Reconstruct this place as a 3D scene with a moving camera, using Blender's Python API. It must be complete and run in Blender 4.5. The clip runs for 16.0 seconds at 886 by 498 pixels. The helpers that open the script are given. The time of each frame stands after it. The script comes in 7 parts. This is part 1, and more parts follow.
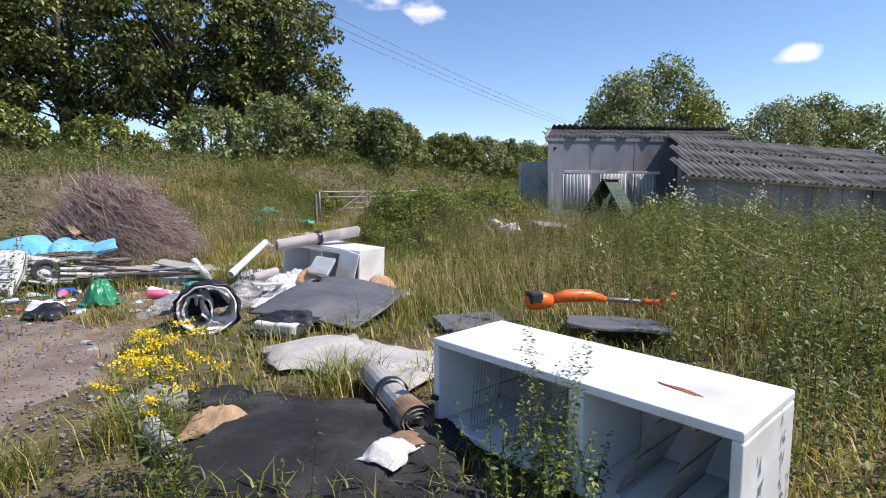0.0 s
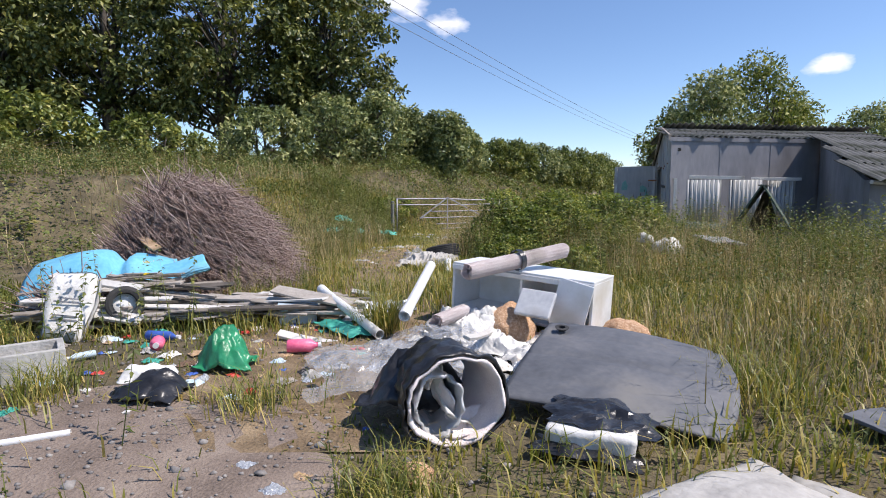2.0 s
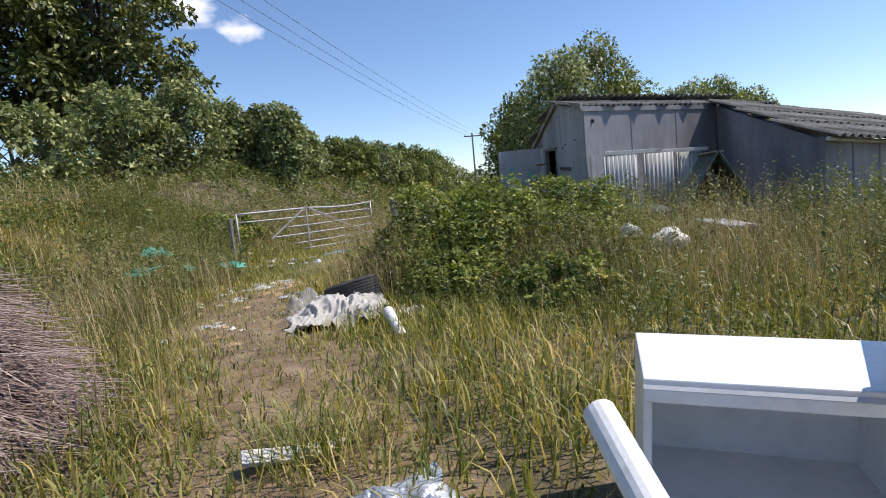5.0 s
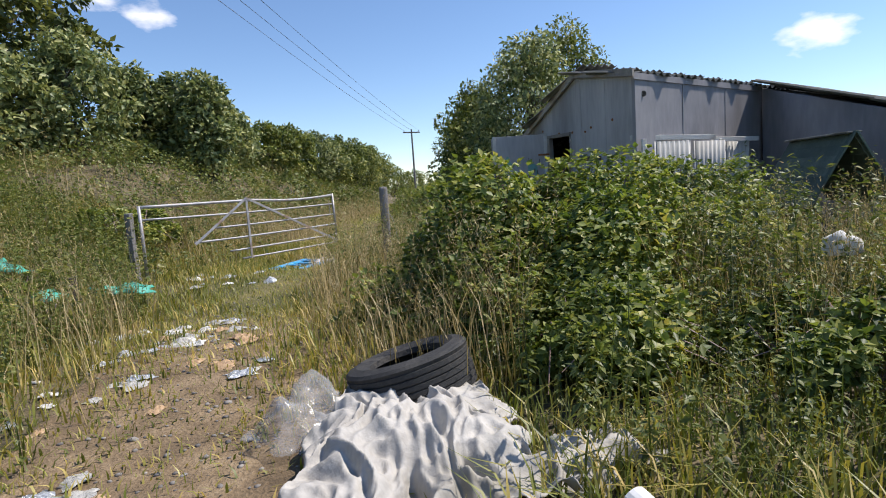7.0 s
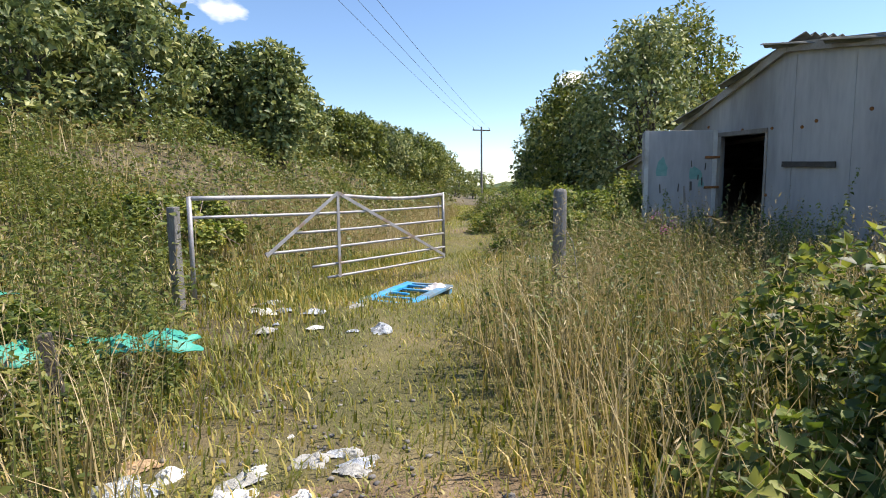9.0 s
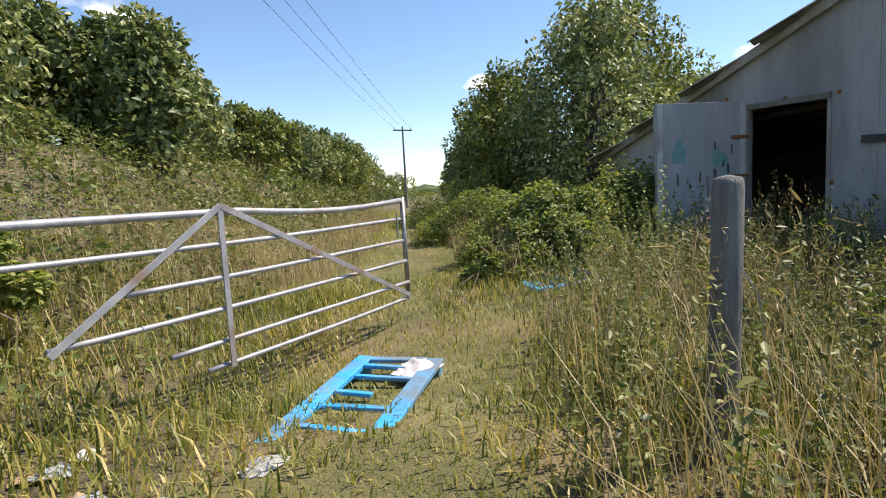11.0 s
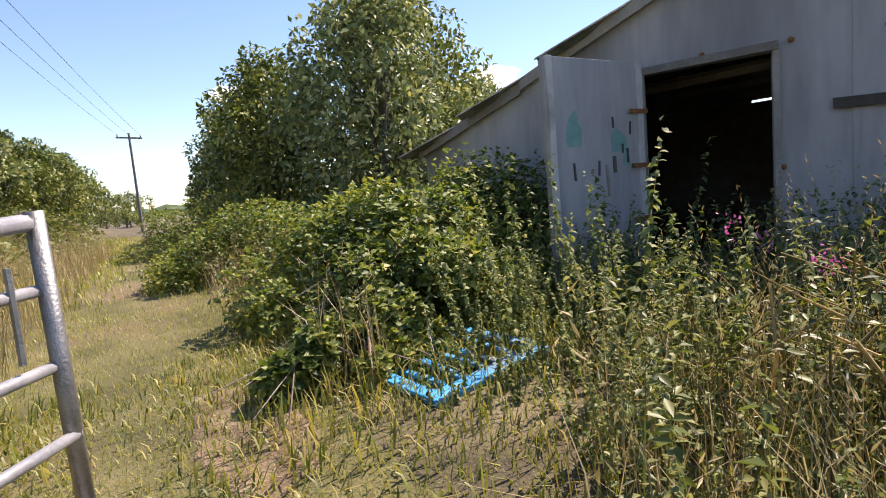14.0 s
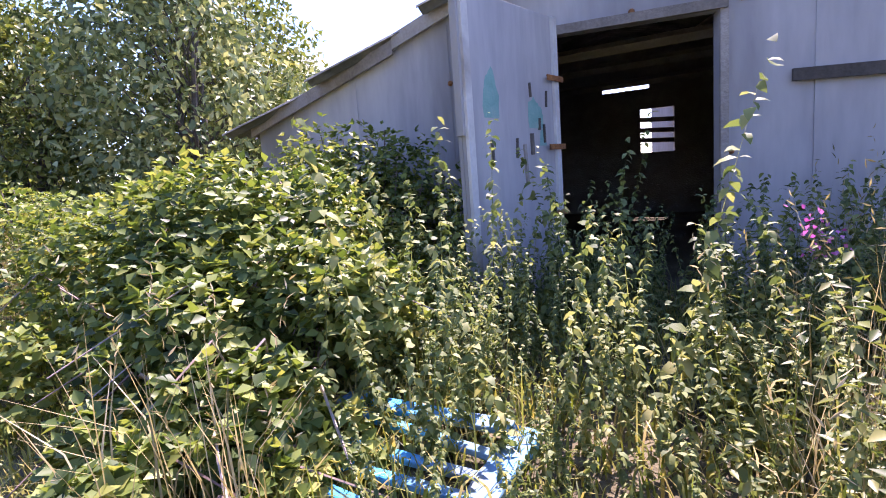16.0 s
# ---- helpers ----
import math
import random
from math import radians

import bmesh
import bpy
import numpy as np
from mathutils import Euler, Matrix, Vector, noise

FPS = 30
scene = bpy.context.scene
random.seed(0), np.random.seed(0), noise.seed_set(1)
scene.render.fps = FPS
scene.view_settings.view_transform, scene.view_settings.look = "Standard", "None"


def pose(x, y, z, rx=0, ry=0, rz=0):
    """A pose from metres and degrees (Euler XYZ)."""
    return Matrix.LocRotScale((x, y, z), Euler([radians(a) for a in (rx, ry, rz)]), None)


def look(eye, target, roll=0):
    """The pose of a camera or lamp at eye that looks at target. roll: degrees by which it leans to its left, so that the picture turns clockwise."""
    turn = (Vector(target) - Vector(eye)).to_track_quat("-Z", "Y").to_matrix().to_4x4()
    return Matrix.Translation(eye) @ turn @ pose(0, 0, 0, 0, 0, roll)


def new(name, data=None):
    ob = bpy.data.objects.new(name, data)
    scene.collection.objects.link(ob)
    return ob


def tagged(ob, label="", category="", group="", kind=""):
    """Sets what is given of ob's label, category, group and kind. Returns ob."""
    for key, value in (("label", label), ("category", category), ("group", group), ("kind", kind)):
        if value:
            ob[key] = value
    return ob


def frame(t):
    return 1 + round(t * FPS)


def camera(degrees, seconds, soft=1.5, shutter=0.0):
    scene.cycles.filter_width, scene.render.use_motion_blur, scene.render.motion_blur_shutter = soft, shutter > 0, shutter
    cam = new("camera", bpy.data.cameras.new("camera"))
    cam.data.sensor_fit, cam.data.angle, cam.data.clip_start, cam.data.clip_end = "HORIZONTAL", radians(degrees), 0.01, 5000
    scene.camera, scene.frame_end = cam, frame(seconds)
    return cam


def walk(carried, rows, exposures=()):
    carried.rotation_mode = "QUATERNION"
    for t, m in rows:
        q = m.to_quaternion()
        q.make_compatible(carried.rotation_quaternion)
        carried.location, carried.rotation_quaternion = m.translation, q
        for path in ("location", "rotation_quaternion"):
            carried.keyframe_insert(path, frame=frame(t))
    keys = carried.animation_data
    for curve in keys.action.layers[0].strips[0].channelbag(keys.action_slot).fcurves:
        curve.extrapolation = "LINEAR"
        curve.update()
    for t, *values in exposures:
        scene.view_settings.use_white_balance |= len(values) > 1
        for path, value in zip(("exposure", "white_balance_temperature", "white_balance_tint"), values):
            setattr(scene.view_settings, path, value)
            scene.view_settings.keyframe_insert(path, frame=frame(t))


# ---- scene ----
cam = camera(78.2, 16.0, soft=1.0)
PATH = [
    (0, (-1.732, -3.629, 1.576), (-1.690, -1.643, 1.337), -0.5),
    (0.5, (-2.329, -3.146, 1.556), (-2.348, -1.160, 1.330), 0.1),
    (1, (-2.934, -2.463, 1.532), (-2.987, -0.475, 1.317), 0.2),
    (1.5, (-3.588, -1.715, 1.470), (-3.639, 0.273, 1.266), 0.3),
    (2, (-4.163, -0.923, 1.455), (-4.197, 1.066, 1.254), -0.1),
    (2.5, (-4.580, -0.245, 1.460), (-4.585, 1.745, 1.268), -0.7),
    (3, (-4.859, 0.453, 1.419), (-4.793, 2.443, 1.226), -1.8),
    (3.5, (-5.066, 1.164, 1.451), (-4.861, 3.144, 1.259), -3.0),
    (4, (-5.160, 1.809, 1.448), (-4.787, 3.764, 1.248), -4.2),
    (4.2, (-5.205, 2.069, 1.450), (-4.787, 4.015, 1.251), -4.6),
    (6.3, (-5.394, 6.762, 1.247), (-4.577, 8.575, 1.029), -4.9),
    (6.5, (-5.433, 7.068, 1.262), (-4.598, 8.873, 1.05), -4.7),
    (7, (-5.487, 7.96, 1.277), (-4.633, 9.755, 1.052), -4.0),
    (7.5, (-5.52, 8.955, 1.32), (-4.687, 10.76, 1.097), -3.0),
    (8, (-5.559, 9.856, 1.336), (-4.771, 11.683, 1.126), -2.0),
    (8.5, (-5.585, 10.691, 1.346), (-4.874, 12.549, 1.14), -1.5),
    (8.7, (-5.599, 11.013, 1.35), (-4.909, 12.878, 1.139), -0.7),
    (10.8, (-4.882, 14.491, 1.336), (-3.997, 16.272, 1.123), -2.9),
    (11, (-4.817, 14.776, 1.347), (-3.858, 16.519, 1.137), -3.0),
    (11.5, (-4.643, 15.447, 1.33), (-3.502, 17.074, 1.101), -5.4),
    (12, (-4.424, 16.15, 1.360), (-3.163, 17.685, 1.126), -5.7),
    (12.5, (-3.98, 16.779, 1.343), (-2.615, 18.223, 1.116), -5.1),
    (13, (-3.622, 17.312, 1.298), (-2.139, 18.635, 1.070), -5),
    (13.5, (-3.277, 17.789, 1.296), (-1.741, 19.051, 1.081), -5.1),
    (14, (-2.958, 18.181, 1.269), (-1.358, 19.362, 1.053), -5),
    (14.5, (-2.629, 18.542, 1.239), (-0.959, 19.621, 1.026), -5.2),
    (15, (-2.284, 18.916, 1.252), (-0.531, 19.849, 1.014), -4.7),
    (15.5, (-2.013, 19.248, 1.250), (-0.177, 19.992, 0.981), -4),
    (16, (-1.72, 19.525, 1.225), (0.164, 20.129, 0.936), -4.3),
]
walk(cam, [(t, look(eye, target, roll)) for t, eye, target, roll in PATH], [(0, 0.28, 6450, 17), (4.2, 0.24, 6500, 16), (6.5, 0.22, 6500, 14), (7.5, 0.46, 6650, 14), (8.5, 0.68, 6800, 13), (11, 0.6, 6950, 13), (13.5, 0.82, 7300, 21), (15, 1.25, 6750, 30), (16, 1.88, 6250, 43)])


# ---- light ----
SUN_DIR = Vector((0.93, -0.19, 1.35)).normalized()
world = bpy.data.worlds.new("sky")
scene.world = world
world.use_nodes = True
wn, wl = world.node_tree.nodes, world.node_tree.links
wn.clear()
w_out, w_bg, w_sky = wn.new("ShaderNodeOutputWorld"), wn.new("ShaderNodeBackground"), wn.new("ShaderNodeTexSky")
w_sky.sky_type, w_sky.sun_disc = "NISHITA", False
w_sky.sun_elevation = math.asin(SUN_DIR.z)
w_sky.sun_rotation = math.atan2(SUN_DIR.x, SUN_DIR.y)
w_sky.air_density, w_sky.dust_density, w_sky.ozone_density = 1.0, 0.05, 3.0
w_sky.altitude = 900
w_bg.inputs["Strength"].default_value = 0.14
# a few small fair-weather clouds
w_tc, w_cn = wn.new("ShaderNodeTexCoord"), wn.new("ShaderNodeTexNoise")
w_map = wn.new("ShaderNodeMapping")
w_map.inputs["Scale"].default_value = (1, 1, 2.2)
w_cn.inputs["Scale"].default_value, w_cn.inputs["Detail"].default_value = 24, 9
wl.new(w_tc.outputs["Generated"], w_map.inputs[0])
wl.new(w_map.outputs[0], w_cn.inputs["Vector"])
w_hs = wn.new("ShaderNodeHueSaturation")
w_hs.inputs["Saturation"].default_value = 1.06
wl.new(w_sky.outputs[0], w_hs.inputs["Color"])
w_col = w_hs.outputs[0]
for cx, cy, cz, size in ((-0.085, 0.947, 0.318, 0.085), (-0.01, 0.957, 0.288, 0.06), (0.54, 0.82, 0.185, 0.05), (0.85, 0.49, 0.185, 0.085), (-0.6, -0.7, 0.4, 0.12), (0.3, -0.8, 0.5, 0.1)):
    w_sub, w_mul, w_len, w_rng, w_prod, w_thr, w_mix = (wn.new("ShaderNodeVectorMath"), wn.new("ShaderNodeVectorMath"), wn.new("ShaderNodeVectorMath"), wn.new("ShaderNodeMapRange"), wn.new("ShaderNodeMath"), wn.new("ShaderNodeMapRange"), wn.new("ShaderNodeMix"))
    w_sub.operation, w_mul.operation, w_len.operation, w_prod.operation = "SUBTRACT", "MULTIPLY", "LENGTH", "MULTIPLY_ADD"
    w_sub.inputs[1].default_value = Vector((cx, cy, cz)).normalized()
    w_mul.inputs[1].default_value = (1, 1, 2.0)
    wl.new(w_tc.outputs["Generated"], w_sub.inputs[0])
    wl.new(w_sub.outputs[0], w_mul.inputs[0])
    wl.new(w_mul.outputs[0], w_len.inputs[0])
    w_rng.inputs[1].default_value, w_rng.inputs[2].default_value, w_rng.inputs[3].default_value, w_rng.inputs[4].default_value = 0.0, size, 0.75, 0.0
    wl.new(w_len.outputs["Value"], w_rng.inputs[0])
    w_prod.inputs[1].default_value = 0.9
    wl.new(w_cn.outputs[0], w_prod.inputs[0])
    wl.new(w_rng.outputs[0], w_prod.inputs[2])
    w_thr.inputs[1].default_value, w_thr.inputs[2].default_value = 0.72, 1.12
    wl.new(w_prod.outputs[0], w_thr.inputs[0])
    w_mix.data_type = "RGBA"
    wl.new(w_thr.outputs[0], w_mix.inputs[0])
    wl.new(w_col, w_mix.inputs[6])
    w_mix.inputs[7].default_value = (7.5, 7.6, 7.8, 1)
    w_col = w_mix.outputs[2]
wl.new(w_col, w_bg.inputs["Color"])
wl.new(w_bg.outputs[0], w_out.inputs["Surface"])
sun = new("sun", bpy.data.lights.new("sun", "SUN"))
sun.data.energy, sun.data.angle, sun.data.color = 4.6, radians(0.53), (1.0, 0.95, 0.86)
sun.matrix_world = look(SUN_DIR * 60, (0, 0, 0))


# ---- materials ----
def material(name, ramp, scale=6.0, rough=0.8, bump=0.2, metal=0.0, coord="Object", detail=6.0, island=0.0, objrand=0.0, bump_scale=None, clear=0.0, stain=None, stain_amt=0.0, stretch=(1, 1, 1)):
    """Two scales of noise over a colour ramp, with bump; optional per-piece variation and stains."""
    m = bpy.data.materials.new(name)
    m.use_nodes = True
    n, l = m.node_tree.nodes, m.node_tree.links
    b = n["Principled BSDF"]
    tc, mp = n.new("ShaderNodeTexCoord"), n.new("ShaderNodeMapping")
    mp.inputs["Scale"].default_value = stretch
    l.new(tc.outputs[coord], mp.inputs["Vector"])
    big, fine = n.new("ShaderNodeTexNoise"), n.new("ShaderNodeTexNoise")
    big.inputs["Scale"].default_value, big.inputs["Detail"].default_value = scale, detail
    fine.inputs["Scale"].default_value, fine.inputs["Detail"].default_value = (bump_scale or scale * 9), 4
    l.new(mp.outputs[0], big.inputs["Vector"])
    l.new(mp.outputs[0], fine.inputs["Vector"])
    mix = n.new("ShaderNodeMath")
    mix.operation = "MULTIPLY_ADD"
    mix.inputs[1].default_value = 0.35
    l.new(fine.outputs[0], mix.inputs[0])
    half = n.new("ShaderNodeMath")
    half.operation = "MULTIPLY"
    half.inputs[1].default_value = 0.65
    l.new(big.outputs[0], half.inputs[0])
    l.new(half.outputs[0], mix.inputs[2])
    fac = mix.outputs[0]
    for amount, kind in ((island, "i"), (objrand, "o")):
        if amount:
            src = n.new("ShaderNodeNewGeometry") if kind == "i" else n.new("ShaderNodeObjectInfo")
            off = n.new("ShaderNodeMath")
            off.operation = "MULTIPLY_ADD"
            off.inputs[1].default_value = amount
            l.new(src.outputs["Random Per Island" if kind == "i" else "Random"], off.inputs[0])
            sub = n.new("ShaderNodeMath")
            sub.operation = "SUBTRACT"
            sub.inputs[1].default_value = amount / 2
            l.new(fac, sub.inputs[0])
            l.new(sub.outputs[0], off.inputs[2])
            fac = off.outputs[0]
    cr = n.new("ShaderNodeValToRGB")
    cr.color_ramp.elements.remove(cr.color_ramp.elements[1])
    lo, hi = (0.32, 0.68) if not (island or objrand) else (0.2, 0.8)
    for i, c in enumerate(ramp):
        at = lo + (hi - lo) * i / max(1, len(ramp) - 1)
        e = cr.color_ramp.elements[0] if i == 0 else cr.color_ramp.elements.new(at)
        e.position, e.color = at, (*c, 1)
    l.new(fac, cr.inputs[0])
    col = cr.outputs[0]
    if stain:
        sn, sr, sm = n.new("ShaderNodeTexNoise"), n.new("ShaderNodeValToRGB"), n.new("ShaderNodeMix")
        sn.inputs["Scale"].default_value, sn.inputs["Detail"].default_value = scale * 0.45, 8
        l.new(mp.outputs[0], sn.inputs["Vector"])
        sr.color_ramp.elements[0].position, sr.color_ramp.elements[1].position = 0.62 - stain_amt * 0.25, 0.75 - stain_amt * 0.15
        l.new(sn.outputs[0], sr.inputs[0])
        sm.data_type = "RGBA"
        l.new(sr.outputs[0], sm.inputs[0])
        l.new(col, sm.inputs[6])
        sm.inputs[7].default_value = (*stain, 1)
        col = sm.outputs[2]
    l.new(col, b.inputs["Base Color"])
    b.inputs["Roughness"].default_value, b.inputs["Metallic"].default_value = rough, metal
    if clear:
        b.inputs["Alpha"].default_value = 1 - clear
    if bump:
        bp = n.new("ShaderNodeBump")
        bp.inputs["Strength"].default_value, bp.inputs["Distance"].default_value = bump, 0.02
        l.new(fine.outputs[0], bp.inputs["Height"])
        l.new(bp.outputs[0], b.inputs["Normal"])
    return m


def foliage(name, ramp, trans=0.35, scale=0.5, gloss=0.45):
    """Leaf or blade: colour varies per leaf and in patches; light passes through."""
    m = material(name, ramp, scale=scale, rough=gloss, bump=0, island=0.45, detail=3, bump_scale=scale * 5)
    n, l = m.node_tree.nodes, m.node_tree.links
    b, out = n["Principled BSDF"], n["Material Output"]
    b.inputs["Specular IOR Level"].default_value = 0.35
    t, mx = n.new("ShaderNodeBsdfTranslucent"), n.new("ShaderNodeMixShader")
    src = b.inputs["Base Color"].links[0].from_socket
    br = n.new("ShaderNodeHueSaturation")
    br.inputs["Value"].default_value, br.inputs["Saturation"].default_value = 1.5, 1.15
    l.new(src, br.inputs["Color"])
    l.new(br.outputs[0], t.inputs["Color"])
    mx.inputs[0].default_value = trans
    l.new(b.outputs[0], mx.inputs[1])
    l.new(t.outputs[0], mx.inputs[2])
    l.new(mx.outputs[0], out.inputs["Surface"])
    return m


M = {}
M["soil"] = material("soil", [(0.055, 0.045, 0.026), (0.115, 0.092, 0.05), (0.22, 0.175, 0.1)], scale=1.6, rough=0.95, bump=0.9, bump_scale=40)
M["turf"] = material("turf", [(0.06, 0.058, 0.021), (0.135, 0.12, 0.044), (0.24, 0.195, 0.09)], scale=1.1, rough=0.95, bump=0.8, bump_scale=60, stain=(0.2, 0.14, 0.085), stain_amt=0.45)
M["earth"] = material("earth", [(0.1, 0.07, 0.04), (0.2, 0.14, 0.08), (0.33, 0.245, 0.15)], scale=3.2, rough=0.95, bump=0.9, bump_scale=50)
M["dirt"] = material("dirt", [(0.12, 0.09, 0.07), (0.22, 0.17, 0.135), (0.31, 0.25, 0.2)], scale=2.2, rough=0.95, bump=0.8, bump_scale=55)
M["stone"] = material("stone", [(0.14, 0.13, 0.125), (0.27, 0.25, 0.23), (0.42, 0.39, 0.35)], scale=5, rough=0.9, objrand=0.4, island=0.4)
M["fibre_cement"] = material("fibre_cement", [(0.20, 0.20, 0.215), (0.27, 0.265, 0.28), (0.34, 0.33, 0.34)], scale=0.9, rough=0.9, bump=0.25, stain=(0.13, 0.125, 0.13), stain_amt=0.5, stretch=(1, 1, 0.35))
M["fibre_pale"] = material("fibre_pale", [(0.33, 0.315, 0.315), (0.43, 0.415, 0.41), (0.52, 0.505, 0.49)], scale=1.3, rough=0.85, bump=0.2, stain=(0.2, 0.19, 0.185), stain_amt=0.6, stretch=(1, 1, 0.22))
M["roof_sheet"] = material("roof_sheet", [(0.10, 0.10, 0.095), (0.2, 0.195, 0.18), (0.31, 0.3, 0.27)], scale=2.5, rough=0.95, bump=0.5, objrand=0.25, stain=(0.05, 0.055, 0.035), stain_amt=0.75)
M["door_sheet"] = material("door_sheet", [(0.34, 0.34, 0.33), (0.45, 0.45, 0.43), (0.55, 0.54, 0.51)], scale=2.2, rough=0.6, bump=0.15, stain=(0.26, 0.15, 0.08), stain_amt=0.35, stretch=(1, 1, 0.25))
M["old_wood"] = material("old_wood", [(0.2, 0.17, 0.14), (0.33, 0.29, 0.25), (0.46, 0.42, 0.37)], scale=4, rough=0.9, bump=0.5, objrand=0.4, stretch=(1, 1, 1))
M["post_wood"] = material("post_wood", [(0.12, 0.115, 0.11), (0.2, 0.19, 0.18), (0.28, 0.265, 0.25)], scale=5, rough=0.9, bump=0.6, stretch=(6, 6, 0.5))
M["painted_wood"] = material("painted_wood", [(0.42, 0.4, 0.37), (0.56, 0.54, 0.5), (0.68, 0.66, 0.62)], scale=3, rough=0.7, bump=0.3, objrand=0.3, stain=(0.28, 0.24, 0.2), stain_amt=0.45)
M["dark_wood"] = material("dark_wood", [(0.05, 0.042, 0.035), (0.1, 0.085, 0.07), (0.16, 0.14, 0.12)], scale=4, rough=0.9, bump=0.5, objrand=0.3)
M["galv"] = material("galv", [(0.26, 0.26, 0.275), (0.36, 0.355, 0.37), (0.47, 0.46, 0.465)], scale=9, rough=0.55, bump=0.1, metal=0.35, stain=(0.3, 0.22, 0.17), stain_amt=0.25)
M["steel"] = material("steel", [(0.2, 0.2, 0.2), (0.32, 0.31, 0.3), (0.4, 0.38, 0.36)], scale=12, rough=0.5, metal=0.8)
M["flake_green"] = material("flake_green", [(0.15, 0.33, 0.29), (0.2, 0.4, 0.35), (0.3, 0.44, 0.4)], scale=9, rough=0.8)
M["rust"] = material("rust", [(0.12, 0.05, 0.025), (0.3, 0.12, 0.04), (0.45, 0.2, 0.06)], scale=14, rough=0.9, bump=0.4)
M["white_enamel"] = material("white_enamel", [(0.7, 0.7, 0.69), (0.8, 0.8, 0.79), (0.84, 0.84, 0.83)], scale=2.5, rough=0.3, bump=0.03, stain=(0.6, 0.57, 0.5), stain_amt=0.15)
M["grey_plastic"] = material("grey_plastic", [(0.4, 0.41, 0.43), (0.5, 0.51, 0.52), (0.58, 0.58, 0.58)], scale=3, rough=0.45, bump=0.05, stain=(0.25, 0.24, 0.22), stain_amt=0.4)
M["slate_plastic"] = material("slate_plastic", [(0.075, 0.08, 0.09), (0.11, 0.115, 0.125), (0.16, 0.16, 0.165)], scale=2.2, rough=0.6, bump=0.15, stain=(0.2, 0.19, 0.17), stain_amt=0.25)
M["black_mat"] = material("black_mat", [(0.012, 0.012, 0.013), (0.028, 0.028, 0.03), (0.09, 0.088, 0.085)], scale=3, rough=0.95, bump=1.0, bump_scale=160)
M["black_film"] = material("black_film", [(0.01, 0.01, 0.011), (0.02, 0.02, 0.022), (0.04, 0.04, 0.042)], scale=5, rough=0.3, bump=0.4, bump_scale=18)
M["rubber"] = material("rubber", [(0.018, 0.018, 0.018), (0.03, 0.03, 0.03), (0.055, 0.052, 0.048)], scale=6, rough=0.8, bump=0.3)
M["cloth_white"] = material("cloth_white", [(0.5, 0.49, 0.46), (0.66, 0.65, 0.62), (0.76, 0.75, 0.72)], scale=3, rough=0.9, bump=0.4, stain=(0.36, 0.32, 0.27), stain_amt=0.35)
M["tarp"] = material("tarp", [(0.32, 0.3, 0.27), (0.43, 0.41, 0.375), (0.54, 0.52, 0.48)], scale=3, rough=0.7, bump=0.35, stain=(0.24, 0.22, 0.18), stain_amt=0.4)
M["carpet_pale"] = material("carpet_pale", [(0.66, 0.58, 0.56), (0.77, 0.69, 0.67), (0.83, 0.77, 0.75)], scale=4, rough=0.95, bump=0.3, bump_scale=90, stain=(0.5, 0.44, 0.4), stain_amt=0.15)
M["jute"] = material("jute", [(0.2, 0.12, 0.075), (0.33, 0.21, 0.135), (0.45, 0.31, 0.21)], scale=8, rough=0.95, bump=0.9, bump_scale=120)
M["film"] = material("film", [(0.45, 0.46, 0.47), (0.6, 0.61, 0.62), (0.78, 0.78, 0.79)], scale=4, rough=0.18, bump=0.5, bump_scale=14, clear=0.84)
M["foil"] = material("foil", [(0.4, 0.43, 0.46), (0.55, 0.57, 0.6), (0.75, 0.77, 0.79)], scale=9, rough=0.3, bump=0.6, bump_scale=30, metal=0.45)
M["foam_blue"] = material("foam_blue", [(0.1, 0.36, 0.54), (0.15, 0.46, 0.65), (0.22, 0.55, 0.72)], scale=2, rough=0.85, bump=0.2, stain=(0.12, 0.27, 0.36), stain_amt=0.35)
M["pallet_blue"] = material("pallet_blue", [(0.02, 0.26, 0.6), (0.03, 0.38, 0.76), (0.09, 0.5, 0.84)], scale=4, rough=0.6, bump=0.25, stain=(0.16, 0.22, 0.27), stain_amt=0.6)
M["chip_foam"] = material("chip_foam", [(0.34, 0.18, 0.09), (0.55, 0.33, 0.19), (0.72, 0.54, 0.38)], scale=40, rough=0.95, bump=0.9, bump_scale=70)
M["orange"] = material("orange", [(0.75, 0.11, 0.015), (0.85, 0.15, 0.02), (0.9, 0.2, 0.03)], scale=4, rough=0.4, bump=0.05)
M["green_plastic"] = material("green_plastic", [(0.015, 0.15, 0.065), (0.02, 0.23, 0.1), (0.05, 0.32, 0.16)], scale=4, rough=0.35, bump=0.3, bump_scale=20)
M["net_green"] = material("net_green", [(0.02, 0.22, 0.16), (0.04, 0.33, 0.25), (0.08, 0.42, 0.33)], scale=5, rough=0.6)
M["pink"] = material("pink", [(0.75, 0.09, 0.2), (0.85, 0.16, 0.28), (0.9, 0.3, 0.4)], scale=5, rough=0.4, bump=0.05)
M["red"] = material("red", [(0.4, 0.02, 0.02), (0.55, 0.04, 0.03), (0.65, 0.1, 0.07)], scale=5, rough=0.45)
M["pale_blue"] = material("pale_blue", [(0.4, 0.52, 0.6), (0.5, 0.62, 0.7), (0.62, 0.72, 0.78)], scale=5, rough=0.5, stain=(0.3, 0.32, 0.33), stain_amt=0.35)
M["navy"] = material("navy", [(0.03, 0.07, 0.3), (0.05, 0.12, 0.42), (0.1, 0.2, 0.5)], scale=6, rough=0.5)
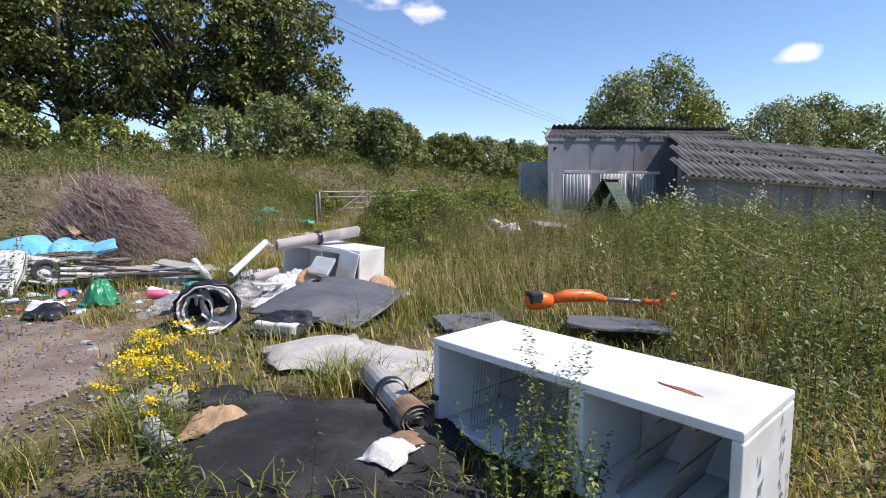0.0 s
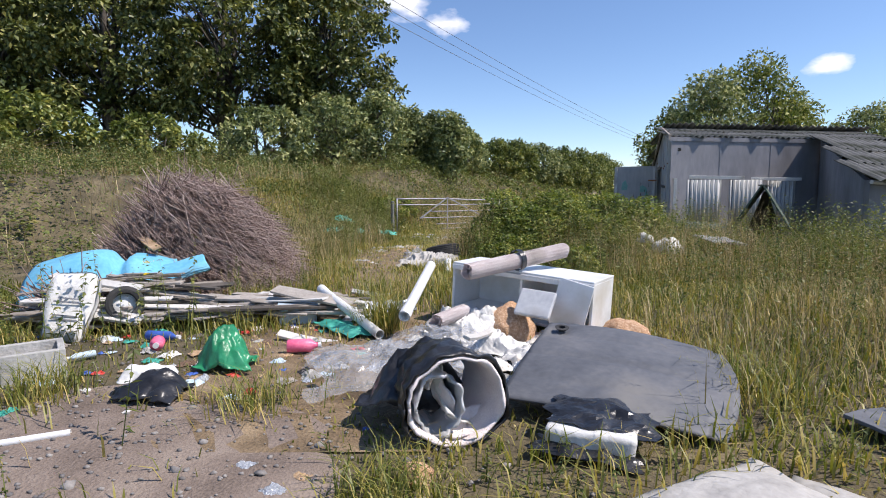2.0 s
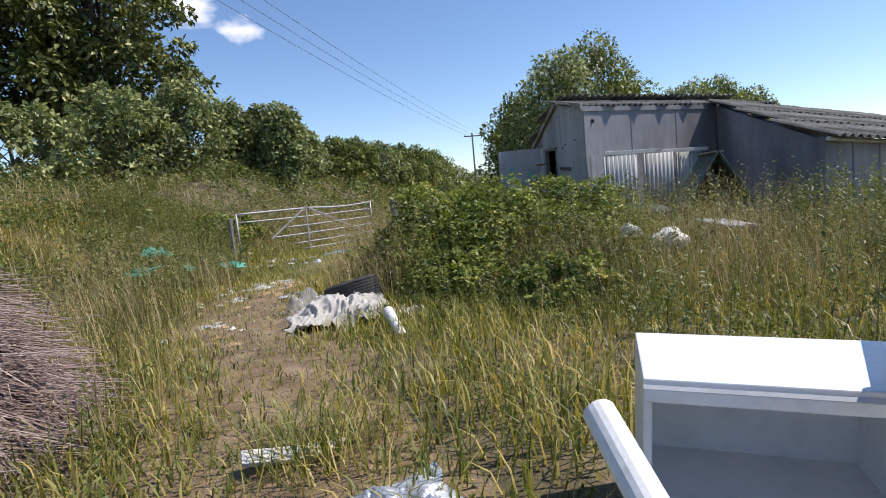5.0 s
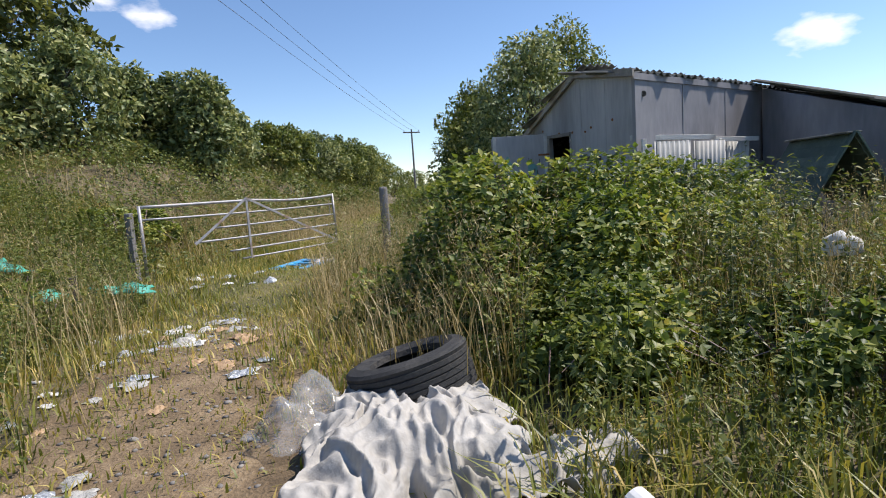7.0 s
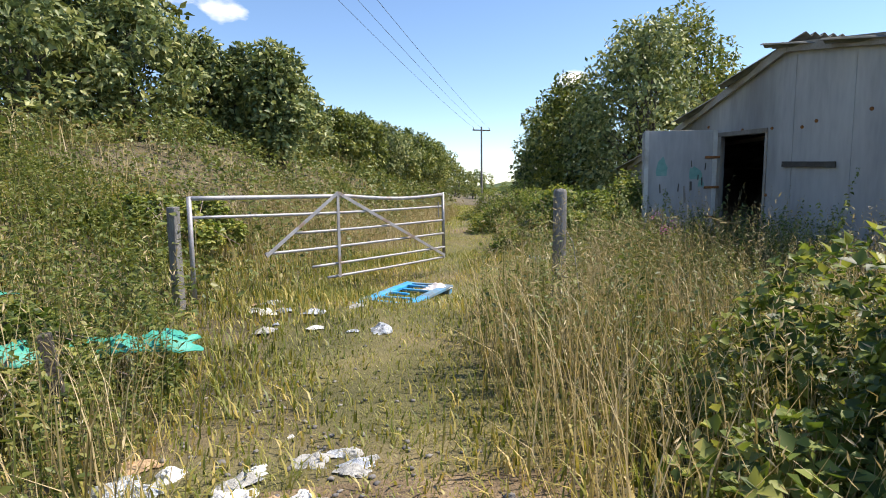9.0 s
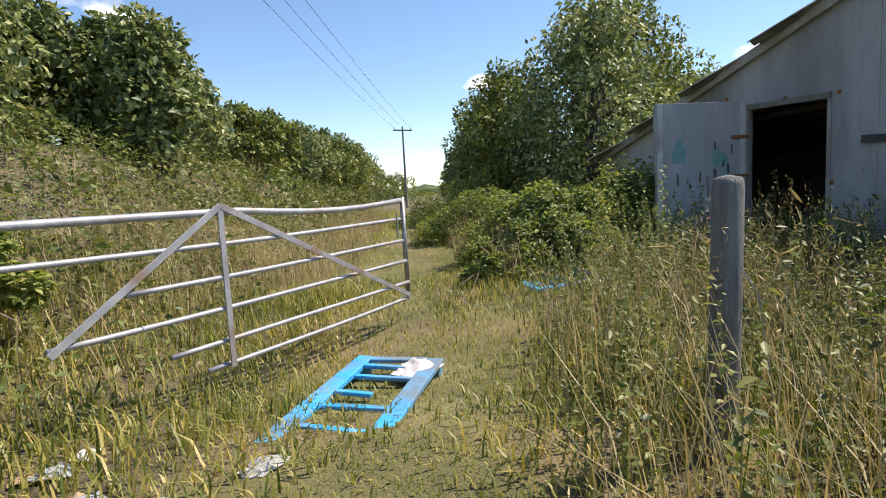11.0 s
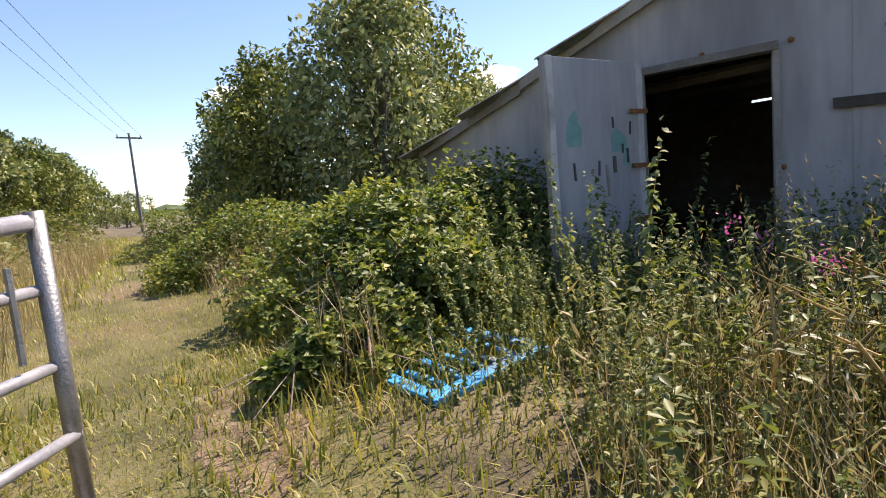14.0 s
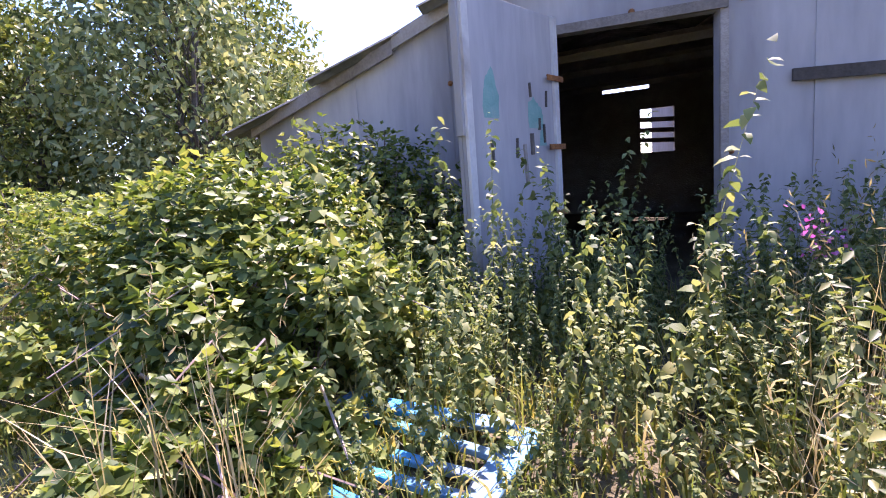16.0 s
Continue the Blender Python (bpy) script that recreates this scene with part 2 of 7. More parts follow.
M["cardboard"] = material("cardboard", [(0.27, 0.17, 0.09), (0.42, 0.28, 0.16), (0.55, 0.4, 0.26)], scale=5, rough=0.9)
M["white_plastic"] = material("white_plastic", [(0.6, 0.6, 0.58), (0.72, 0.72, 0.7), (0.8, 0.8, 0.78)], scale=5, rough=0.5, bump=0.1, stain=(0.4, 0.36, 0.3), stain_amt=0.3)
M["concrete"] = material("concrete", [(0.3, 0.29, 0.27), (0.42, 0.41, 0.38), (0.55, 0.53, 0.5)], scale=4, rough=0.95, bump=0.5)
M["green_paint"] = material("green_paint", [(0.04, 0.06, 0.045), (0.07, 0.1, 0.075), (0.15, 0.19, 0.145)], scale=3, rough=0.75, bump=0.25, stain=(0.05, 0.06, 0.05), stain_amt=0.4, objrand=0.25)
M["twig"] = material("twig", [(0.16, 0.105, 0.088), (0.3, 0.22, 0.19), (0.45, 0.36, 0.32)], scale=3, rough=0.95, bump=0.3, island=0.6)
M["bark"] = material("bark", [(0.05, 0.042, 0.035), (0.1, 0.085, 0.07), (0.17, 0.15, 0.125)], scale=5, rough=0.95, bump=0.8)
M["grass"] = foliage("grass", [(0.056, 0.075, 0.016), (0.147, 0.176, 0.032), (0.35, 0.305, 0.081), (0.616, 0.461, 0.172)], trans=0.28)
M["dry_grass"] = foliage("dry_grass", [(0.108, 0.098, 0.036), (0.276, 0.218, 0.094), (0.48, 0.374, 0.187), (0.672, 0.54, 0.319)], trans=0.25)
M["lane_grass"] = foliage("lane_grass", [(0.12, 0.154, 0.027), (0.26, 0.286, 0.063), (0.43, 0.402, 0.117), (0.56, 0.495, 0.189)], trans=0.3)
M["weed"] = foliage("weed", [(0.032, 0.049, 0.014), (0.09, 0.119, 0.027), (0.171, 0.191, 0.047), (0.279, 0.264, 0.085)], trans=0.3)
M["nettle"] = foliage("nettle", [(0.042, 0.065, 0.023), (0.119, 0.156, 0.048), (0.231, 0.26, 0.086), (0.42, 0.39, 0.149)], trans=0.3, gloss=0.6)
M["bramble"] = foliage("bramble", [(0.034, 0.06, 0.016), (0.117, 0.163, 0.035), (0.248, 0.287, 0.067), (0.495, 0.436, 0.124)], trans=0.3, gloss=0.5)
M["tree_leaf"] = foliage("tree_leaf", [(0.022, 0.035, 0.013), (0.077, 0.101, 0.029), (0.196, 0.215, 0.06), (0.42, 0.39, 0.132)], trans=0.15, scale=0.35)
M["willow_leaf"] = foliage("willow_leaf", [(0.05, 0.074, 0.03), (0.143, 0.184, 0.068), (0.294, 0.32, 0.124), (0.571, 0.546, 0.248)], trans=0.22, scale=0.5)
M["hedge_leaf"] = foliage("hedge_leaf", [(0.034, 0.055, 0.016), (0.105, 0.14, 0.034), (0.224, 0.254, 0.063), (0.434, 0.403, 0.115)], trans=0.2, scale=0.4)
M["bank_leaf"] = foliage("bank_leaf", [(0.035, 0.055, 0.017), (0.115, 0.15, 0.04), (0.2, 0.225, 0.065), (0.31, 0.25, 0.11)], trans=0.25, scale=0.4)
M["yellow_flower"] = foliage("yellow_flower", [(0.7, 0.45, 0.01), (0.8, 0.58, 0.02), (0.85, 0.65, 0.03), (0.88, 0.7, 0.05)], trans=0.2)
M["pink_flower"] = foliage("pink_flower", [(0.5, 0.1, 0.3), (0.6, 0.17, 0.4), (0.68, 0.25, 0.48), (0.72, 0.32, 0.52)], trans=0.3)
M["pale_flower"] = foliage("pale_flower", [(0.6, 0.6, 0.25), (0.7, 0.7, 0.35), (0.75, 0.75, 0.45), (0.8, 0.8, 0.55)], trans=0.3)


# ---- mesh helpers ----
def tri_mesh(name, verts, tris, mat):
    me = bpy.data.meshes.new(name)
    verts, tris = np.asarray(verts, dtype=np.float32), np.asarray(tris, dtype=np.int32)
    me.vertices.add(len(verts))
    me.vertices.foreach_set("co", verts.ravel())
    me.loops.add(tris.size)
    me.loops.foreach_set("vertex_index", tris.ravel())
    me.polygons.add(len(tris))
    me.polygons.foreach_set("loop_start", np.arange(len(tris), dtype=np.int32) * 3)
    me.update(calc_edges=True)
    me.materials.append(mat)
    return me


def part(name, bm, mat, parent=None, label="", smooth=False):
    """Links a bmesh, or a ready mesh, as one object under a thing or a part."""
    if isinstance(bm, bmesh.types.BMesh):
        me = bpy.data.meshes.new(name)
        bmesh.ops.recalc_face_normals(bm, faces=bm.faces)
        bm.to_mesh(me)
        bm.free()
        me.materials.append(mat)
    else:
        me = bm
    if smooth:
        me.polygons.foreach_set("use_smooth", [True] * len(me.polygons))
    ob = new(name, me)
    if name in ("cane_tangle", "leaves", "petals", "flowers", "stalk_tangle", "brushwood", "crown", "stem", "branchwork"):
        ob["kind"] = "stuff"
    if parent is not None:
        ob.parent = parent
    if label:
        ob["label"] = label
    return ob


def thing(name, m, label, category, group="", kind=""):
    """An Empty at the base of a thing, which parents its parts."""
    ob = new(name)
    ob.empty_display_size = 0.1
    ob.matrix_world = m if isinstance(m, Matrix) else Matrix.Translation(m)
    return tagged(ob, label, category, group, kind)


def box(sx, sy, sz, at=(0, 0, 0), rot=(0, 0, 0), bevel=0.0, bm=None, wob=0.0, cuts=0):
    """A box centred at `at`, edges bevelled, optionally a bit warped."""
    own = bmesh.new()
    bmesh.ops.create_cube(own, size=1)
    bmesh.ops.scale(own, vec=(sx, sy, sz), verts=own.verts)
    if cuts:
        bmesh.ops.subdivide_edges(own, edges=own.edges, cuts=cuts, use_grid_fill=True)
    if bevel:
        bmesh.ops.bevel(own, geom=list(own.edges) if not cuts else [e for e in own.edges if e.calc_face_angle(0) > 1], offset=bevel, segments=2, affect="EDGES", profile=0.5)
    if wob:
        for v in own.verts:
            v.co += Vector(noise.noise_vector(v.co * 2.3 + Vector(at))) * wob
    bmesh.ops.transform(own, matrix=pose(*at, *rot), verts=own.verts)
    if bm is None:
        return own
    me = bpy.data.meshes.new("tmp")
    own.to_mesh(me)
    own.free()
    bm.from_mesh(me)
    bpy.data.meshes.remove(me)
    return bm


def tube(points, radii, sides=8, caps=True, bm=None):
    """A tube along points; radii one or per point."""
    own = bm or bmesh.new()
    pts = [Vector(p) for p in points]
    radii = radii if isinstance(radii, (list, tuple)) else [radii] * len(pts)
    rings = []
    ref = Vector((0.13, 0.21, 0.97))
    for i, p in enumerate(pts):
        d = (pts[min(i + 1, len(pts) - 1)] - pts[max(i - 1, 0)]).normalized()
        a = d.cross(ref if abs(d.dot(ref)) < 0.95 else Vector((1, 0, 0))).normalized()
        b = d.cross(a)
        rings.append([own.verts.new(p + (a * math.cos(2 * math.pi * k / sides) + b * math.sin(2 * math.pi * k / sides)) * radii[i]) for k in range(sides)])
    for r0, r1 in zip(rings, rings[1:]):
        for k in range(sides):
            own.faces.new((r0[k], r0[(k + 1) % sides], r1[(k + 1) % sides], r1[k]))
    if caps:
        own.faces.new(rings[0][::-1])
        own.faces.new(rings[-1])
    return own


def lathe(profile, sides=24, bm=None):
    """Turns (radius, height) pairs about z."""
    own = bm or bmesh.new()
    rings = [[own.verts.new((r * math.cos(2 * math.pi * k / sides), r * math.sin(2 * math.pi * k / sides), z)) for k in range(sides)] for r, z in profile]
    for r0, r1 in zip(rings, rings[1:]):
        for k in range(sides):
            own.faces.new((r0[k], r0[(k + 1) % sides], r1[(k + 1) % sides], r1[k]))
    return own


def sheet(w, d, nx, ny, shape, thick=0.006):
    """A draped sheet: shape(u, v, x, y) gives each point; it has real thickness."""
    bm = bmesh.new()
    grid = []
    for i in range(nx + 1):
        row = []
        for j in range(ny + 1):
            u, v = i / nx, j / ny
            row.append(bm.verts.new(shape(u, v, (u - 0.5) * w, (v - 0.5) * d)))
        grid.append(row)
    for i in range(nx):
        for j in range(ny):
            bm.faces.new((grid[i][j], grid[i + 1][j], grid[i + 1][j + 1], grid[i][j + 1]))
    bm.normal_update()
    under = [[bm.verts.new(v.co - v.normal * thick) for v in row] for row in grid]
    for i in range(nx):
        for j in range(ny):
            bm.faces.new((under[i][j], under[i][j + 1], under[i + 1][j + 1], under[i + 1][j]))
    for i in range(nx):
        bm.faces.new((grid[i][0], under[i][0], under[i + 1][0], grid[i + 1][0]))
        bm.faces.new((grid[i + 1][ny], under[i + 1][ny], under[i][ny], grid[i][ny]))
    for j in range(ny):
        bm.faces.new((grid[0][j + 1], under[0][j + 1], under[0][j], grid[0][j]))
        bm.faces.new((grid[nx][j], under[nx][j], under[nx][j + 1], grid[nx][j + 1]))
    return bm


def crumple(w, d, h, seed, nx=26, ny=26, rag=0.12, thick=0.005, folds=3.0, dome=0.6):
    """A heaped, creased cloth or film, lying on the ground with a ragged outline."""
    off = Vector((seed * 7.3, seed * 3.1, seed))

    def shape(u, v, x, y):
        r = math.hypot(2 * u - 1, 2 * v - 1)
        ang = math.atan2(v - 0.5, u - 0.5)
        edge = 1 + rag * noise.noise(Vector((math.cos(ang) * 2, math.sin(ang) * 2, seed)))
        p = Vector((x * edge, y * edge, 0))
        q = p * folds + off
        ridge = 1 - abs(noise.noise(q)) * 1.6
        fine = 1 - abs(noise.noise(q * 2.7)) * 2
        body = max(0.0, 1 - (r * 0.95) ** 3) * (0.62 + 0.5 * noise.noise(p * 2.2 / max(w, d) + off * 0.37))
        crease = 1 - abs(noise.noise(q * 5.9 + off)) * 2 + 0.6 * (1 - abs(noise.noise(q * 11.3 - off)) * 2)
        z = 0.015 + h * (dome * body + (1 - dome) * max(0, ridge) * (0.3 + 0.7 * body) + (0.2 * fine + 0.09 * crease) * (0.3 + 0.7 * body))
        p += Vector(noise.noise_vector(q * 1.3)) * 0.1 * min(w, d)
        return Vector((p.x, p.y, max(0.01, z)))
    return sheet(w, d, nx, ny, shape, thick)


def hull_lump(points_n, size, seed, rough=0.25):
    """A stone or lump: an icosphere pushed about by noise, flattened below."""
    bm = bmesh.new()
    bmesh.ops.create_icosphere(bm, subdivisions=points_n, radius=1)
    for v in bm.verts:
        n = noise.noise(v.co * 1.3 + Vector((seed, seed * 2, 0))) + 0.5 * noise.noise(v.co * 3.1 + Vector((0, seed, 0)))
        v.co *= 1 + rough * n
        v.co = Vector((v.co.x * size[0], v.co.y * size[1], max(-0.35, v.co.z) * size[2]))
    return bm


# ---- the lie of the land ----
# the tipped rubbish is laid out about a point of its own
TX, TY = -1.3, -2.6
LANE_P, LANE_D = np.array((-4.4, 16.0)), np.array((0.43, 0.903))


def smooth01(x):
    x = np.clip(x, 0, 1)
    return x * x * (3 - 2 * x)


def lane_side(x, y):
    """Metres to the left of the lane's middle line."""
    return -((x - LANE_P[0]) * LANE_D[1] - (y - LANE_P[1]) * LANE_D[0])


def hgt(x, y):
    """Height of the ground: flat yard, a bank along the lane's left side, plain beyond."""
    x, y = np.asarray(x, dtype=float), np.asarray(y, dtype=float)
    d = lane_side(x, y)
    near = smooth01((y - 6) / 9)
    crest = 2.0 + 0.9 * smooth01((y - 20) / 12)
    rise = crest * smooth01((d - 1.6 - 3.5 * (1 - near)) / (11.0 - 5.0 * near)) + (3.1 - crest) * smooth01((d - 8) / 10)
    bank = rise * smooth01((85 - np.hypot(x, y - 15)) / 40)
    lump = 0.05 * np.sin(x * 0.9 + 1.3 * np.sin(y * 0.7)) + 0.04 * np.sin(y * 1.3 + x * 0.4)
    flat = np.exp(-((x + 2.5) ** 2 + (y - 3) ** 2) / 30)
    return bank + lump * (1 - 0.7 * flat) - 0.02


TRAIL = np.array([(-0.7, -6.6), (-1.7, -3.6), (-3.6, -1.7), (-4.6, -0.2), (-5.2, 2.0), (-5.35, 4.6), (-5.45, 7.2), (-5.55, 9.6), (-5.6, 11.0), (-4.9, 14.4), (-4.4, 16.2), (-3.4, 17.7), (-2.4, 18.8), (-1.5, 19.7)])
LANE = np.array([(-5.4, 12.5), (-4.9, 14.4), (-4.1, 16.5), (-2.9, 18.8), (-1.2, 22.5), (1.0, 27.0), (6.0, 37.5), (14.0, 54.0)])


def dist_line(x, y, line):
    best = np.full(np.shape(x), 1e9)
    for (x0, y0), (x1, y1) in zip(line, line[1:]):
        dx, dy = x1 - x0, y1 - y0
        t = np.clip(((x - x0) * dx + (y - y0) * dy) / (dx * dx + dy * dy), 0, 1)
        best = np.minimum(best, np.hypot(x - x0 - t * dx, y - y0 - t * dy))
    return best


def blob(x, y, cx, cy, rx, ry, turn=0.0):
    c, s = math.cos(radians(turn)), math.sin(radians(turn))
    u, v = ((x - cx) * c + (y - cy) * s) / rx, (-(x - cx) * s + (y - cy) * c) / ry
    return u * u + v * v


rng = np.random.default_rng(7)


def ground_mesh():
    xs = np.unique(np.concatenate([np.arange(-16, 14, 0.3), np.arange(-60, 60, 2.0), np.array([-2500, -900, -400, -200, -110, 110, 200, 400, 900, 2500])]))
    ys = np.unique(np.concatenate([np.arange(-6, 30, 0.3), np.arange(-40, 90, 2.0), np.array([-2500, -900, -300, -100, 130, 200, 400, 900, 2500])]))
    gx, gy = np.meshgrid(xs, ys, indexing="ij")
    v = np.stack([gx, gy, hgt(gx, gy)], -1).reshape(-1, 3)
    nx, ny = len(xs), len(ys)
    i = (np.arange(nx - 1)[:, None] * ny + np.arange(ny - 1)[None]).ravel()
    t = np.concatenate([np.stack([i, i + ny, i + ny + 1], -1), np.stack([i, i + ny + 1, i + 1], -1)])
    return tri_mesh("ground", v, t, M["soil"])


ground = part("ground", ground_mesh(), None, smooth=True)
tagged(ground, "rough earth ground rising to a grassy bank", "ground", kind="structure")


def patch(name, cx, cy, rx, ry, mat, lift, label, seed, turn=0):
    """A worn patch that lies just above the ground, with an uneven rim."""
    bm = bmesh.new()
    rings, sides = 10, 48
    mid = bm.verts.new((cx, cy, float(hgt(cx, cy)) + lift))
    last = None
    for r in range(1, rings + 1):
        ring = []
        for k in range(sides):
            a = 2 * math.pi * k / sides
            e = 1 + 0.32 * noise.noise(Vector((math.cos(a) * 1.6, math.sin(a) * 1.6, seed))) + 0.2 * noise.noise(Vector((math.cos(a) * 6, math.sin(a) * 6, seed)))
            q = Matrix.Rotation(radians(turn), 2) @ Vector((rx * math.cos(a) * e * r / rings, ry * math.sin(a) * e * r / rings))
            x, y = cx + q.x, cy + q.y
            ring.append(bm.verts.new((x, y, float(hgt(x, y)) + (lift if r < rings else -0.03))))
        for k in range(sides):
            if last:
                bm.faces.new((last[k], ring[k], ring[(k + 1) % sides], last[(k + 1) % sides]))
            else:
                bm.faces.new((mid, ring[k], ring[(k + 1) % sides]))
        last = ring
    ob = part(name, bm, mat, smooth=True)
    return tagged(ob, label, "ground", kind="structure")


patch("dirt_patch", -5.0 + TX, 3.6 + TY, 1.9, 2.1, M["dirt"], 0.012, "bare trodden earth with grit and ash", 3.0, 20)


patch("bare_earth", -1.25, 20.95, 0.36, 0.95, M["earth"], 0.011, "bare reddish earth worn through the lane's turf", 8.0, -24)


def ribbon(line, half, lift, mat, name, label, seed):
    """A strip of turf that follows a line over the ground, its edges sunk and uneven."""
    pts, cuts = [], 9
    for (x0, y0), (x1, y1) in zip(line, line[1:]):
        k = max(2, int(math.hypot(x1 - x0, y1 - y0) / 0.5))
        pts += [(x0 + (x1 - x0) * i / k, y0 + (y1 - y0) * i / k) for i in range(k)]
    bm, last = bmesh.new(), None
    for i, (px, py) in enumerate(pts):
        qx, qy = pts[min(i + 1, len(pts) - 1)]
        ox, oy = pts[max(i - 1, 0)]
        dn = math.hypot(qx - ox, qy - oy)
        sx, sy = -(qy - oy) / dn, (qx - ox) / dn
        w = half * (1 + 0.3 * noise.noise(Vector((px, py, seed))))
        line_v = []
        for j in range(cuts):
            f = 2 * j / (cuts - 1) - 1
            x, y = px + sx * w * f, py + sy * w * f
            line_v.append(bm.verts.new((x, y, float(hgt(x, y)) + (lift if 0 < j < cuts - 1 else -0.05))))
        if last:
            for j in range(cuts - 1):
                bm.faces.new((last[j], line_v[j], line_v[j + 1], last[j + 1]))
        last = line_v
    return tagged(part(name, bm, mat, smooth=True), label, "ground", kind="structure")


ribbon(LANE, 1.5, 0.008, M["turf"], "lane", "short yellow-green turf of the lane", 5.0)
ribbon(TRAIL[4:10], 1.2, 0.012, M["earth"], "path", "trodden turf and dry grass of the path", 7.0)


# ---- barn ----
BC = Vector((2.40, 15.74, 0))
BU, BV = Vector((0.983, 0.182, 0)).normalized(), Vector((0.275, 0.961, 0)).normalized()


def bp(s, t, z):
    """A place in the barn: s along the front wall, t along the gable wall."""
    return BC + BU * s + BV * t + Vector((0, 0, z))


def slab(corners_out, inward, thick, bm=None):
    """A wall piece: a flat outline given a thickness."""
    bm = bm or bmesh.new()
    a = [bm.verts.new(p) for p in corners_out]
    b = [bm.verts.new(Vector(p) + inward * thick) for p in corners_out]
    bm.faces.new(a)
    bm.faces.new(b[::-1])
    n = len(a)
    for i in range(n):
        bm.faces.new((a[i], b[i], b[(i + 1) % n], a[(i + 1) % n]))
    return bm


W_LEN, G_LEN = 5.05, 8.7
RIDGE_T, RIDGE_Z, EAVE_Z, REAR_Z = 2.6, 3.62, 3.12, 1.95
DOOR_T0, DOOR_T1, DOOR_Z = 3.08, 4.42, 2.30


def roof_z(t):
    return EAVE_Z + (RIDGE_Z - EAVE_Z) * t / RIDGE_T if t < RIDGE_T else RIDGE_Z + (REAR_Z - RIDGE_Z) * (t - RIDGE_T) / (G_LEN - RIDGE_T)


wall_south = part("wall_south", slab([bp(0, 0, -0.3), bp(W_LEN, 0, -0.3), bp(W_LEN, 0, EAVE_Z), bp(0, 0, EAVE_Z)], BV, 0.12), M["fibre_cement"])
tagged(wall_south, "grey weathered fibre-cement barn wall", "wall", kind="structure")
# gable wall in pieces round the doorway
bm = bmesh.new()
slab([bp(0, 0.12, -0.3), bp(0, DOOR_T0, -0.3), bp(0, DOOR_T0, roof_z(DOOR_T0)), bp(0, RIDGE_T, RIDGE_Z), bp(0, 0.12, roof_z(0.12))], BU, 0.12, bm)
slab([bp(0, DOOR_T0, DOOR_Z), bp(0, DOOR_T1, DOOR_Z + 0.06), bp(0, DOOR_T1, roof_z(DOOR_T1)), bp(0, DOOR_T0, roof_z(DOOR_T0))], BU, 0.12, bm)
slab([bp(0, DOOR_T1, -0.3), bp(0, G_LEN, -0.3), bp(0, G_LEN, roof_z(G_LEN)), bp(0, DOOR_T1, roof_z(DOOR_T1))], BU, 0.12, bm)
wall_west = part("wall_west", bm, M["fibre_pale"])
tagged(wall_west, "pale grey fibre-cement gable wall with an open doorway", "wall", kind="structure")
# far walls, with gaps where boards are missing
bm = bmesh.new()
WE = 7.6
for t0, t1, z0, z1 in ((0, G_LEN, -0.3, 1.25), (0, 1.3, 1.25, 2.12), (1.95, G_LEN, 1.25, 1.95), (1.95, 4.6, 1.95, 2.52), (0, 1.95, 2.12, 2.52), (0, 1.75, 2.52, 2.64), (2.7, 4.6, 2.52, 2.64)):
    slab([bp(WE, t0, z0), bp(WE, t1, z0), bp(WE, t1, z1), bp(WE, t0, z1)], -BU, 0.1, bm)
slab([bp(WE, 0, 2.64), bp(WE, 4.6, 2.64), bp(WE, 4.6, roof_z(4.6)), bp(WE, RIDGE_T, RIDGE_Z + 0.05), bp(WE, 0, EAVE_Z + 0.03)], -BU, 0.1, bm)
slab([bp(WE, 4.6, 1.95), bp(WE, G_LEN, 1.95), bp(WE, G_LEN, 1.99), bp(WE, 4.6, roof_z(4.6) + 0.04)], -BU, 0.1, bm)
for z in (1.42, 1.62, 1.83):
    slab([bp(WE - 0.02, 1.3, z), bp(WE - 0.02, 1.95, z + 0.04), bp(WE - 0.02, 1.95, z + 0.13), bp(WE - 0.02, 1.3, z + 0.09)], -BU, 0.05, bm)
wall_east = part("wall_east", bm, M["old_wood"])
tagged(wall_east, "dark boarded far wall of the barn with gaps", "wall", kind="structure")
bm = slab([bp(0.12, G_LEN, -0.3), bp(WE, G_LEN, -0.3), bp(WE, G_LEN, REAR_Z), bp(0.12, G_LEN, REAR_Z)], -BV, 0.12)
slab([bp(W_LEN, 0.13, -0.3), bp(WE, 0.13, -0.3), bp(WE, 0.13, EAVE_Z), bp(W_LEN, 0.13, EAVE_Z)], BV, 0.1, bm)
tagged(part("wall_north", bm, M["fibre_cement"]), "grey fibre-cement rear wall of the barn", "wall", kind="structure")
tagged(part("barn_floor", slab([bp(0, 0, 0.02), bp(WE, 0, 0.02), bp(WE, G_LEN, 0.02), bp(0, G_LEN, 0.02)], Vector((0, 0, -1)), 0.2), M["soil"]), "dark earth floor inside the barn", "floor", kind="structure")


def corrugated(width, length, period, amp, thick=0.008, rows=3):
    """A corrugated sheet in its own plane: x across the waves, y along, z up."""
    steps = int(width / period * 8)

    def shape(u, v, x, y):
        return Vector((x, y, amp * math.sin(2 * math.pi * (x / period))))
    return sheet(width, length, steps, rows, shape, thick)


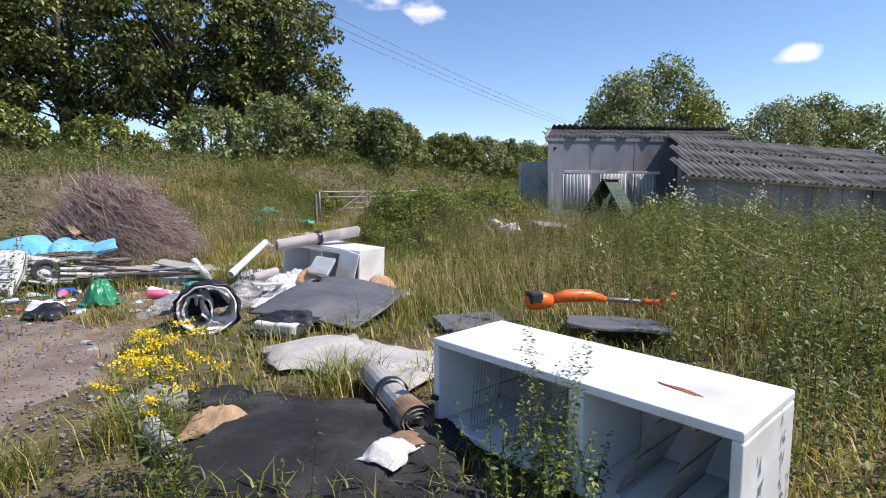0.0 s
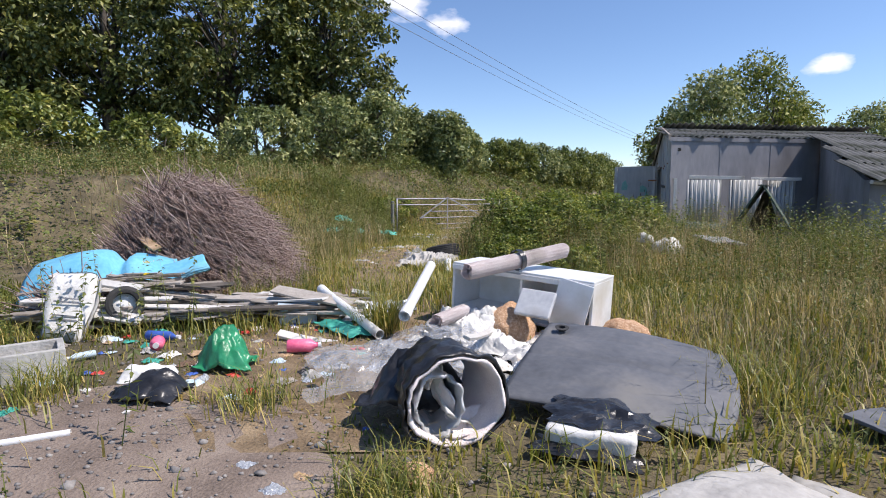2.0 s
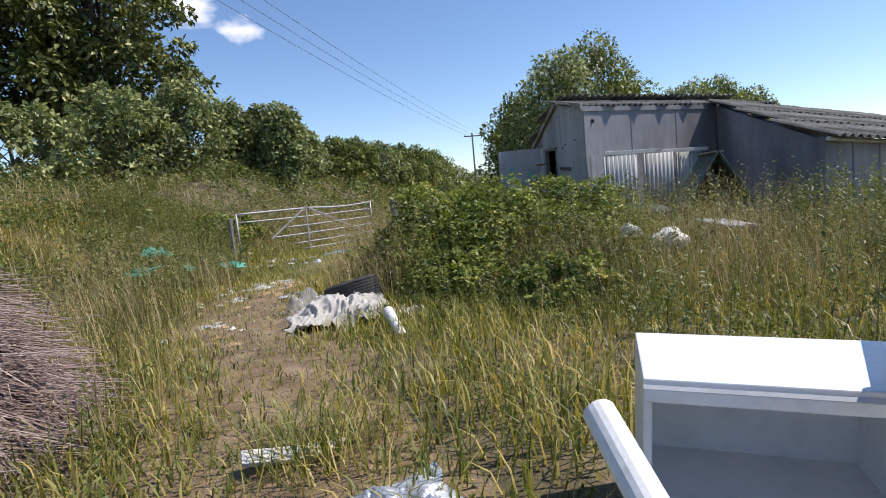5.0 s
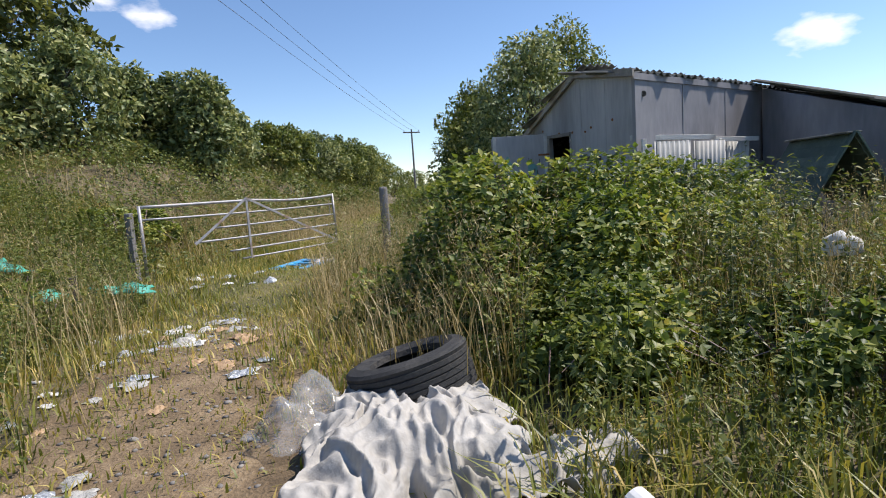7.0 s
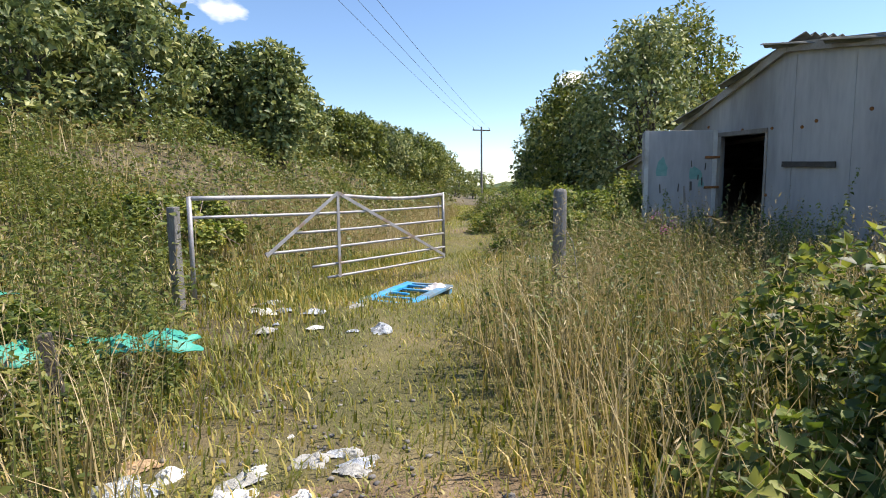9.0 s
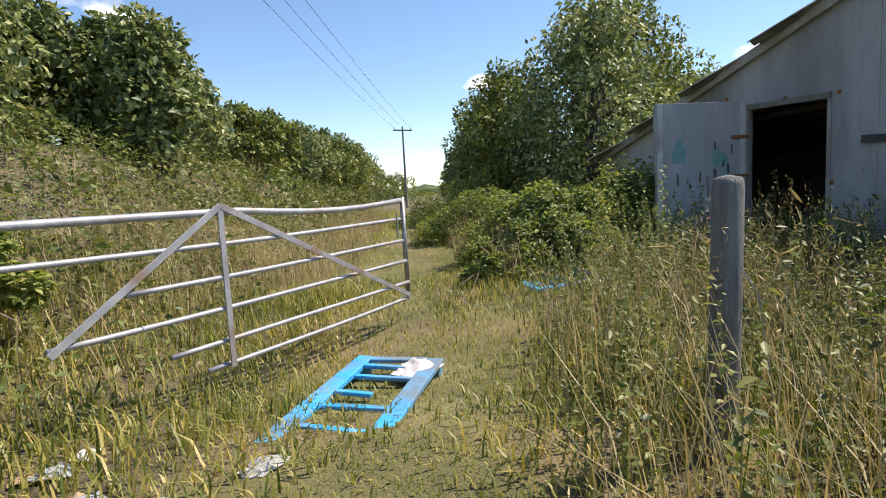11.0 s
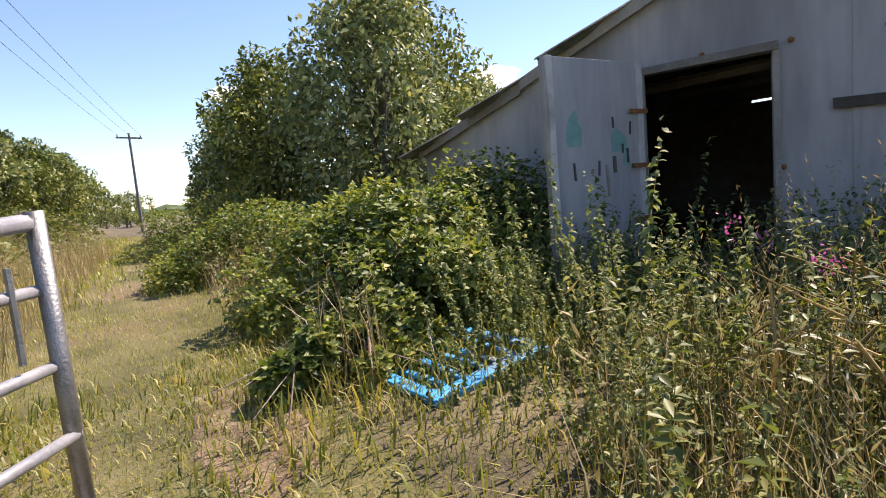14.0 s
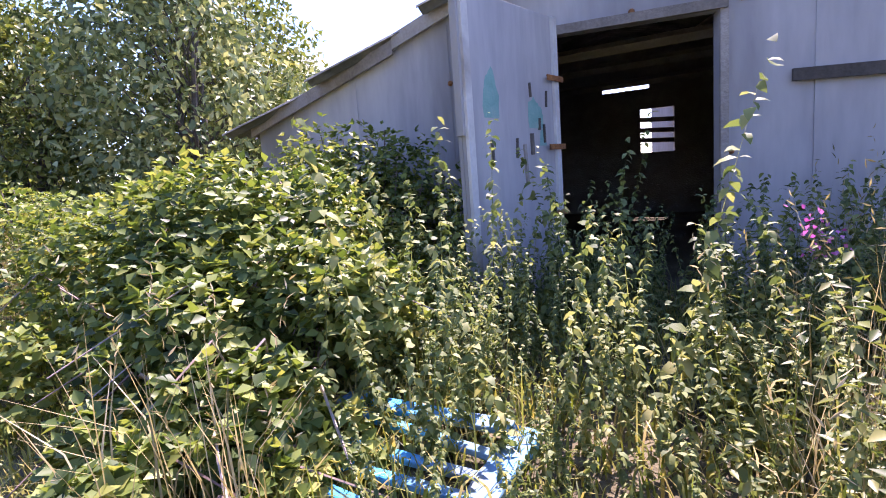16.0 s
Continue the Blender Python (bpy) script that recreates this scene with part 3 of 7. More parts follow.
def roof_slope(parent, p0, across, up, n_across, n_up, sheet_w, sheet_l, period=0.204, amp=0.036):
    """Overlapping corrugated sheets laid from p0 along `across` and up the slope."""
    me = None
    across, up = across.normalized(), up.normalized()
    nrm = across.cross(up).normalized()
    for j in range(n_up):
        for i in range(n_across):
            c = p0 + across * (sheet_w * 0.96 * (i + 0.5)) + up * (sheet_l * 0.92 * (j + 0.5)) + nrm * (0.03 + 0.014 * j + 0.006 * (i % 2))
            if me is None:
                ob = part("roof_sheet", corrugated(sheet_w, sheet_l, period, amp), M["roof_sheet"], parent)
                me = ob.data
            else:
                ob = part("roof_sheet", me, None, parent)
            m = Matrix((across, up, nrm)).transposed().to_4x4()
            ob.matrix_local = parent.matrix_world.inverted() @ Matrix.Translation(c) @ m @ pose(0, 0, 0, random.uniform(-0.4, 0.4), 0, random.uniform(-0.25, 0.25))


barn_roof = thing("barn_roof", bp(0, 0, EAVE_Z), "mossy grey corrugated asbestos roof of the barn", "roof", kind="structure")
roof_slope(barn_roof, bp(-0.12, 0.1, EAVE_Z + 0.03), BU, (bp(0, RIDGE_T, RIDGE_Z) - bp(0, 0, EAVE_Z)), 8, 2, 1.02, 1.5, 0.17, 0.032)
up2 = (bp(0, RIDGE_T, RIDGE_Z) - bp(0, G_LEN, REAR_Z))
roof_slope(barn_roof, bp(WE + 0.1, G_LEN + 0.2, REAR_Z - 0.06), -BU, up2, 8, 4, 1.02, 1.86)
for a, b in (((0, -0.05), (0, RIDGE_T)), ((0, RIDGE_T), (0, 6.3)), ((0, 6.3), (0, G_LEN + 0.1))):
    drop = 0.0 if b[1] <= 6.3 else 0.05
    p, q = bp(-0.05, a[1], roof_z(max(0, a[1])) - 0.06 - drop), bp(-0.05, b[1], roof_z(min(G_LEN, b[1])) - 0.06 - drop)
    bm = slab([p, q, q + Vector((0, 0, 0.15)), p + Vector((0, 0, 0.15))], -BU, 0.06)
    ob = part("barge_board", bm, M["old_wood"], barn_roof)
    ob.matrix_parent_inverse = barn_roof.matrix_world.inverted()
# Strip added under the eave to keep the wavy sheets' shadow straight.
ob = part("fascia", slab([bp(-0.06, -0.012, EAVE_Z - 0.1), bp(W_LEN, -0.012, EAVE_Z - 0.1), bp(W_LEN, -0.012, EAVE_Z + 0.02), bp(-0.06, -0.012, EAVE_Z + 0.02)], -BV, 0.02), M["fibre_cement"], barn_roof)
ob.matrix_parent_inverse = barn_roof.matrix_world.inverted()
# beams and purlins inside
for s0, z in ((1.6, 2.42), (3.6, 2.5), (5.6, 2.46)):
    p, q = bp(s0, 0.3, z), bp(s0, 6.2, z)
    tagged(part("tie_beam", tube([p, q], 0.07, 4), M["old_wood"]), "rough timber tie beam across the barn", "beam", "barn beams", kind="structure")
for t in (1.3, 4.2, 5.6):
    p, q = bp(0.2, t, roof_z(t) - 0.12), bp(WE - 0.2, t, roof_z(t) - 0.12)
    tagged(part("purlin", tube([p, q], 0.05, 4), M["old_wood"]), "timber purlin under the barn roof", "beam", "barn beams", kind="structure")
# wall seams and bolts
for t in (1.2, 2.4, 5.6, 6.9):
    z1 = roof_z(t) - 0.1
    tagged(part("trim", slab([bp(-0.012, t, 0), bp(-0.012, t + 0.05, 0), bp(-0.012, t + 0.05, z1), bp(-0.012, t, z1)], BU, 0.016), M["fibre_pale"]), "thin cover strip over a wall seam", "trim", kind="structure")
for s, z0 in ((1.62, 2.0), (3.35, 2.0)):
    tagged(part("trim", slab([bp(s, -0.012, z0), bp(s + 0.05, -0.012, z0), bp(s + 0.05, -0.012, 3.08), bp(s, -0.012, 3.08)], BV, 0.016), M["fibre_cement"]), "thin cover strip over a wall seam", "trim", kind="structure")
p, q = bp(-0.02, 1.45, 1.62), bp(-0.02, 2.6, 1.68)
tagged(part("lintel", slab([p, q, q + Vector((0, 0, 0.09)), p + Vector((0, 0, 0.09))], -BU, 0.03), M["dark_wood"]), "dark timber rail fixed across the gable wall", "trim", kind="structure")
bolt_me = None
for t, z in ((2.92, 2.36), (3.75, 2.42), (2.2, 2.3), (1.9, 2.36), (4.9, 2.6), (0.9, 2.4), (5.6, 2.1), (3.0, 1.2)):
    bm = lathe([(0.0, 0), (0.028, 0), (0.028, 0.012), (0.012, 0.03), (0.0, 0.03)], 10)
    ob = part("wall_bolt", bm, M["rust"])
    ob.matrix_world = Matrix.Translation(bp(-0.002, t, z)) @ BU.to_track_quat("-Z", "Y").to_matrix().to_4x4()
    tagged(ob, "rusty bolt head in the gable wall", "bolt", group="wall bolts")
ob = part("wall_vent", lathe([(0.03, 0.0), (0.055, 0.0), (0.055, 0.02), (0.03, 0.02), (0.028, 0.004), (0.0, 0.004)], 14), M["dark_wood"])
ob.matrix_world = Matrix.Translation(bp(0.26, -0.002, 2.77)) @ BV.to_track_quat("-Z", "Y").to_matrix().to_4x4()
tagged(ob, "small dark round hole in the barn wall", "vent")

# door frame and open leaf on the gable
frame_thing = thing("door_1", bp(0, DOOR_T0, 0), "open doorway with a weathered timber frame", "door", kind="structure")
for nm, c in (("door_jamb", [bp(-0.03, DOOR_T1, 0), bp(-0.03, DOOR_T1 + 0.12, 0), bp(-0.03, DOOR_T1 + 0.12, DOOR_Z + 0.1), bp(-0.03, DOOR_T1, DOOR_Z + 0.1)]),
              ("door_jamb", [bp(-0.03, DOOR_T0 - 0.06, 0), bp(-0.03, DOOR_T0, 0), bp(-0.03, DOOR_T0, DOOR_Z), bp(-0.03, DOOR_T0 - 0.06, DOOR_Z)]),
              ("door_head", [bp(-0.05, DOOR_T0 - 0.05, DOOR_Z), bp(-0.05, DOOR_T1 + 0.1, DOOR_Z + 0.06), bp(-0.05, DOOR_T1 + 0.1, DOOR_Z + 0.14), bp(-0.05, DOOR_T0 - 0.05, DOOR_Z + 0.08)])):
    ob = part(nm, slab(c, BU, 0.09 if nm == "door_jamb" else 0.16), M["old_wood"], frame_thing)
    ob.matrix_parent_inverse = frame_thing.matrix_world.inverted()
LH, LO = Vector((3.52, 20.02, 0.05)), Vector((2.17, 20.55, 0.05))
leaf_w = (LO - LH).length
leaf_m = Matrix.Translation(LH) @ Matrix.Rotation(math.atan2((LO - LH).y, (LO - LH).x), 4, "Z")
leaf = thing("barn_door", leaf_m, "open sheet-clad barn door leaf, pale, stained, with flaking green paint", "door")
part("panel", box(leaf_w, 0.03, 2.42, (leaf_w / 2, 0, 1.23), bevel=0.004), M["fibre_pale"], leaf)
for x in (0.04, leaf_w - 0.04):
    part("stile", box(0.08, 0.035, 2.42, (x, -0.034, 1.23), bevel=0.004), M["fibre_pale"], leaf)
    part("stile", box(0.08, 0.03, 2.42, (x, 0.03, 1.23), bevel=0.004), M["painted_wood"], leaf)
part("edge_cover", box(0.05, 0.06, 1.0, (leaf_w + 0.005, -0.01, 1.9), bevel=0.004), M["fibre_pale"], leaf)
for z in (0.7, 1.3, 1.9):
    part("hinge", box(0.3, 0.012, 0.05, (0.1, 0.06, z), bevel=0.003), M["rust"], leaf)
for i, (x, z, w, h) in enumerate(((0.62, 1.16, 0.035, 0.34), (0.5, 1.33, 0.04, 0.18), (0.28, 1.42, 0.02, 0.16), (0.36, 1.5, 0.02, 0.1), (0.75, 1.3, 0.018, 0.16), (1.12, 1.28, 0.02, 0.18), (0.5, 1.78, 0.015, 0.12), (0.22, 1.72, 0.012, 0.14))):
    part("batten" if h > 0.3 else "latch", box(w, 0.02, h, (x, 0.026, z), (0, random.uniform(-6, 6), 0), bevel=0.003), M["dark_wood"] if h < 0.3 else M["old_wood"], leaf)
    part("latch", box(w, 0.02, h, (x, -0.026, z), (0, random.uniform(-6, 6), 0), bevel=0.003), M["dark_wood"], leaf)

for x, z, w, h, seed in ((0.42, 1.52, 0.12, 0.16, 1.0), (1.1, 1.62, 0.1, 0.24, 2.0), (0.3, 1.35, 0.06, 0.1, 3.0)):
    for sy in (-0.0175, 0.0175):
        part("paint_patch", hull_lump(3, (w, 0.003, h), seed, 0.55), M["flake_green"], leaf, "flaking pale green paint").matrix_local = pose(x, sy, z)

# corrugated door on the front wall
front_door = thing("door_2", bp(0.14, -0.05, 0.2), "closed pale corrugated metal barn doors, streaked with rust", "door", kind="structure")


def on_wall(s, out, z):
    return Matrix.Translation(bp(s, -out, z)) @ Matrix((BU, -BV, Vector((0, 0, 1)))).transposed().to_4x4()


def local_to(ob, m):
    ob.matrix_local = ob.parent.matrix_world.inverted() @ m
    return ob


for s0, s1 in ((0.22, 1.58), (1.7, 2.98), (3.1, 4.16)):
    w = s1 - s0
    bm = corrugated(w, 1.5, 0.125, 0.026, 0.004, 1)
    bmesh.ops.rotate(bm, cent=(0, 0, 0), matrix=Matrix.Rotation(radians(90), 3, "X"), verts=bm.verts)
    local_to(part("corrugated_panel", bm, M["door_sheet"], front_door, smooth=True), on_wall((s0 + s1) / 2, 0.06, 1.12))
for s in (0.16, 1.64, 3.04, 4.2):
    local_to(part("post", box(0.1, 0.05, 1.75, bevel=0.006), M["painted_wood"], front_door), on_wall(s, 0.08, 1.04))
for s0, s1, z in ((0.08, 2.3, 1.94), (2.3, 4.28, 1.9)):
    local_to(part("head_rail", box(s1 - s0, 0.06, 0.1, rot=(0, 0.9, 0), bevel=0.006), M["painted_wood"], front_door), on_wall((s0 + s1) / 2, 0.1, z))
# the lean-to that runs on beside the barn
E0, E1 = Vector((5.4, 11.8, 1.76)), Vector((14.2, 13.42, 1.2))
R0, R1 = Vector((7.42, 16.66, 3.2)), Vector((16.2, 18.3, 2.75))
low = Vector((0, 0, 1))
wall_a = part("wall_lean_to_front", slab([Vector((E0.x + 0.15, E0.y + 0.2, -0.4)), Vector((E1.x, E1.y + 0.2, -0.9)), E1 + Vector((0, 0.2, 0)), E0 + Vector((0.15, 0.2, 0))], Vector((-0.18, 0.98, 0)), 0.15), M["fibre_cement"])
tagged(wall_a, "grey panelled front wall of the low outbuilding", "wall", kind="structure")
wall_b = part("wall_lean_to_side", slab([Vector((E0.x + 0.15, E0.y + 0.36, -0.4)), Vector((R0.x, R0.y - 0.05, -0.3)), R0 - low * 0.1, E0 + Vector((0.15, 0.36, -0.02))], Vector((0.98, -0.2, 0)), 0.12), M["fibre_cement"])
tagged(wall_b, "grey fibre-cement side wall of the low outbuilding", "wall", kind="structure")
wall_c = part("wall_lean_to_back", slab([Vector((WE + 2.6, 17.0, -0.5)), Vector((R1.x, R1.y, -0.9)), R1, Vector((WE + 2.6, 17.2, 3.02))], Vector((-0.18, 0.98, 0)), 0.1), M["fibre_cement"])
tagged(wall_c, "grey rear wall of the low outbuilding", "wall", kind="structure")
lean_roof = thing("lean_to_roof", E0, "mossy grey corrugated asbestos roof of the low outbuilding", "roof", kind="structure")
roof_slope(lean_roof, E0 + Vector((-0.1, -0.1, 0)), E1 - E0, R0 - E0, 9, 3, 1.02, 1.92)
local_to(part("wall_plate", tube([E0 + Vector((0.1, 0.1, -0.05)), E1 + Vector((0, 0.1, -0.05))], 0.05, 6), M["painted_wood"], lean_roof), Matrix())
for i in range(1, 8):
    f = i / 8
    p = E0.lerp(E1, f) + Vector((0, 0.17, 0))
    tagged(part("trim", box(0.05, 0.03, 1.7, (p.x + 0.1, p.y + 0.005, p.z - 0.95)), M["fibre_cement"]), "thin cover strip over a wall seam", "trim", kind="structure")


# ---- plants, made by the thousand ----
def rand_dirs(n, r, up=0.0):
    v = r.normal(size=(n, 3))
    v[:, 2] += up
    return v / np.linalg.norm(v, axis=1, keepdims=True)


def leaf_geo(p, axis, nrm, length, width, r, fold=0.18):
    """Folded diamond leaves: p base, axis along the leaf, nrm its face."""
    n = len(p)
    side = np.cross(axis, nrm)
    side /= np.linalg.norm(side, axis=1, keepdims=True) + 1e-9
    up = np.cross(side, axis)
    ln, wd = np.asarray(length).reshape(-1, 1), np.asarray(width).reshape(-1, 1)
    mid = p + axis * ln * 0.42 + up * wd * fold
    tip = p + axis * ln - up * ln * 0.08
    v = np.stack([p, mid + side * wd * 0.5, tip, mid - side * wd * 0.5], 1).reshape(-1, 3)
    b = (np.arange(n) * 4)[:, None]
    t = np.concatenate([b + np.array([[0, 1, 2]]), b + np.array([[0, 2, 3]])])
    return v, t


def ovate_geo(p, axis, nrm, length, width):
    """Rounder leaves, folded along the middle, their tips hanging."""
    n = len(p)
    side = np.cross(axis, nrm)
    side /= np.linalg.norm(side, axis=1, keepdims=True) + 1e-9
    up = np.cross(side, axis)
    ln, wd = np.asarray(length).reshape(-1, 1), np.asarray(width).reshape(-1, 1)
    m1, m2 = p + axis * ln * 0.28 + up * wd * 0.16, p + axis * ln * 0.66 + up * wd * 0.06
    tip = p + axis * ln - up * ln * 0.16
    v = np.stack([p, m1 + side * wd * 0.5, m2 + side * wd * 0.36, tip, m2 - side * wd * 0.36, m1 - side * wd * 0.5], 1).reshape(-1, 3)
    b = (np.arange(n) * 6)[:, None]
    return v, np.concatenate([b + np.array([t]) for t in ((0, 1, 5), (1, 2, 5), (2, 4, 5), (2, 3, 4))])


def join_geo(parts_):
    vs, ts, o = [], [], 0
    for v, t in parts_:
        vs.append(v)
        ts.append(t + o)
        o += len(v)
    return np.concatenate(vs), np.concatenate(ts)


def blade_geo(x, y, z, h, w, lean, r):
    """Grass blades: each bends over from a narrow foot to a point."""
    n = len(x)
    a = r.uniform(0, 2 * math.pi, n)
    d = np.stack([np.cos(a), np.sin(a)], -1)
    s = np.stack([-d[:, 1], d[:, 0], np.zeros(n)], -1)
    foot = np.stack([x, y, z - 0.02], -1)
    l1, l2 = (lean * 0.35 * h)[:, None], (lean * h)[:, None]
    mid = foot + np.concatenate([d * l1, (h * 0.58)[:, None]], 1)
    tip = foot + np.concatenate([d * l2, (h * (1 - 0.28 * lean))[:, None]], 1)
    ww = w[:, None] * 0.5
    v = np.stack([foot - s * ww, foot + s * ww, mid - s * ww * 0.8, mid + s * ww * 0.8, tip], 1).reshape(-1, 3)
    b = (np.arange(n) * 5)[:, None]
    t = np.concatenate([b + np.array([[0, 1, 3]]), b + np.array([[0, 3, 2]]), b + np.array([[2, 3, 4]])])
    return v, t


def herb_geo(x, y, z, h, k, leaf, r, tilt=0.12, stem=0.006, droop=0.5, width=0.5, low=0.15, ovate=False):
    """Upright weeds: a thin stem with leaves all the way up, smaller at the top."""
    n = len(x)
    a = r.uniform(0, 2 * math.pi, n)
    top = np.stack([np.cos(a) * tilt * h, np.sin(a) * tilt * h, h], -1)
    foot = np.stack([x, y, z - 0.02], -1)
    s = np.stack([-np.sin(a), np.cos(a), np.zeros(n)], -1) * stem
    sv = np.stack([foot - s, foot + s, foot + top], 1).reshape(-1, 3)
    st = (np.arange(n) * 3)[:, None] + np.array([[0, 1, 2]])
    f = np.tile(np.linspace(low, 1.0, k), n) + r.uniform(-0.03, 0.03, n * k)
    i = np.repeat(np.arange(n), k)
    p = foot[i] + top[i] * f[:, None]
    b = r.uniform(0, 2 * math.pi, n * k)
    ax = np.stack([np.cos(b), np.sin(b), r.uniform(-droop, 0.35, n * k)], -1)
    ax /= np.linalg.norm(ax, axis=1, keepdims=True)
    nr = np.stack([-np.cos(b) * 0.35, -np.sin(b) * 0.35, np.ones(n * k)], -1) + r.normal(size=(n * k, 3)) * 0.3
    ln = leaf * (1.15 - 0.55 * f) * r.uniform(0.7, 1.3, n * k) * np.clip(h[i], 0.5, 1.4)
    lv, lt = ovate_geo(p, ax, nr, ln, ln * width) if ovate else leaf_geo(p, ax, nr, ln, ln * width, r)
    return join_geo([(sv, st), (lv, lt)])


def scatter(n, x0, x1, y0, y1, density, r):
    """n tries at even places; density(x, y) in 0..1 says which stay."""
    x, y = r.uniform(x0, x1, n), r.uniform(y0, y1, n)
    keep = r.uniform(0, 1, n) < density(x, y)
    return x[keep], y[keep]


def patchy(x, y, s, k):
    return 0.5 + 0.5 * np.sin(x * s + 2.1 * np.sin(y * s * 0.7 + k)) * np.sin(y * s * 1.1 + 1.7 * np.sin(x * s * 0.8 - k))


# where things lie, so that plants keep off them
def junk(x, y):
    near = blob(x, y, -4.8, 10.3, 0.6, 0.8) < 1
    x, y = x - TX, y - TY
    for at in ((-6.9, 8.4, 1.1, 1.3), (-5.4, 8.1, 1.4, 0.6), (-4.5, 8.2, 0.5, 0.8), (-2.4, 6.6, 1.5, 1.9), (-5.4, 6.2, 1.5, 1.0), (0.42, 1.9, 1.05, 0.4, -51), (-1.1, 2.4, 0.95, 0.75), (-1.2, 3.8, 0.75, 0.55), (-6.75, 10.6, 1.4, 1.2), (1.4, 4.2, 0.5, 0.5)):
        near = near | (blob(x, y, *at) < 1)
    return near


def bare(x, y):
    return blob(x, y, -5.0 + TX, 3.6 + TY, 1.75, 1.9, 20) < 0.55 + 0.75 * patchy(x, y, 4.1, 1.0) * patchy(x, y, 1.7, 4.0) + 0.25 * patchy(x, y, 11.0, 2.0)


def in_barn(x, y):
    px, py = x - BC.x, y - BC.y
    det = BU.x * BV.y - BU.y * BV.x
    s, t = (px * BV.y - py * BV.x) / det, (BU.x * py - BU.y * px) / det
    lx = (x - E0.x) * 0.923 - (y - E0.y) * 0.384
    return ((s > -0.1) & (s < WE) & (t > -0.1) & (t < G_LEN)) | ((lx > 0) & (y > E0.y + 0.184 * (x - E0.x) + 0.1) & (y < R0.y + 0.187 * (x - R0.x)))


def pallets(x, y):
    return (blob(x, y, -3.68, 18.06, 0.3, 0.82, -42) < 1) & (np.sin(x * 19) * np.sin(y * 23) < -0.45)


def clear_way(x, y):
    return np.minimum(dist_line(x, y, TRAIL), dist_line(x, y, LANE) + 0.15)


def stuff(name, geo, mat, label, category):
    ob = part(name, tri_mesh(name, geo[0], geo[1], mat), None)
    return tagged(ob, label, category, kind="stuff")


# short green and straw grass over the yard, the lane and the bank
def d_short(x, y):
    way = clear_way(x, y)
    d = np.where(way < 0.35, 0.6, 0.95) * (0.45 + 0.55 * patchy(x, y, 1.6, 0.4))
    d = np.where(bare(x, y), 0.04, d)
    d = np.where(junk(x, y), 0.3, d)
    return np.where(in_barn(x, y) | pallets(x, y), 0.0, d)


r1 = np.random.default_rng(11)
x, y = scatter(290000, -11.0, 4.0, -5, 23, d_short, r1)
way = clear_way(x, y)
h = r1.uniform(0.07, 0.32, len(x)) * np.clip(np.where(y > 3, 0.38, 0.24) + way * 0.5, 0.2, 1.0) * np.where(junk(x, y), 0.6, 1.0) * (0.6 + 0.8 * patchy(x, y, 0.9, 2.0))
stuff("grass", blade_geo(x, y, hgt(x, y), h, r1.uniform(0.007, 0.017, len(x)), r1.uniform(0.1, 1.1, len(x)), r1), M["grass"], "short green and straw-coloured grass over the yard", "grass")
x, y = scatter(110000, -10, 14, 18, 52, lambda x, y: np.where(in_barn(x, y), 0, np.exp(-dist_line(x, y, LANE) / 2.2) * np.where(dist_line(x, y, LANE) < 0.3, 0.6, 1.0)), r1)
h = r1.uniform(0.08, 0.36, len(x)) * np.clip(0.3 + dist_line(x, y, LANE) * 0.45, 0.25, 1.4)
xn, yn = scatter(210000, -7, 4, 10.5, 27, lambda x, y: np.where(in_barn(x, y), 0, np.exp(-dist_line(x, y, LANE) / 1.1) * (0.55 + 0.45 * patchy(x, y, 2.2, 1.4))), r1)
hn = r1.uniform(0.03, 0.13, len(xn)) * np.clip(0.35 + dist_line(xn, yn, LANE) * 0.5, 0.3, 1.2)
xs, ys = scatter(150000, -6.5, 2.5, 12.5, 26, lambda x, y: np.where(in_barn(x, y), 0, np.exp(-(dist_line(x, y, LANE) / 1.2) ** 2) * (0.5 + 0.5 * patchy(x, y, 3.3, 2.4)) * np.where(blob(x, y, -1.25, 20.95, 0.34, 0.9, -24) < 1, 0.3, 1.0)), r1)
hs = r1.uniform(0.025, 0.085, len(xs))
x, y, h = np.concatenate([x, xn, xs]), np.concatenate([y, yn, ys]), np.concatenate([h, hn, hs])
stuff("lane_grass", blade_geo(x, y, hgt(x, y), h, np.where(y < 27, 0.3, 1.0) * r1.uniform(0.012, 0.03, len(x)), r1.uniform(0.1, 0.8, len(x)), r1), M["lane_grass"], "dry yellow-green grass along the lane", "grass")


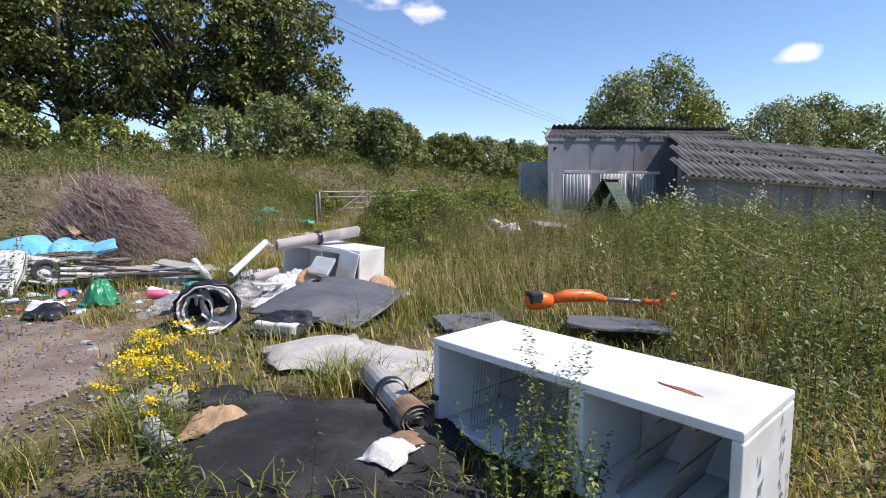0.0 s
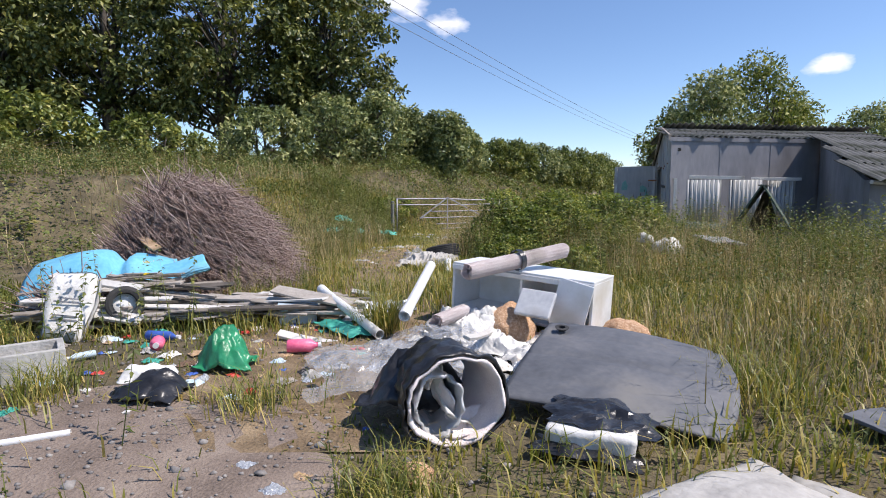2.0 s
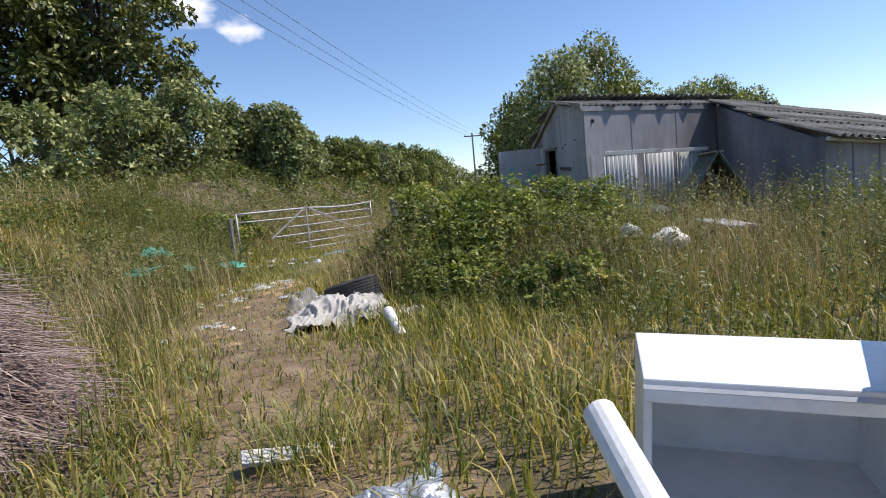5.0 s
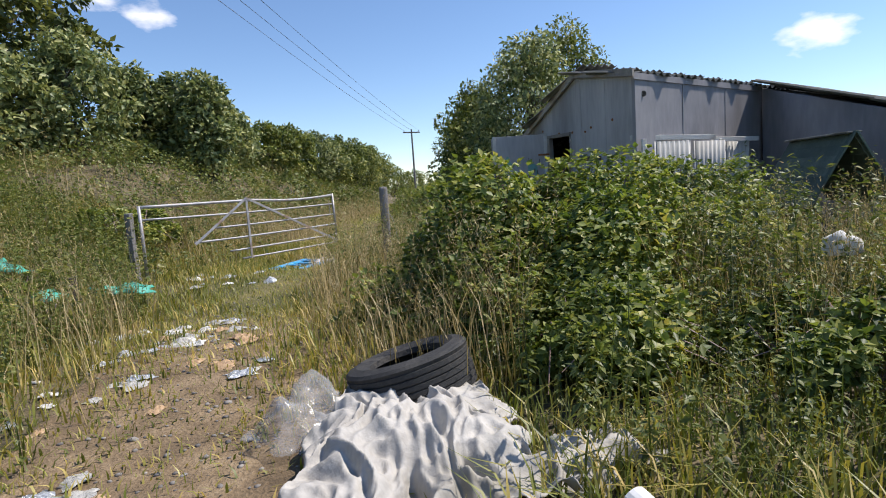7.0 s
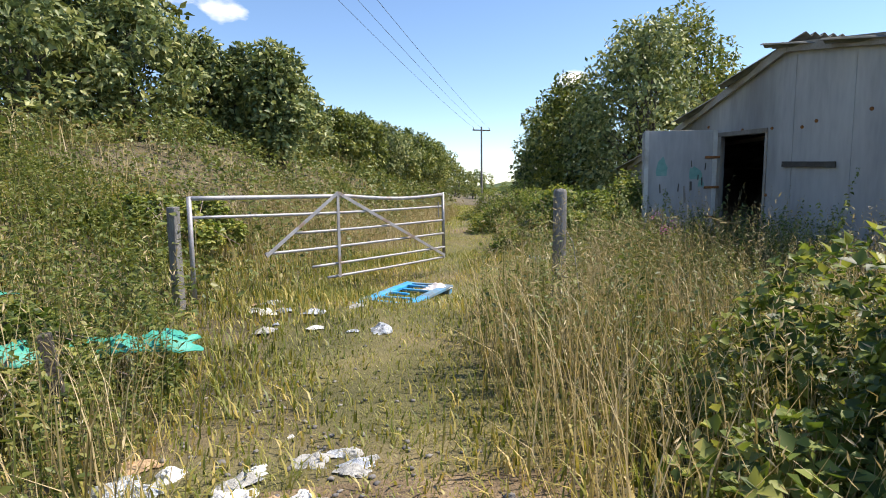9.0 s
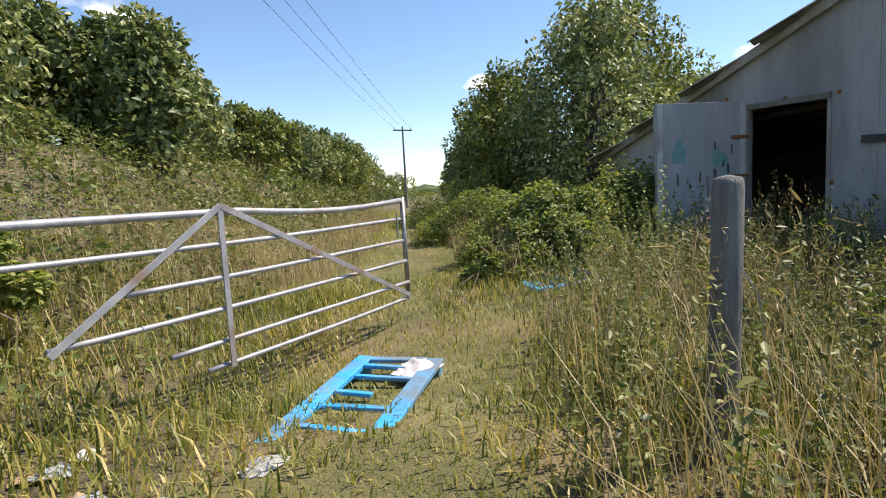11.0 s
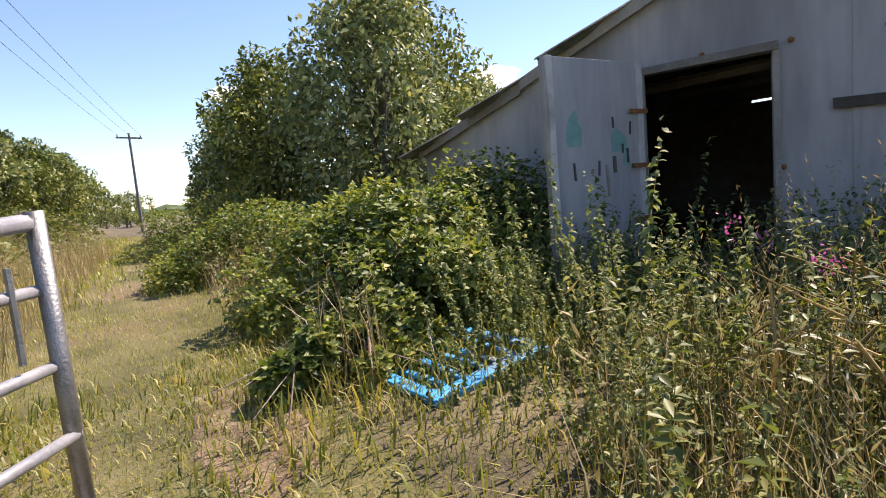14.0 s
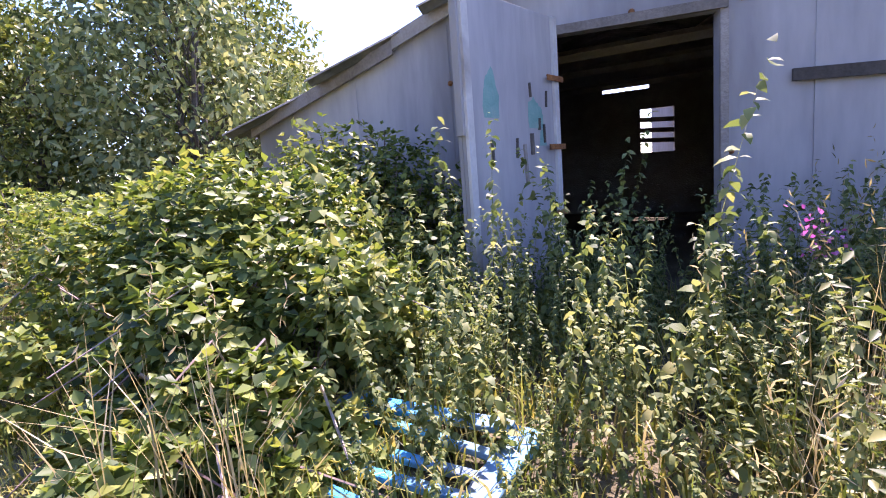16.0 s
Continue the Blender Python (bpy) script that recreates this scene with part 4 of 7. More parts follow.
# tall seeding grass
def d_tall(x, y):
    way = clear_way(x, y)
    z = np.zeros_like(x)
    z = np.maximum(z, np.where(blob(x, y, 0.8, 10.4, 3.2, 3.2) < 1, 0.5, 0))
    z = np.maximum(z, np.where(blob(x, y, -0.4, 16.6, 2.6, 2.6) < 1, 0.7, 0))
    z = np.maximum(z, np.where(blob(x, y, -7.0, 13.0, 1.3, 4.5, 8) < 1, 0.3, 0))
    z = np.maximum(z, np.where(blob(x, y, -2.3, 4.0, 2.2, 1.6) < 1, 0.35, 0))
    z = np.maximum(z, np.where(blob(x, y, 2.1, 3.9, 3.0, 3.4) < 1, 0.45, 0))
    z = np.maximum(z, np.where(blob(x, y, -6.9, 8.8, 0.9, 2.6) < 1, 0.4, 0))
    z = np.maximum(z, np.where(blob(x, y, -3.6, 13.4, 0.9, 2.8, -8) < 1, 0.8, 0))
    z = np.maximum(z, np.where(blob(x, y, 0.3, 18.0, 1.7, 1.0) < 1, 0.3, 0))
    z = np.maximum(z, np.where(blob(x, y, -0.55, 20.75, 0.22, 0.3) < 1, 1.0, 0))
    z = np.maximum(z, np.where(blob(x, y, -3.6, 24.5, 1.4, 4.5, -25) < 1, 0.7, 0))
    z = np.maximum(z, np.where(blob(x, y, 0.6, -0.6, 0.7, 1.6, -25) < 1, 0.15, 0))
    off = dist_line(x, y, LANE)
    z = np.maximum(z, np.where((off > 0.9) & (off < 2.6) & (y > 23.5), 0.45, 0))
    z = z * (0.3 + 0.7 * patchy(x, y, 1.1, 1.0)) * smooth01((way - 0.45) / 0.6)
    return np.where(in_barn(x, y) | junk(x, y) | pallets(x, y), 0.0, z)


r2 = np.random.default_rng(12)
x, y = scatter(230000, -9.5, 9.5, -4, 38, d_tall, r2)
n = len(x)
h = r2.uniform(0.45, 1.0, n) * (0.7 + 0.5 * patchy(x, y, 0.8, 3.0)) * np.where(y < 7.8, 0.7, 1.0)
stuff("tall_grass", blade_geo(x, y, hgt(x, y), h, r2.uniform(0.004, 0.009, n), r2.uniform(0.15, 0.75, n), r2), M["dry_grass"], "tall straw-coloured seeding grass", "grass")
# seed heads on some of the stalks
k = r2.uniform(0, 1, n) < 0.34
sx, sy, sh = x[k], y[k], h[k] * 1.18
geo = []
a = r2.uniform(0, 2 * math.pi, len(sx))
for q in range(8):
    f = 0.8 + 0.03 * q
    p = np.stack([sx + np.cos(a) * sh * 0.3 * f, sy + np.sin(a) * sh * 0.3 * f, hgt(sx, sy) + sh * f], -1)
    ax = rand_dirs(len(sx), r2, 1.3)
    geo.append(leaf_geo(p, ax, rand_dirs(len(sx), r2), np.full(len(sx), 0.04), np.full(len(sx), 0.007), r2))
geo.append(blade_geo(sx, sy, hgt(sx, sy), sh, np.full(len(sx), 0.004), np.full(len(sx), 0.3), r2))
stuff("seed_heads", join_geo(geo), M["dry_grass"], "pale feathery grass seed heads on stalks", "grass")


# broad-leaved weeds
def d_weed(x, y):
    way = clear_way(x, y)
    z = np.zeros_like(x)
    z = np.maximum(z, np.where(blob(x, y, 5.0, 8.0, 3.6, 5.5) < 1, 1.0, 0))
    z = np.maximum(z, np.where(blob(x, y, 3.0, 13.8, 5.0, 2.0) < 1, 0.9, 0))
    z = np.maximum(z, np.where(blob(x, y, -1.0, 12.2, 2.9, 2.6) < 1, 0.9, 0))
    z = np.maximum(z, np.where(blob(x, y, 0.6, 10.0, 2.8, 1.8) < 1, 0.3, 0))
    z = np.maximum(z, np.where(blob(x, y, 0.3, 16.8, 3.0, 2.4) < 1, 1.0, 0))
    z = np.maximum(z, np.where(blob(x, y, -7.6, 17.5, 1.4, 4.5, 10) < 1, 0.8, 0))
    z = np.maximum(z, np.where(blob(x, y, 1.6, 1.0, 1.6, 3.4, -12) < 1, 0.85, 0))
    z = np.maximum(z, np.where(blob(x, y, -3.5, 2.4, 2.6, 4.6) < 1, 0.07, 0))
    z = np.maximum(z, np.where(blob(x, y, -2.6, 10.2, 1.5, 1.4) < 1, 0.9, 0))
    z = np.maximum(z, np.where(blob(x, y, -8.2, 12.6, 1.6, 2.2) < 1, 0.6, 0))
    z = np.maximum(z, np.where(blob(x, y, 1.2, 7.6, 4.2, 5.0) < 1, 0.34, 0))
    z = np.maximum(z, np.where(blob(x, y, -8.4, 8.6, 2.6, 6.0, 6) < 1, 0.45, 0))
    z = np.maximum(z, np.where(blob(x, y, -3.2, 15.6, 0.9, 2.6) < 1, 0.5, 0))
    z = z * (0.25 + 0.75 * patchy(x, y, 1.3, 5.0)) * smooth01((way - 0.5) / 0.6)
    return np.where(in_barn(x, y) | junk(x, y) | pallets(x, y), 0.0, z)


r3 = np.random.default_rng(13)
x, y = scatter(42000, -11, 8.5, -3, 23, d_weed, r3)
n = len(x)
h = r3.uniform(0.35, 0.95, n) * (0.7 + 0.6 * patchy(x, y, 0.9, 7.0)) * np.where(blob(x, y, 5.0, 8.0, 3.2, 5.0) < 1, 1.25, 1.0) * np.where(blob(x, y, -3.5, 2.4, 2.4, 4.4) < 1, 0.45, 1) * np.where(blob(x, y, 1.6, 1.0, 1.6, 3.4, -12) < 1, 1.25, 1)
stuff("weeds", herb_geo(x, y, hgt(x, y), h * np.where(blob(x, y, 0.0, 11.6, 2.6, 2.0) < 1, 1.4, 1.0), 26, 0.075, r3, width=0.46, tilt=0.2, droop=0.8), M["weed"], "dense waist-high green weeds", "weeds")

# nettles in front of the barn door
def d_nettle(x, y):
    z = np.where(blob(x, y, 1.6, 18.7, 2.0, 2.9, -15) < 1, 1.0, 0.0)
    z = np.maximum(z, np.where(blob(x, y, -0.6, 18.2, 1.4, 1.3) < 1, 0.5, 0))
    z = np.maximum(z, np.where(blob(x, y, 0.1, 20.1, 0.7, 0.6) < 1, 0.45, 0))
    z = z * (0.4 + 0.6 * patchy(x, y, 1.7, 2.0)) * smooth01((clear_way(x, y) - 0.55) / 0.5)
    return np.where(in_barn(x, y), 0.0, z)


x, y = scatter(3300, -2, 4, 15.5, 22, d_nettle, r3)
n = len(x)
h = r3.uniform(0.4, 0.85, n) * (0.55 + 0.8 * patchy(x, y, 2.1, 6.0)) + np.where(r3.uniform(0, 1, n) < 0.045, 0.6, 0.0)
h = h * (0.75 + 0.35 * smooth01((x + 1.0) / 3))
stuff("nettles", herb_geo(x, y, hgt(x, y), h, 70, 0.066, r3, tilt=0.3, droop=1.3, width=0.56, low=0.04, ovate=True), M["nettle"], "tall stinging nettles in front of the barn doorway", "nettles")

# ground cover of the bank
def d_bank(x, y):
    d = lane_side(x, y)
    near = smooth01((y - 6) / 9)
    z = smooth01((d - 1.4 - 2.6 * (1 - near)) / 1.5) * (0.5 + 0.5 * patchy(x, y, 0.8, 4.0))
    return np.where(junk(x, y) | (blob(x, y, -5.0 + TX, 3.6 + TY, 2.3, 2.3) < 1), 0, z)


r4 = np.random.default_rng(14)
x, y = scatter(15000, -32, 12, 1, 50, d_bank, r4)
n = len(x)
h = r4.uniform(0.4, 1.0, n) * (0.5 + 0.9 * patchy(x, y, 0.5, 1.0))
stuff("bank_weeds", herb_geo(x, y, hgt(x, y), h * (0.6 + 0.8 * patchy(x, y, 1.9, 3.3)), 11, 0.16, r4, tilt=0.5, width=0.55), M["bank_leaf"], "weeds standing up from the brambles on the bank", "weeds")


def mound(x, y):
    """Height of the bramble cover over the bank: uneven humps with dips between."""
    return 0.12 + 1.15 * patchy(x, y, 0.75, 2.0) ** 2 * (0.45 + 0.75 * patchy(x, y, 2.3, 7.0)) + 0.22 * patchy(x, y, 5.5, 3.0)


x, y = scatter(430000, -34, 12, 2, 52, lambda x, y: d_bank(x, y) * np.exp(-np.maximum(0, np.hypot(x + 5, y - 8) - 16) / 22), r4)
n = len(x)
m0 = mound(x, y)
e = 0.12
nrm = np.stack([-(mound(x + e, y) - m0) / e, -(mound(x, y + e) - m0) / e, np.ones(n)], -1)
nrm /= np.linalg.norm(nrm, axis=1, keepdims=True)
far = np.clip(np.hypot(x + 5, y - 10) / 18, 0.6, 1.8)
ax = rand_dirs(n, r4, -0.1)
ax = ax - nrm * (ax * nrm).sum(1, keepdims=True) * 0.6
ax /= np.linalg.norm(ax, axis=1, keepdims=True)
ln = r4.uniform(0.07, 0.16, n) * far
p = np.stack([x, y, hgt(x, y) + m0 * r4.uniform(0.35, 1.08, n) ** 0.5], -1)
stuff("bank_brambles", leaf_geo(p, ax, nrm + r4.normal(size=(n, 3)) * 0.45, ln, ln * 0.62, r4), M["bank_leaf"], "low brambles in humps all over the bank", "brambles")
x, y = scatter(60000, -30, 12, 2, 48, lambda x, y: d_bank(x, y) * smooth01(patchy(x, y, 0.6, 9.0) * 2.2 - 1.0), r4)
n = len(x)
stuff("bank_grass", blade_geo(x, y, hgt(x, y), r4.uniform(0.5, 1.2, n), r4.uniform(0.008, 0.018, n), r4.uniform(0.1, 0.8, n), r4), M["dry_grass"], "tall dry grass on the bank", "grass")


def cloud_points(n, clumps, r, shell=0.72, flat=1.0, lift=0.0):
    """Points in and on a set of clumps (cx, cy, cz, radius), with outward directions."""
    c = np.array(clumps)
    w = c[:, 3] ** 2
    i = r.choice(len(c), n, p=w / w.sum())
    d = rand_dirs(n, r, lift)
    rad = c[i, 3] * (shell + (1 - shell) * r.uniform(0, 1, n) ** 0.5) * r.uniform(0.82, 1.12, n)
    return c[i, :3] + d * rad[:, None] * np.array([1, 1, flat]), d


def crown_mesh(name, n, clumps, leaf, mat, r, width=0.55, hang=0.35, flat=1.0):
    p, d = cloud_points(n, clumps, r, 0.72 if flat == 1 else 0.55, flat, 0.0 if flat == 1 else 0.5)
    ax = d * 0.5 + rand_dirs(n, r) * 0.8 + np.array([0, 0, -hang])
    ax /= np.linalg.norm(ax, axis=1, keepdims=True)
    nr = d + np.array([0, 0, 0.8]) + r.normal(size=(n, 3)) * 0.5
    ln = leaf * r.uniform(0.6, 1.35, n)
    v, t = leaf_geo(p, ax, nr, ln, ln * width, r)
    return tri_mesh(name, v, t, mat)


def tree(name, x, y, height, spread, trunk_r, n_leaves, leaf, mat, seed, label, category="tree", crown_from=0.3, clump_r=0.17, n_clumps=60, group="", trunks=1, squash=1.0, flat=1.0):
    """Tapered trunk, forking limbs and a crown of leaf clumps with gaps between them."""
    r = np.random.default_rng(seed)
    z0 = float(hgt(x, y))
    t = thing(name, (x, y, z0), label, category, group)
    clumps, bm, limbs = [], bmesh.new(), bmesh.new()
    for k in range(n_clumps):
        f = (k + 0.5) / n_clumps
        zz = crown_from + (1 - crown_from) * f
        prof = math.sin(math.pi * min(0.999, 0.16 + 0.80 * (f ** 0.85))) ** 0.7
        a = k * 2.399 + r.uniform(-0.5, 0.5)
        rr = spread * prof * math.sqrt(r.uniform(0.12, 1.0))
        clumps.append((math.cos(a) * rr * squash, math.sin(a) * rr, zz * height * r.uniform(0.93, 1.03), height * clump_r * r.uniform(0.55, 1.1)))
    for q in range(trunks):
        lean = Vector((r.normal() * 0.1, r.normal() * 0.1, 1)) * height
        base = Vector((r.normal() * 0.25 * (trunks > 1), r.normal() * 0.25 * (trunks > 1), -0.15))
        mid = base + lean * 0.32 + Vector((r.normal(), r.normal(), 0)) * 0.02 * height
        top = base + lean * 0.78
        tube([base, base + lean * 0.08, mid, (mid + top) / 2, top], [trunk_r * 1.35, trunk_r, trunk_r * 0.75, trunk_r * 0.45, trunk_r * 0.12], 8, bm=bm)
        for i in range(q, len(clumps), trunks):
            c = Vector(clumps[i][:3])
            if i % 2 == 0:
                f = max(0.12, min(0.95, (c.z / height - 0.12)))
                s = base + lean * 0.8 * f
                bend = (s + c) / 2 + Vector((0, 0, 0.05 * height)) + Vector((r.normal(), r.normal(), r.normal())) * 0.03 * height
                tube([s, bend, c], [trunk_r * 0.34 * (1.1 - f), trunk_r * 0.2, trunk_r * 0.05], 5, caps=False, bm=limbs)
    part("trunk", bm, M["bark"], t, smooth=True)
    part("branchwork", limbs, M["bark"], t, smooth=True)
    part("crown", crown_mesh("crown", n_leaves, clumps, leaf, mat, r, flat=flat), None, t)
    return t


# tall sycamores behind the bank
big = [(-31, 31, 12.5, 6.0), (-25.0, 33, 13.5, 6.2), (-18.5, 34, 13.0, 6.0), (-12.5, 35.5, 12.4, 4.8), (-36, 36, 13, 6)]
for i, (x, y, hh, sp) in enumerate(big):
    tree("sycamore", x, y, hh, sp, 0.34, 20000, 0.33, M["tree_leaf"], 100 + i, "tall sycamore with dense dark green leaves on the bank", group="tall trees on the bank", crown_from=0.24, clump_r=0.088, n_clumps=110, trunks=4, flat=0.62)
# scrub and small trees along the lane's left side
hedge = [(-20.0, 19.0, 2.2, 2.6), (-16.5, 21.5, 2.0, 2.4), (-13.0, 25.5, 2.9, 2.6), (-10.5, 28, 3.6, 2.3), (-8.2, 29.5, 4.0, 1.9), (-6.6, 31.5, 3.4, 1.4), (-5.2, 31.5, 3.0, 1.1), (-4.3, 30.0, 3.6, 0.95), (-3.4, 34, 2.6, 1.7), (-1.0, 39.0, 2.4, 1.8),
         (0.8, 42, 2.8, 2.0), (3.2, 46, 3.2, 2.2), (5.8, 50, 3.6, 2.2), (8.4, 54, 4.0, 2.4), (11.0, 59, 4.2, 2.6), (13.6, 66, 4.4, 3.0), (18.5, 78, 4.6, 3.2), (23.5, 84, 4.4, 3.6), (29, 90, 4.2, 3.6)]
for i, (x, y, hh, sp) in enumerate(hedge):
    tree("hedge_tree", x, y, hh, sp, 0.08, 6000, 0.21, M["willow_leaf"] if i in (2, 3, 4, 5, 6, 7, 8, 11) else M["hedge_leaf"], 200 + i, "bushy hedgerow tree with grey-green leaves beside the lane", "hedge tree", crown_from=0.12, clump_r=0.115, n_clumps=64, group="hedgerow along the lane", trunks=3)
# trees behind the barn
back = [(9.9, 30.0, 7.8, 2.9), (13.4, 31.5, 8.8, 3.3), (10.4, 35.8, 6.6, 2.5), (13.2, 41, 6.4, 2.7), (16.4, 47.5, 5.8, 2.8), (16.5, 34, 7.0, 3.2), (22.5, 34.5, 6.8, 3.2), (26.5, 36, 7.6, 3.2), (30.5, 37, 6.6, 3.0), (19.5, 54, 4.4, 2.4)]
for i, (x, y, hh, sp) in enumerate(back):
    tree("ash_tree", x, y, hh, sp, 0.12, 11000, 0.22, M["hedge_leaf"] if i % 3 else M["willow_leaf"], 300 + i, "leafy ash tree growing behind the barn", group="trees behind the barn", crown_from=0.1, clump_r=0.1, n_clumps=110, trunks=3)


def far_rise():
    """A low wooded rise beyond the fields, uneven along its top."""
    bm, last = bmesh.new(), None
    for k in range(220):
        a = radians(-60 + 150 * k / 219)
        r_ = 210 + 25 * math.sin(a * 3)
        x, y = r_ * math.sin(a), 15 + r_ * math.cos(a)
        top = 4.5 + 2.5 * noise.noise(Vector((a * 4, 1, 0))) + 1.6 * noise.noise(Vector((a * 38, 2, 0))) + 0.9 * noise.noise(Vector((a * 110, 3, 0)))
        line_v = [bm.verts.new((x, y, -1.0)), bm.verts.new((x * 1.01, y * 1.01, top * 0.6)), bm.verts.new((x * 1.04, y * 1.04, max(1.5, top))), bm.verts.new((x * 1.12, y * 1.12, -1.0))]
        if last:
            for j in range(3):
                bm.faces.new((last[j], line_v[j], line_v[j + 1], last[j + 1]))
        last = line_v
    return tagged(part("backdrop", bm, M["hedge_leaf"]), "far line of woods beyond the fields", "backdrop", kind="structure")


far_rise()


def bramble(name, x, y, rx, ry, hh, n, seed, label, leaf=0.068, clumps=26):
    """A bramble mound: arching stems and leaflets in threes, facing up and out."""
    r = np.random.default_rng(seed)
    z0 = float(hgt(x, y))
    t = thing(name, (x, y, z0), label, "bramble bush", "bramble bushes")
    cl = []
    for k in range(clumps):
        a, q = r.uniform(0, 2 * math.pi), math.sqrt(r.uniform(0, 1))
        cz = hh * (1 - q ** 2.2) * r.uniform(0.55, 0.9)
        cl.append((rx * q * math.cos(a), ry * q * math.sin(a), max(0.12, cz), hh * r.uniform(0.2, 0.34)))
    p, d = cloud_points(n, cl, r, 0.6)
    p[:, 2] = np.abs(p[:, 2])
    geo = []
    for q in (-1.0, 0.0, 1.0):
        base = d + np.array([0, 0, 0.5])
        sidev = np.cross(base, np.array([0, 0, 1.0])) + 1e-3
        sidev /= np.linalg.norm(sidev, axis=1, keepdims=True)
        ax = base * 0.4 + sidev * q * 0.8 + r.normal(size=(n, 3)) * 0.35 + np.array([0, 0, -0.25])
        ax /= np.linalg.norm(ax, axis=1, keepdims=True)
        ln = leaf * r.uniform(0.7, 1.3, n)
        geo.append(leaf_geo(p, ax, d + np.array([0, 0, 1.2]) + r.normal(size=(n, 3)) * 0.3, ln, ln * 0.72, r))
    v, tt = join_geo(geo)
    part("leaves", tri_mesh("leaves", v, tt, M["bramble"]), None, t)
    bm = bmesh.new()
    for k in range(26):
        a = r.uniform(0, 2 * math.pi)
        c = Vector(cl[k % len(cl)][:3])
        e = c + Vector((math.cos(a) * 0.5, math.sin(a) * 0.5, -0.1))
        tube([Vector((c.x * 0.3, c.y * 0.3, 0)), c * 0.8 + Vector((0, 0, 0.35 * hh)), e], [0.009, 0.007, 0.003], 4, caps=False, bm=bm)
    part("cane_tangle", bm, M["twig"], t)
    return t


bramble("bramble_bush", -2.15, 12.4, 1.75, 1.4, 1.62, 13000, 401, "tall bramble bush with dark hollow beside the path", clumps=40)
bramble("bramble_bush", 0.0, 12.9, 1.8, 1.4, 1.45, 8000, 402, "bramble bush among nettles near the barn", clumps=34)
bramble("bramble_bush", 1.7, 22.4, 1.6, 1.6, 1.5, 10000, 403, "broad sunlit bramble mound beside the barn", clumps=40)
bramble("bramble_bush", 2.9, 26.0, 1.6, 2.4, 1.5, 7000, 404, "broad bramble mound running along the lane", clumps=40)
bramble("bramble_bush", 0.6, 21.2, 1.0, 0.75, 0.85, 4500, 405, "low sunlit bramble over a blue pallet", clumps=22)
bramble("bramble_bush", -0.35, 20.95, 0.7, 0.35, 0.42, 1800, 410, "low bramble trailing across a blue pallet", clumps=18)
bramble("bramble_bush", 3.45, 22.0, 0.45, 1.1, 1.95, 4500, 409, "dark ivy and bramble climbing the gable wall", clumps=26)
bramble("bramble_bush", -3.0, 10.9, 0.7, 0.8, 0.6, 2600, 411, "low bramble spreading beside the tyre", clumps=22)
bramble("bramble_bush", -1.9, 9.8, 1.1, 0.8, 0.55, 3000, 412, "low bramble among grass near the tarpaulin", clumps=24)
bramble("bramble_bush", 5.5, 32.0, 2.2, 2.8, 1.7, 5000, 406, "dark bramble thicket under the trees", clumps=36)
bramble("bramble_bush", -7.4, 15.6, 0.9, 1.2, 0.6, 3500, 407, "low bramble patch over green netting", clumps=24)
bramble("bramble_bush", -6.6, 20.4, 1.2, 1.2, 0.7, 3500, 408, "low bramble patch behind the gate", clumps=24)


# ---- gate and posts ----
GL, GR = Vector((-6.05, 17.72, 0)), Vector((-2.36, 20.07, 0))
g_len = (GR - GL).length
gate_m = Matrix.Translation((GL.x, GL.y, float(hgt(GL.x, GL.y)) - 0.07)) @ Matrix.Rotation(math.atan2((GR - GL).y, (GR - GL).x), 4, "Z")
gate = thing("field_gate", gate_m, "galvanised steel field gate, bent and standing open", "gate")
for i, z in enumerate((1.25, 1.05, 0.82, 0.6, 0.37, 0.2)):
    pts = []
    f0 = (0.0, 0.0, 0.3, 0.2, 0.36, 0.42)[i]
    for k in range(13):
        f = f0 + (1 - f0) * k / 12
        sag = -0.05 * math.sin(math.pi * min(1, max(0, (f - 0.5) * 2))) if i == 0 else -0.02 * math.sin(math.pi * f)
        pts.append((f * g_len, 0.015 * math.sin(f * 7 + i), z + sag - 0.01 * f))
    part("top_rail" if i == 0 else "rail", tube(pts, 0.026 if i == 0 else 0.018, 8), M["galv"], gate, smooth=True)
part("end_stile", tube([(0, 0, 0.15), (0, 0, 1.27)], 0.026, 8), M["galv"], gate, smooth=True)
part("end_stile", tube([(g_len, 0, 0.2), (g_len - 0.02, 0, 1.27)], 0.026, 8), M["steel"], gate, smooth=True)
part("middle_stile", box(0.045, 0.012, 1.14, (g_len * 0.46, -0.03, 0.73), bevel=0.002), M["galv"], gate)
for sgn in (-1, 1):
    e = Vector((g_len - 0.02, -0.035, 0.22)) if sgn > 0 else Vector((g_len * 0.2, -0.035, 0.56))
    s = Vector((g_len * 0.46, -0.035, 1.29))
    d = e - s
    bm = box(d.length, 0.008, 0.045, bevel=0.002)
    bmesh.ops.transform(bm, matrix=Matrix.Translation((s + e) / 2) @ Matrix.Rotation(-math.atan2(d.z, d.x), 4, "Y"), verts=bm.verts)
    part("brace", bm, M["galv"], gate)
part("latch_bar", tube([(g_len - 0.14, 0, 0.85), (g_len - 0.14, 0, 1.12)], 0.01, 6), M["steel"], gate)


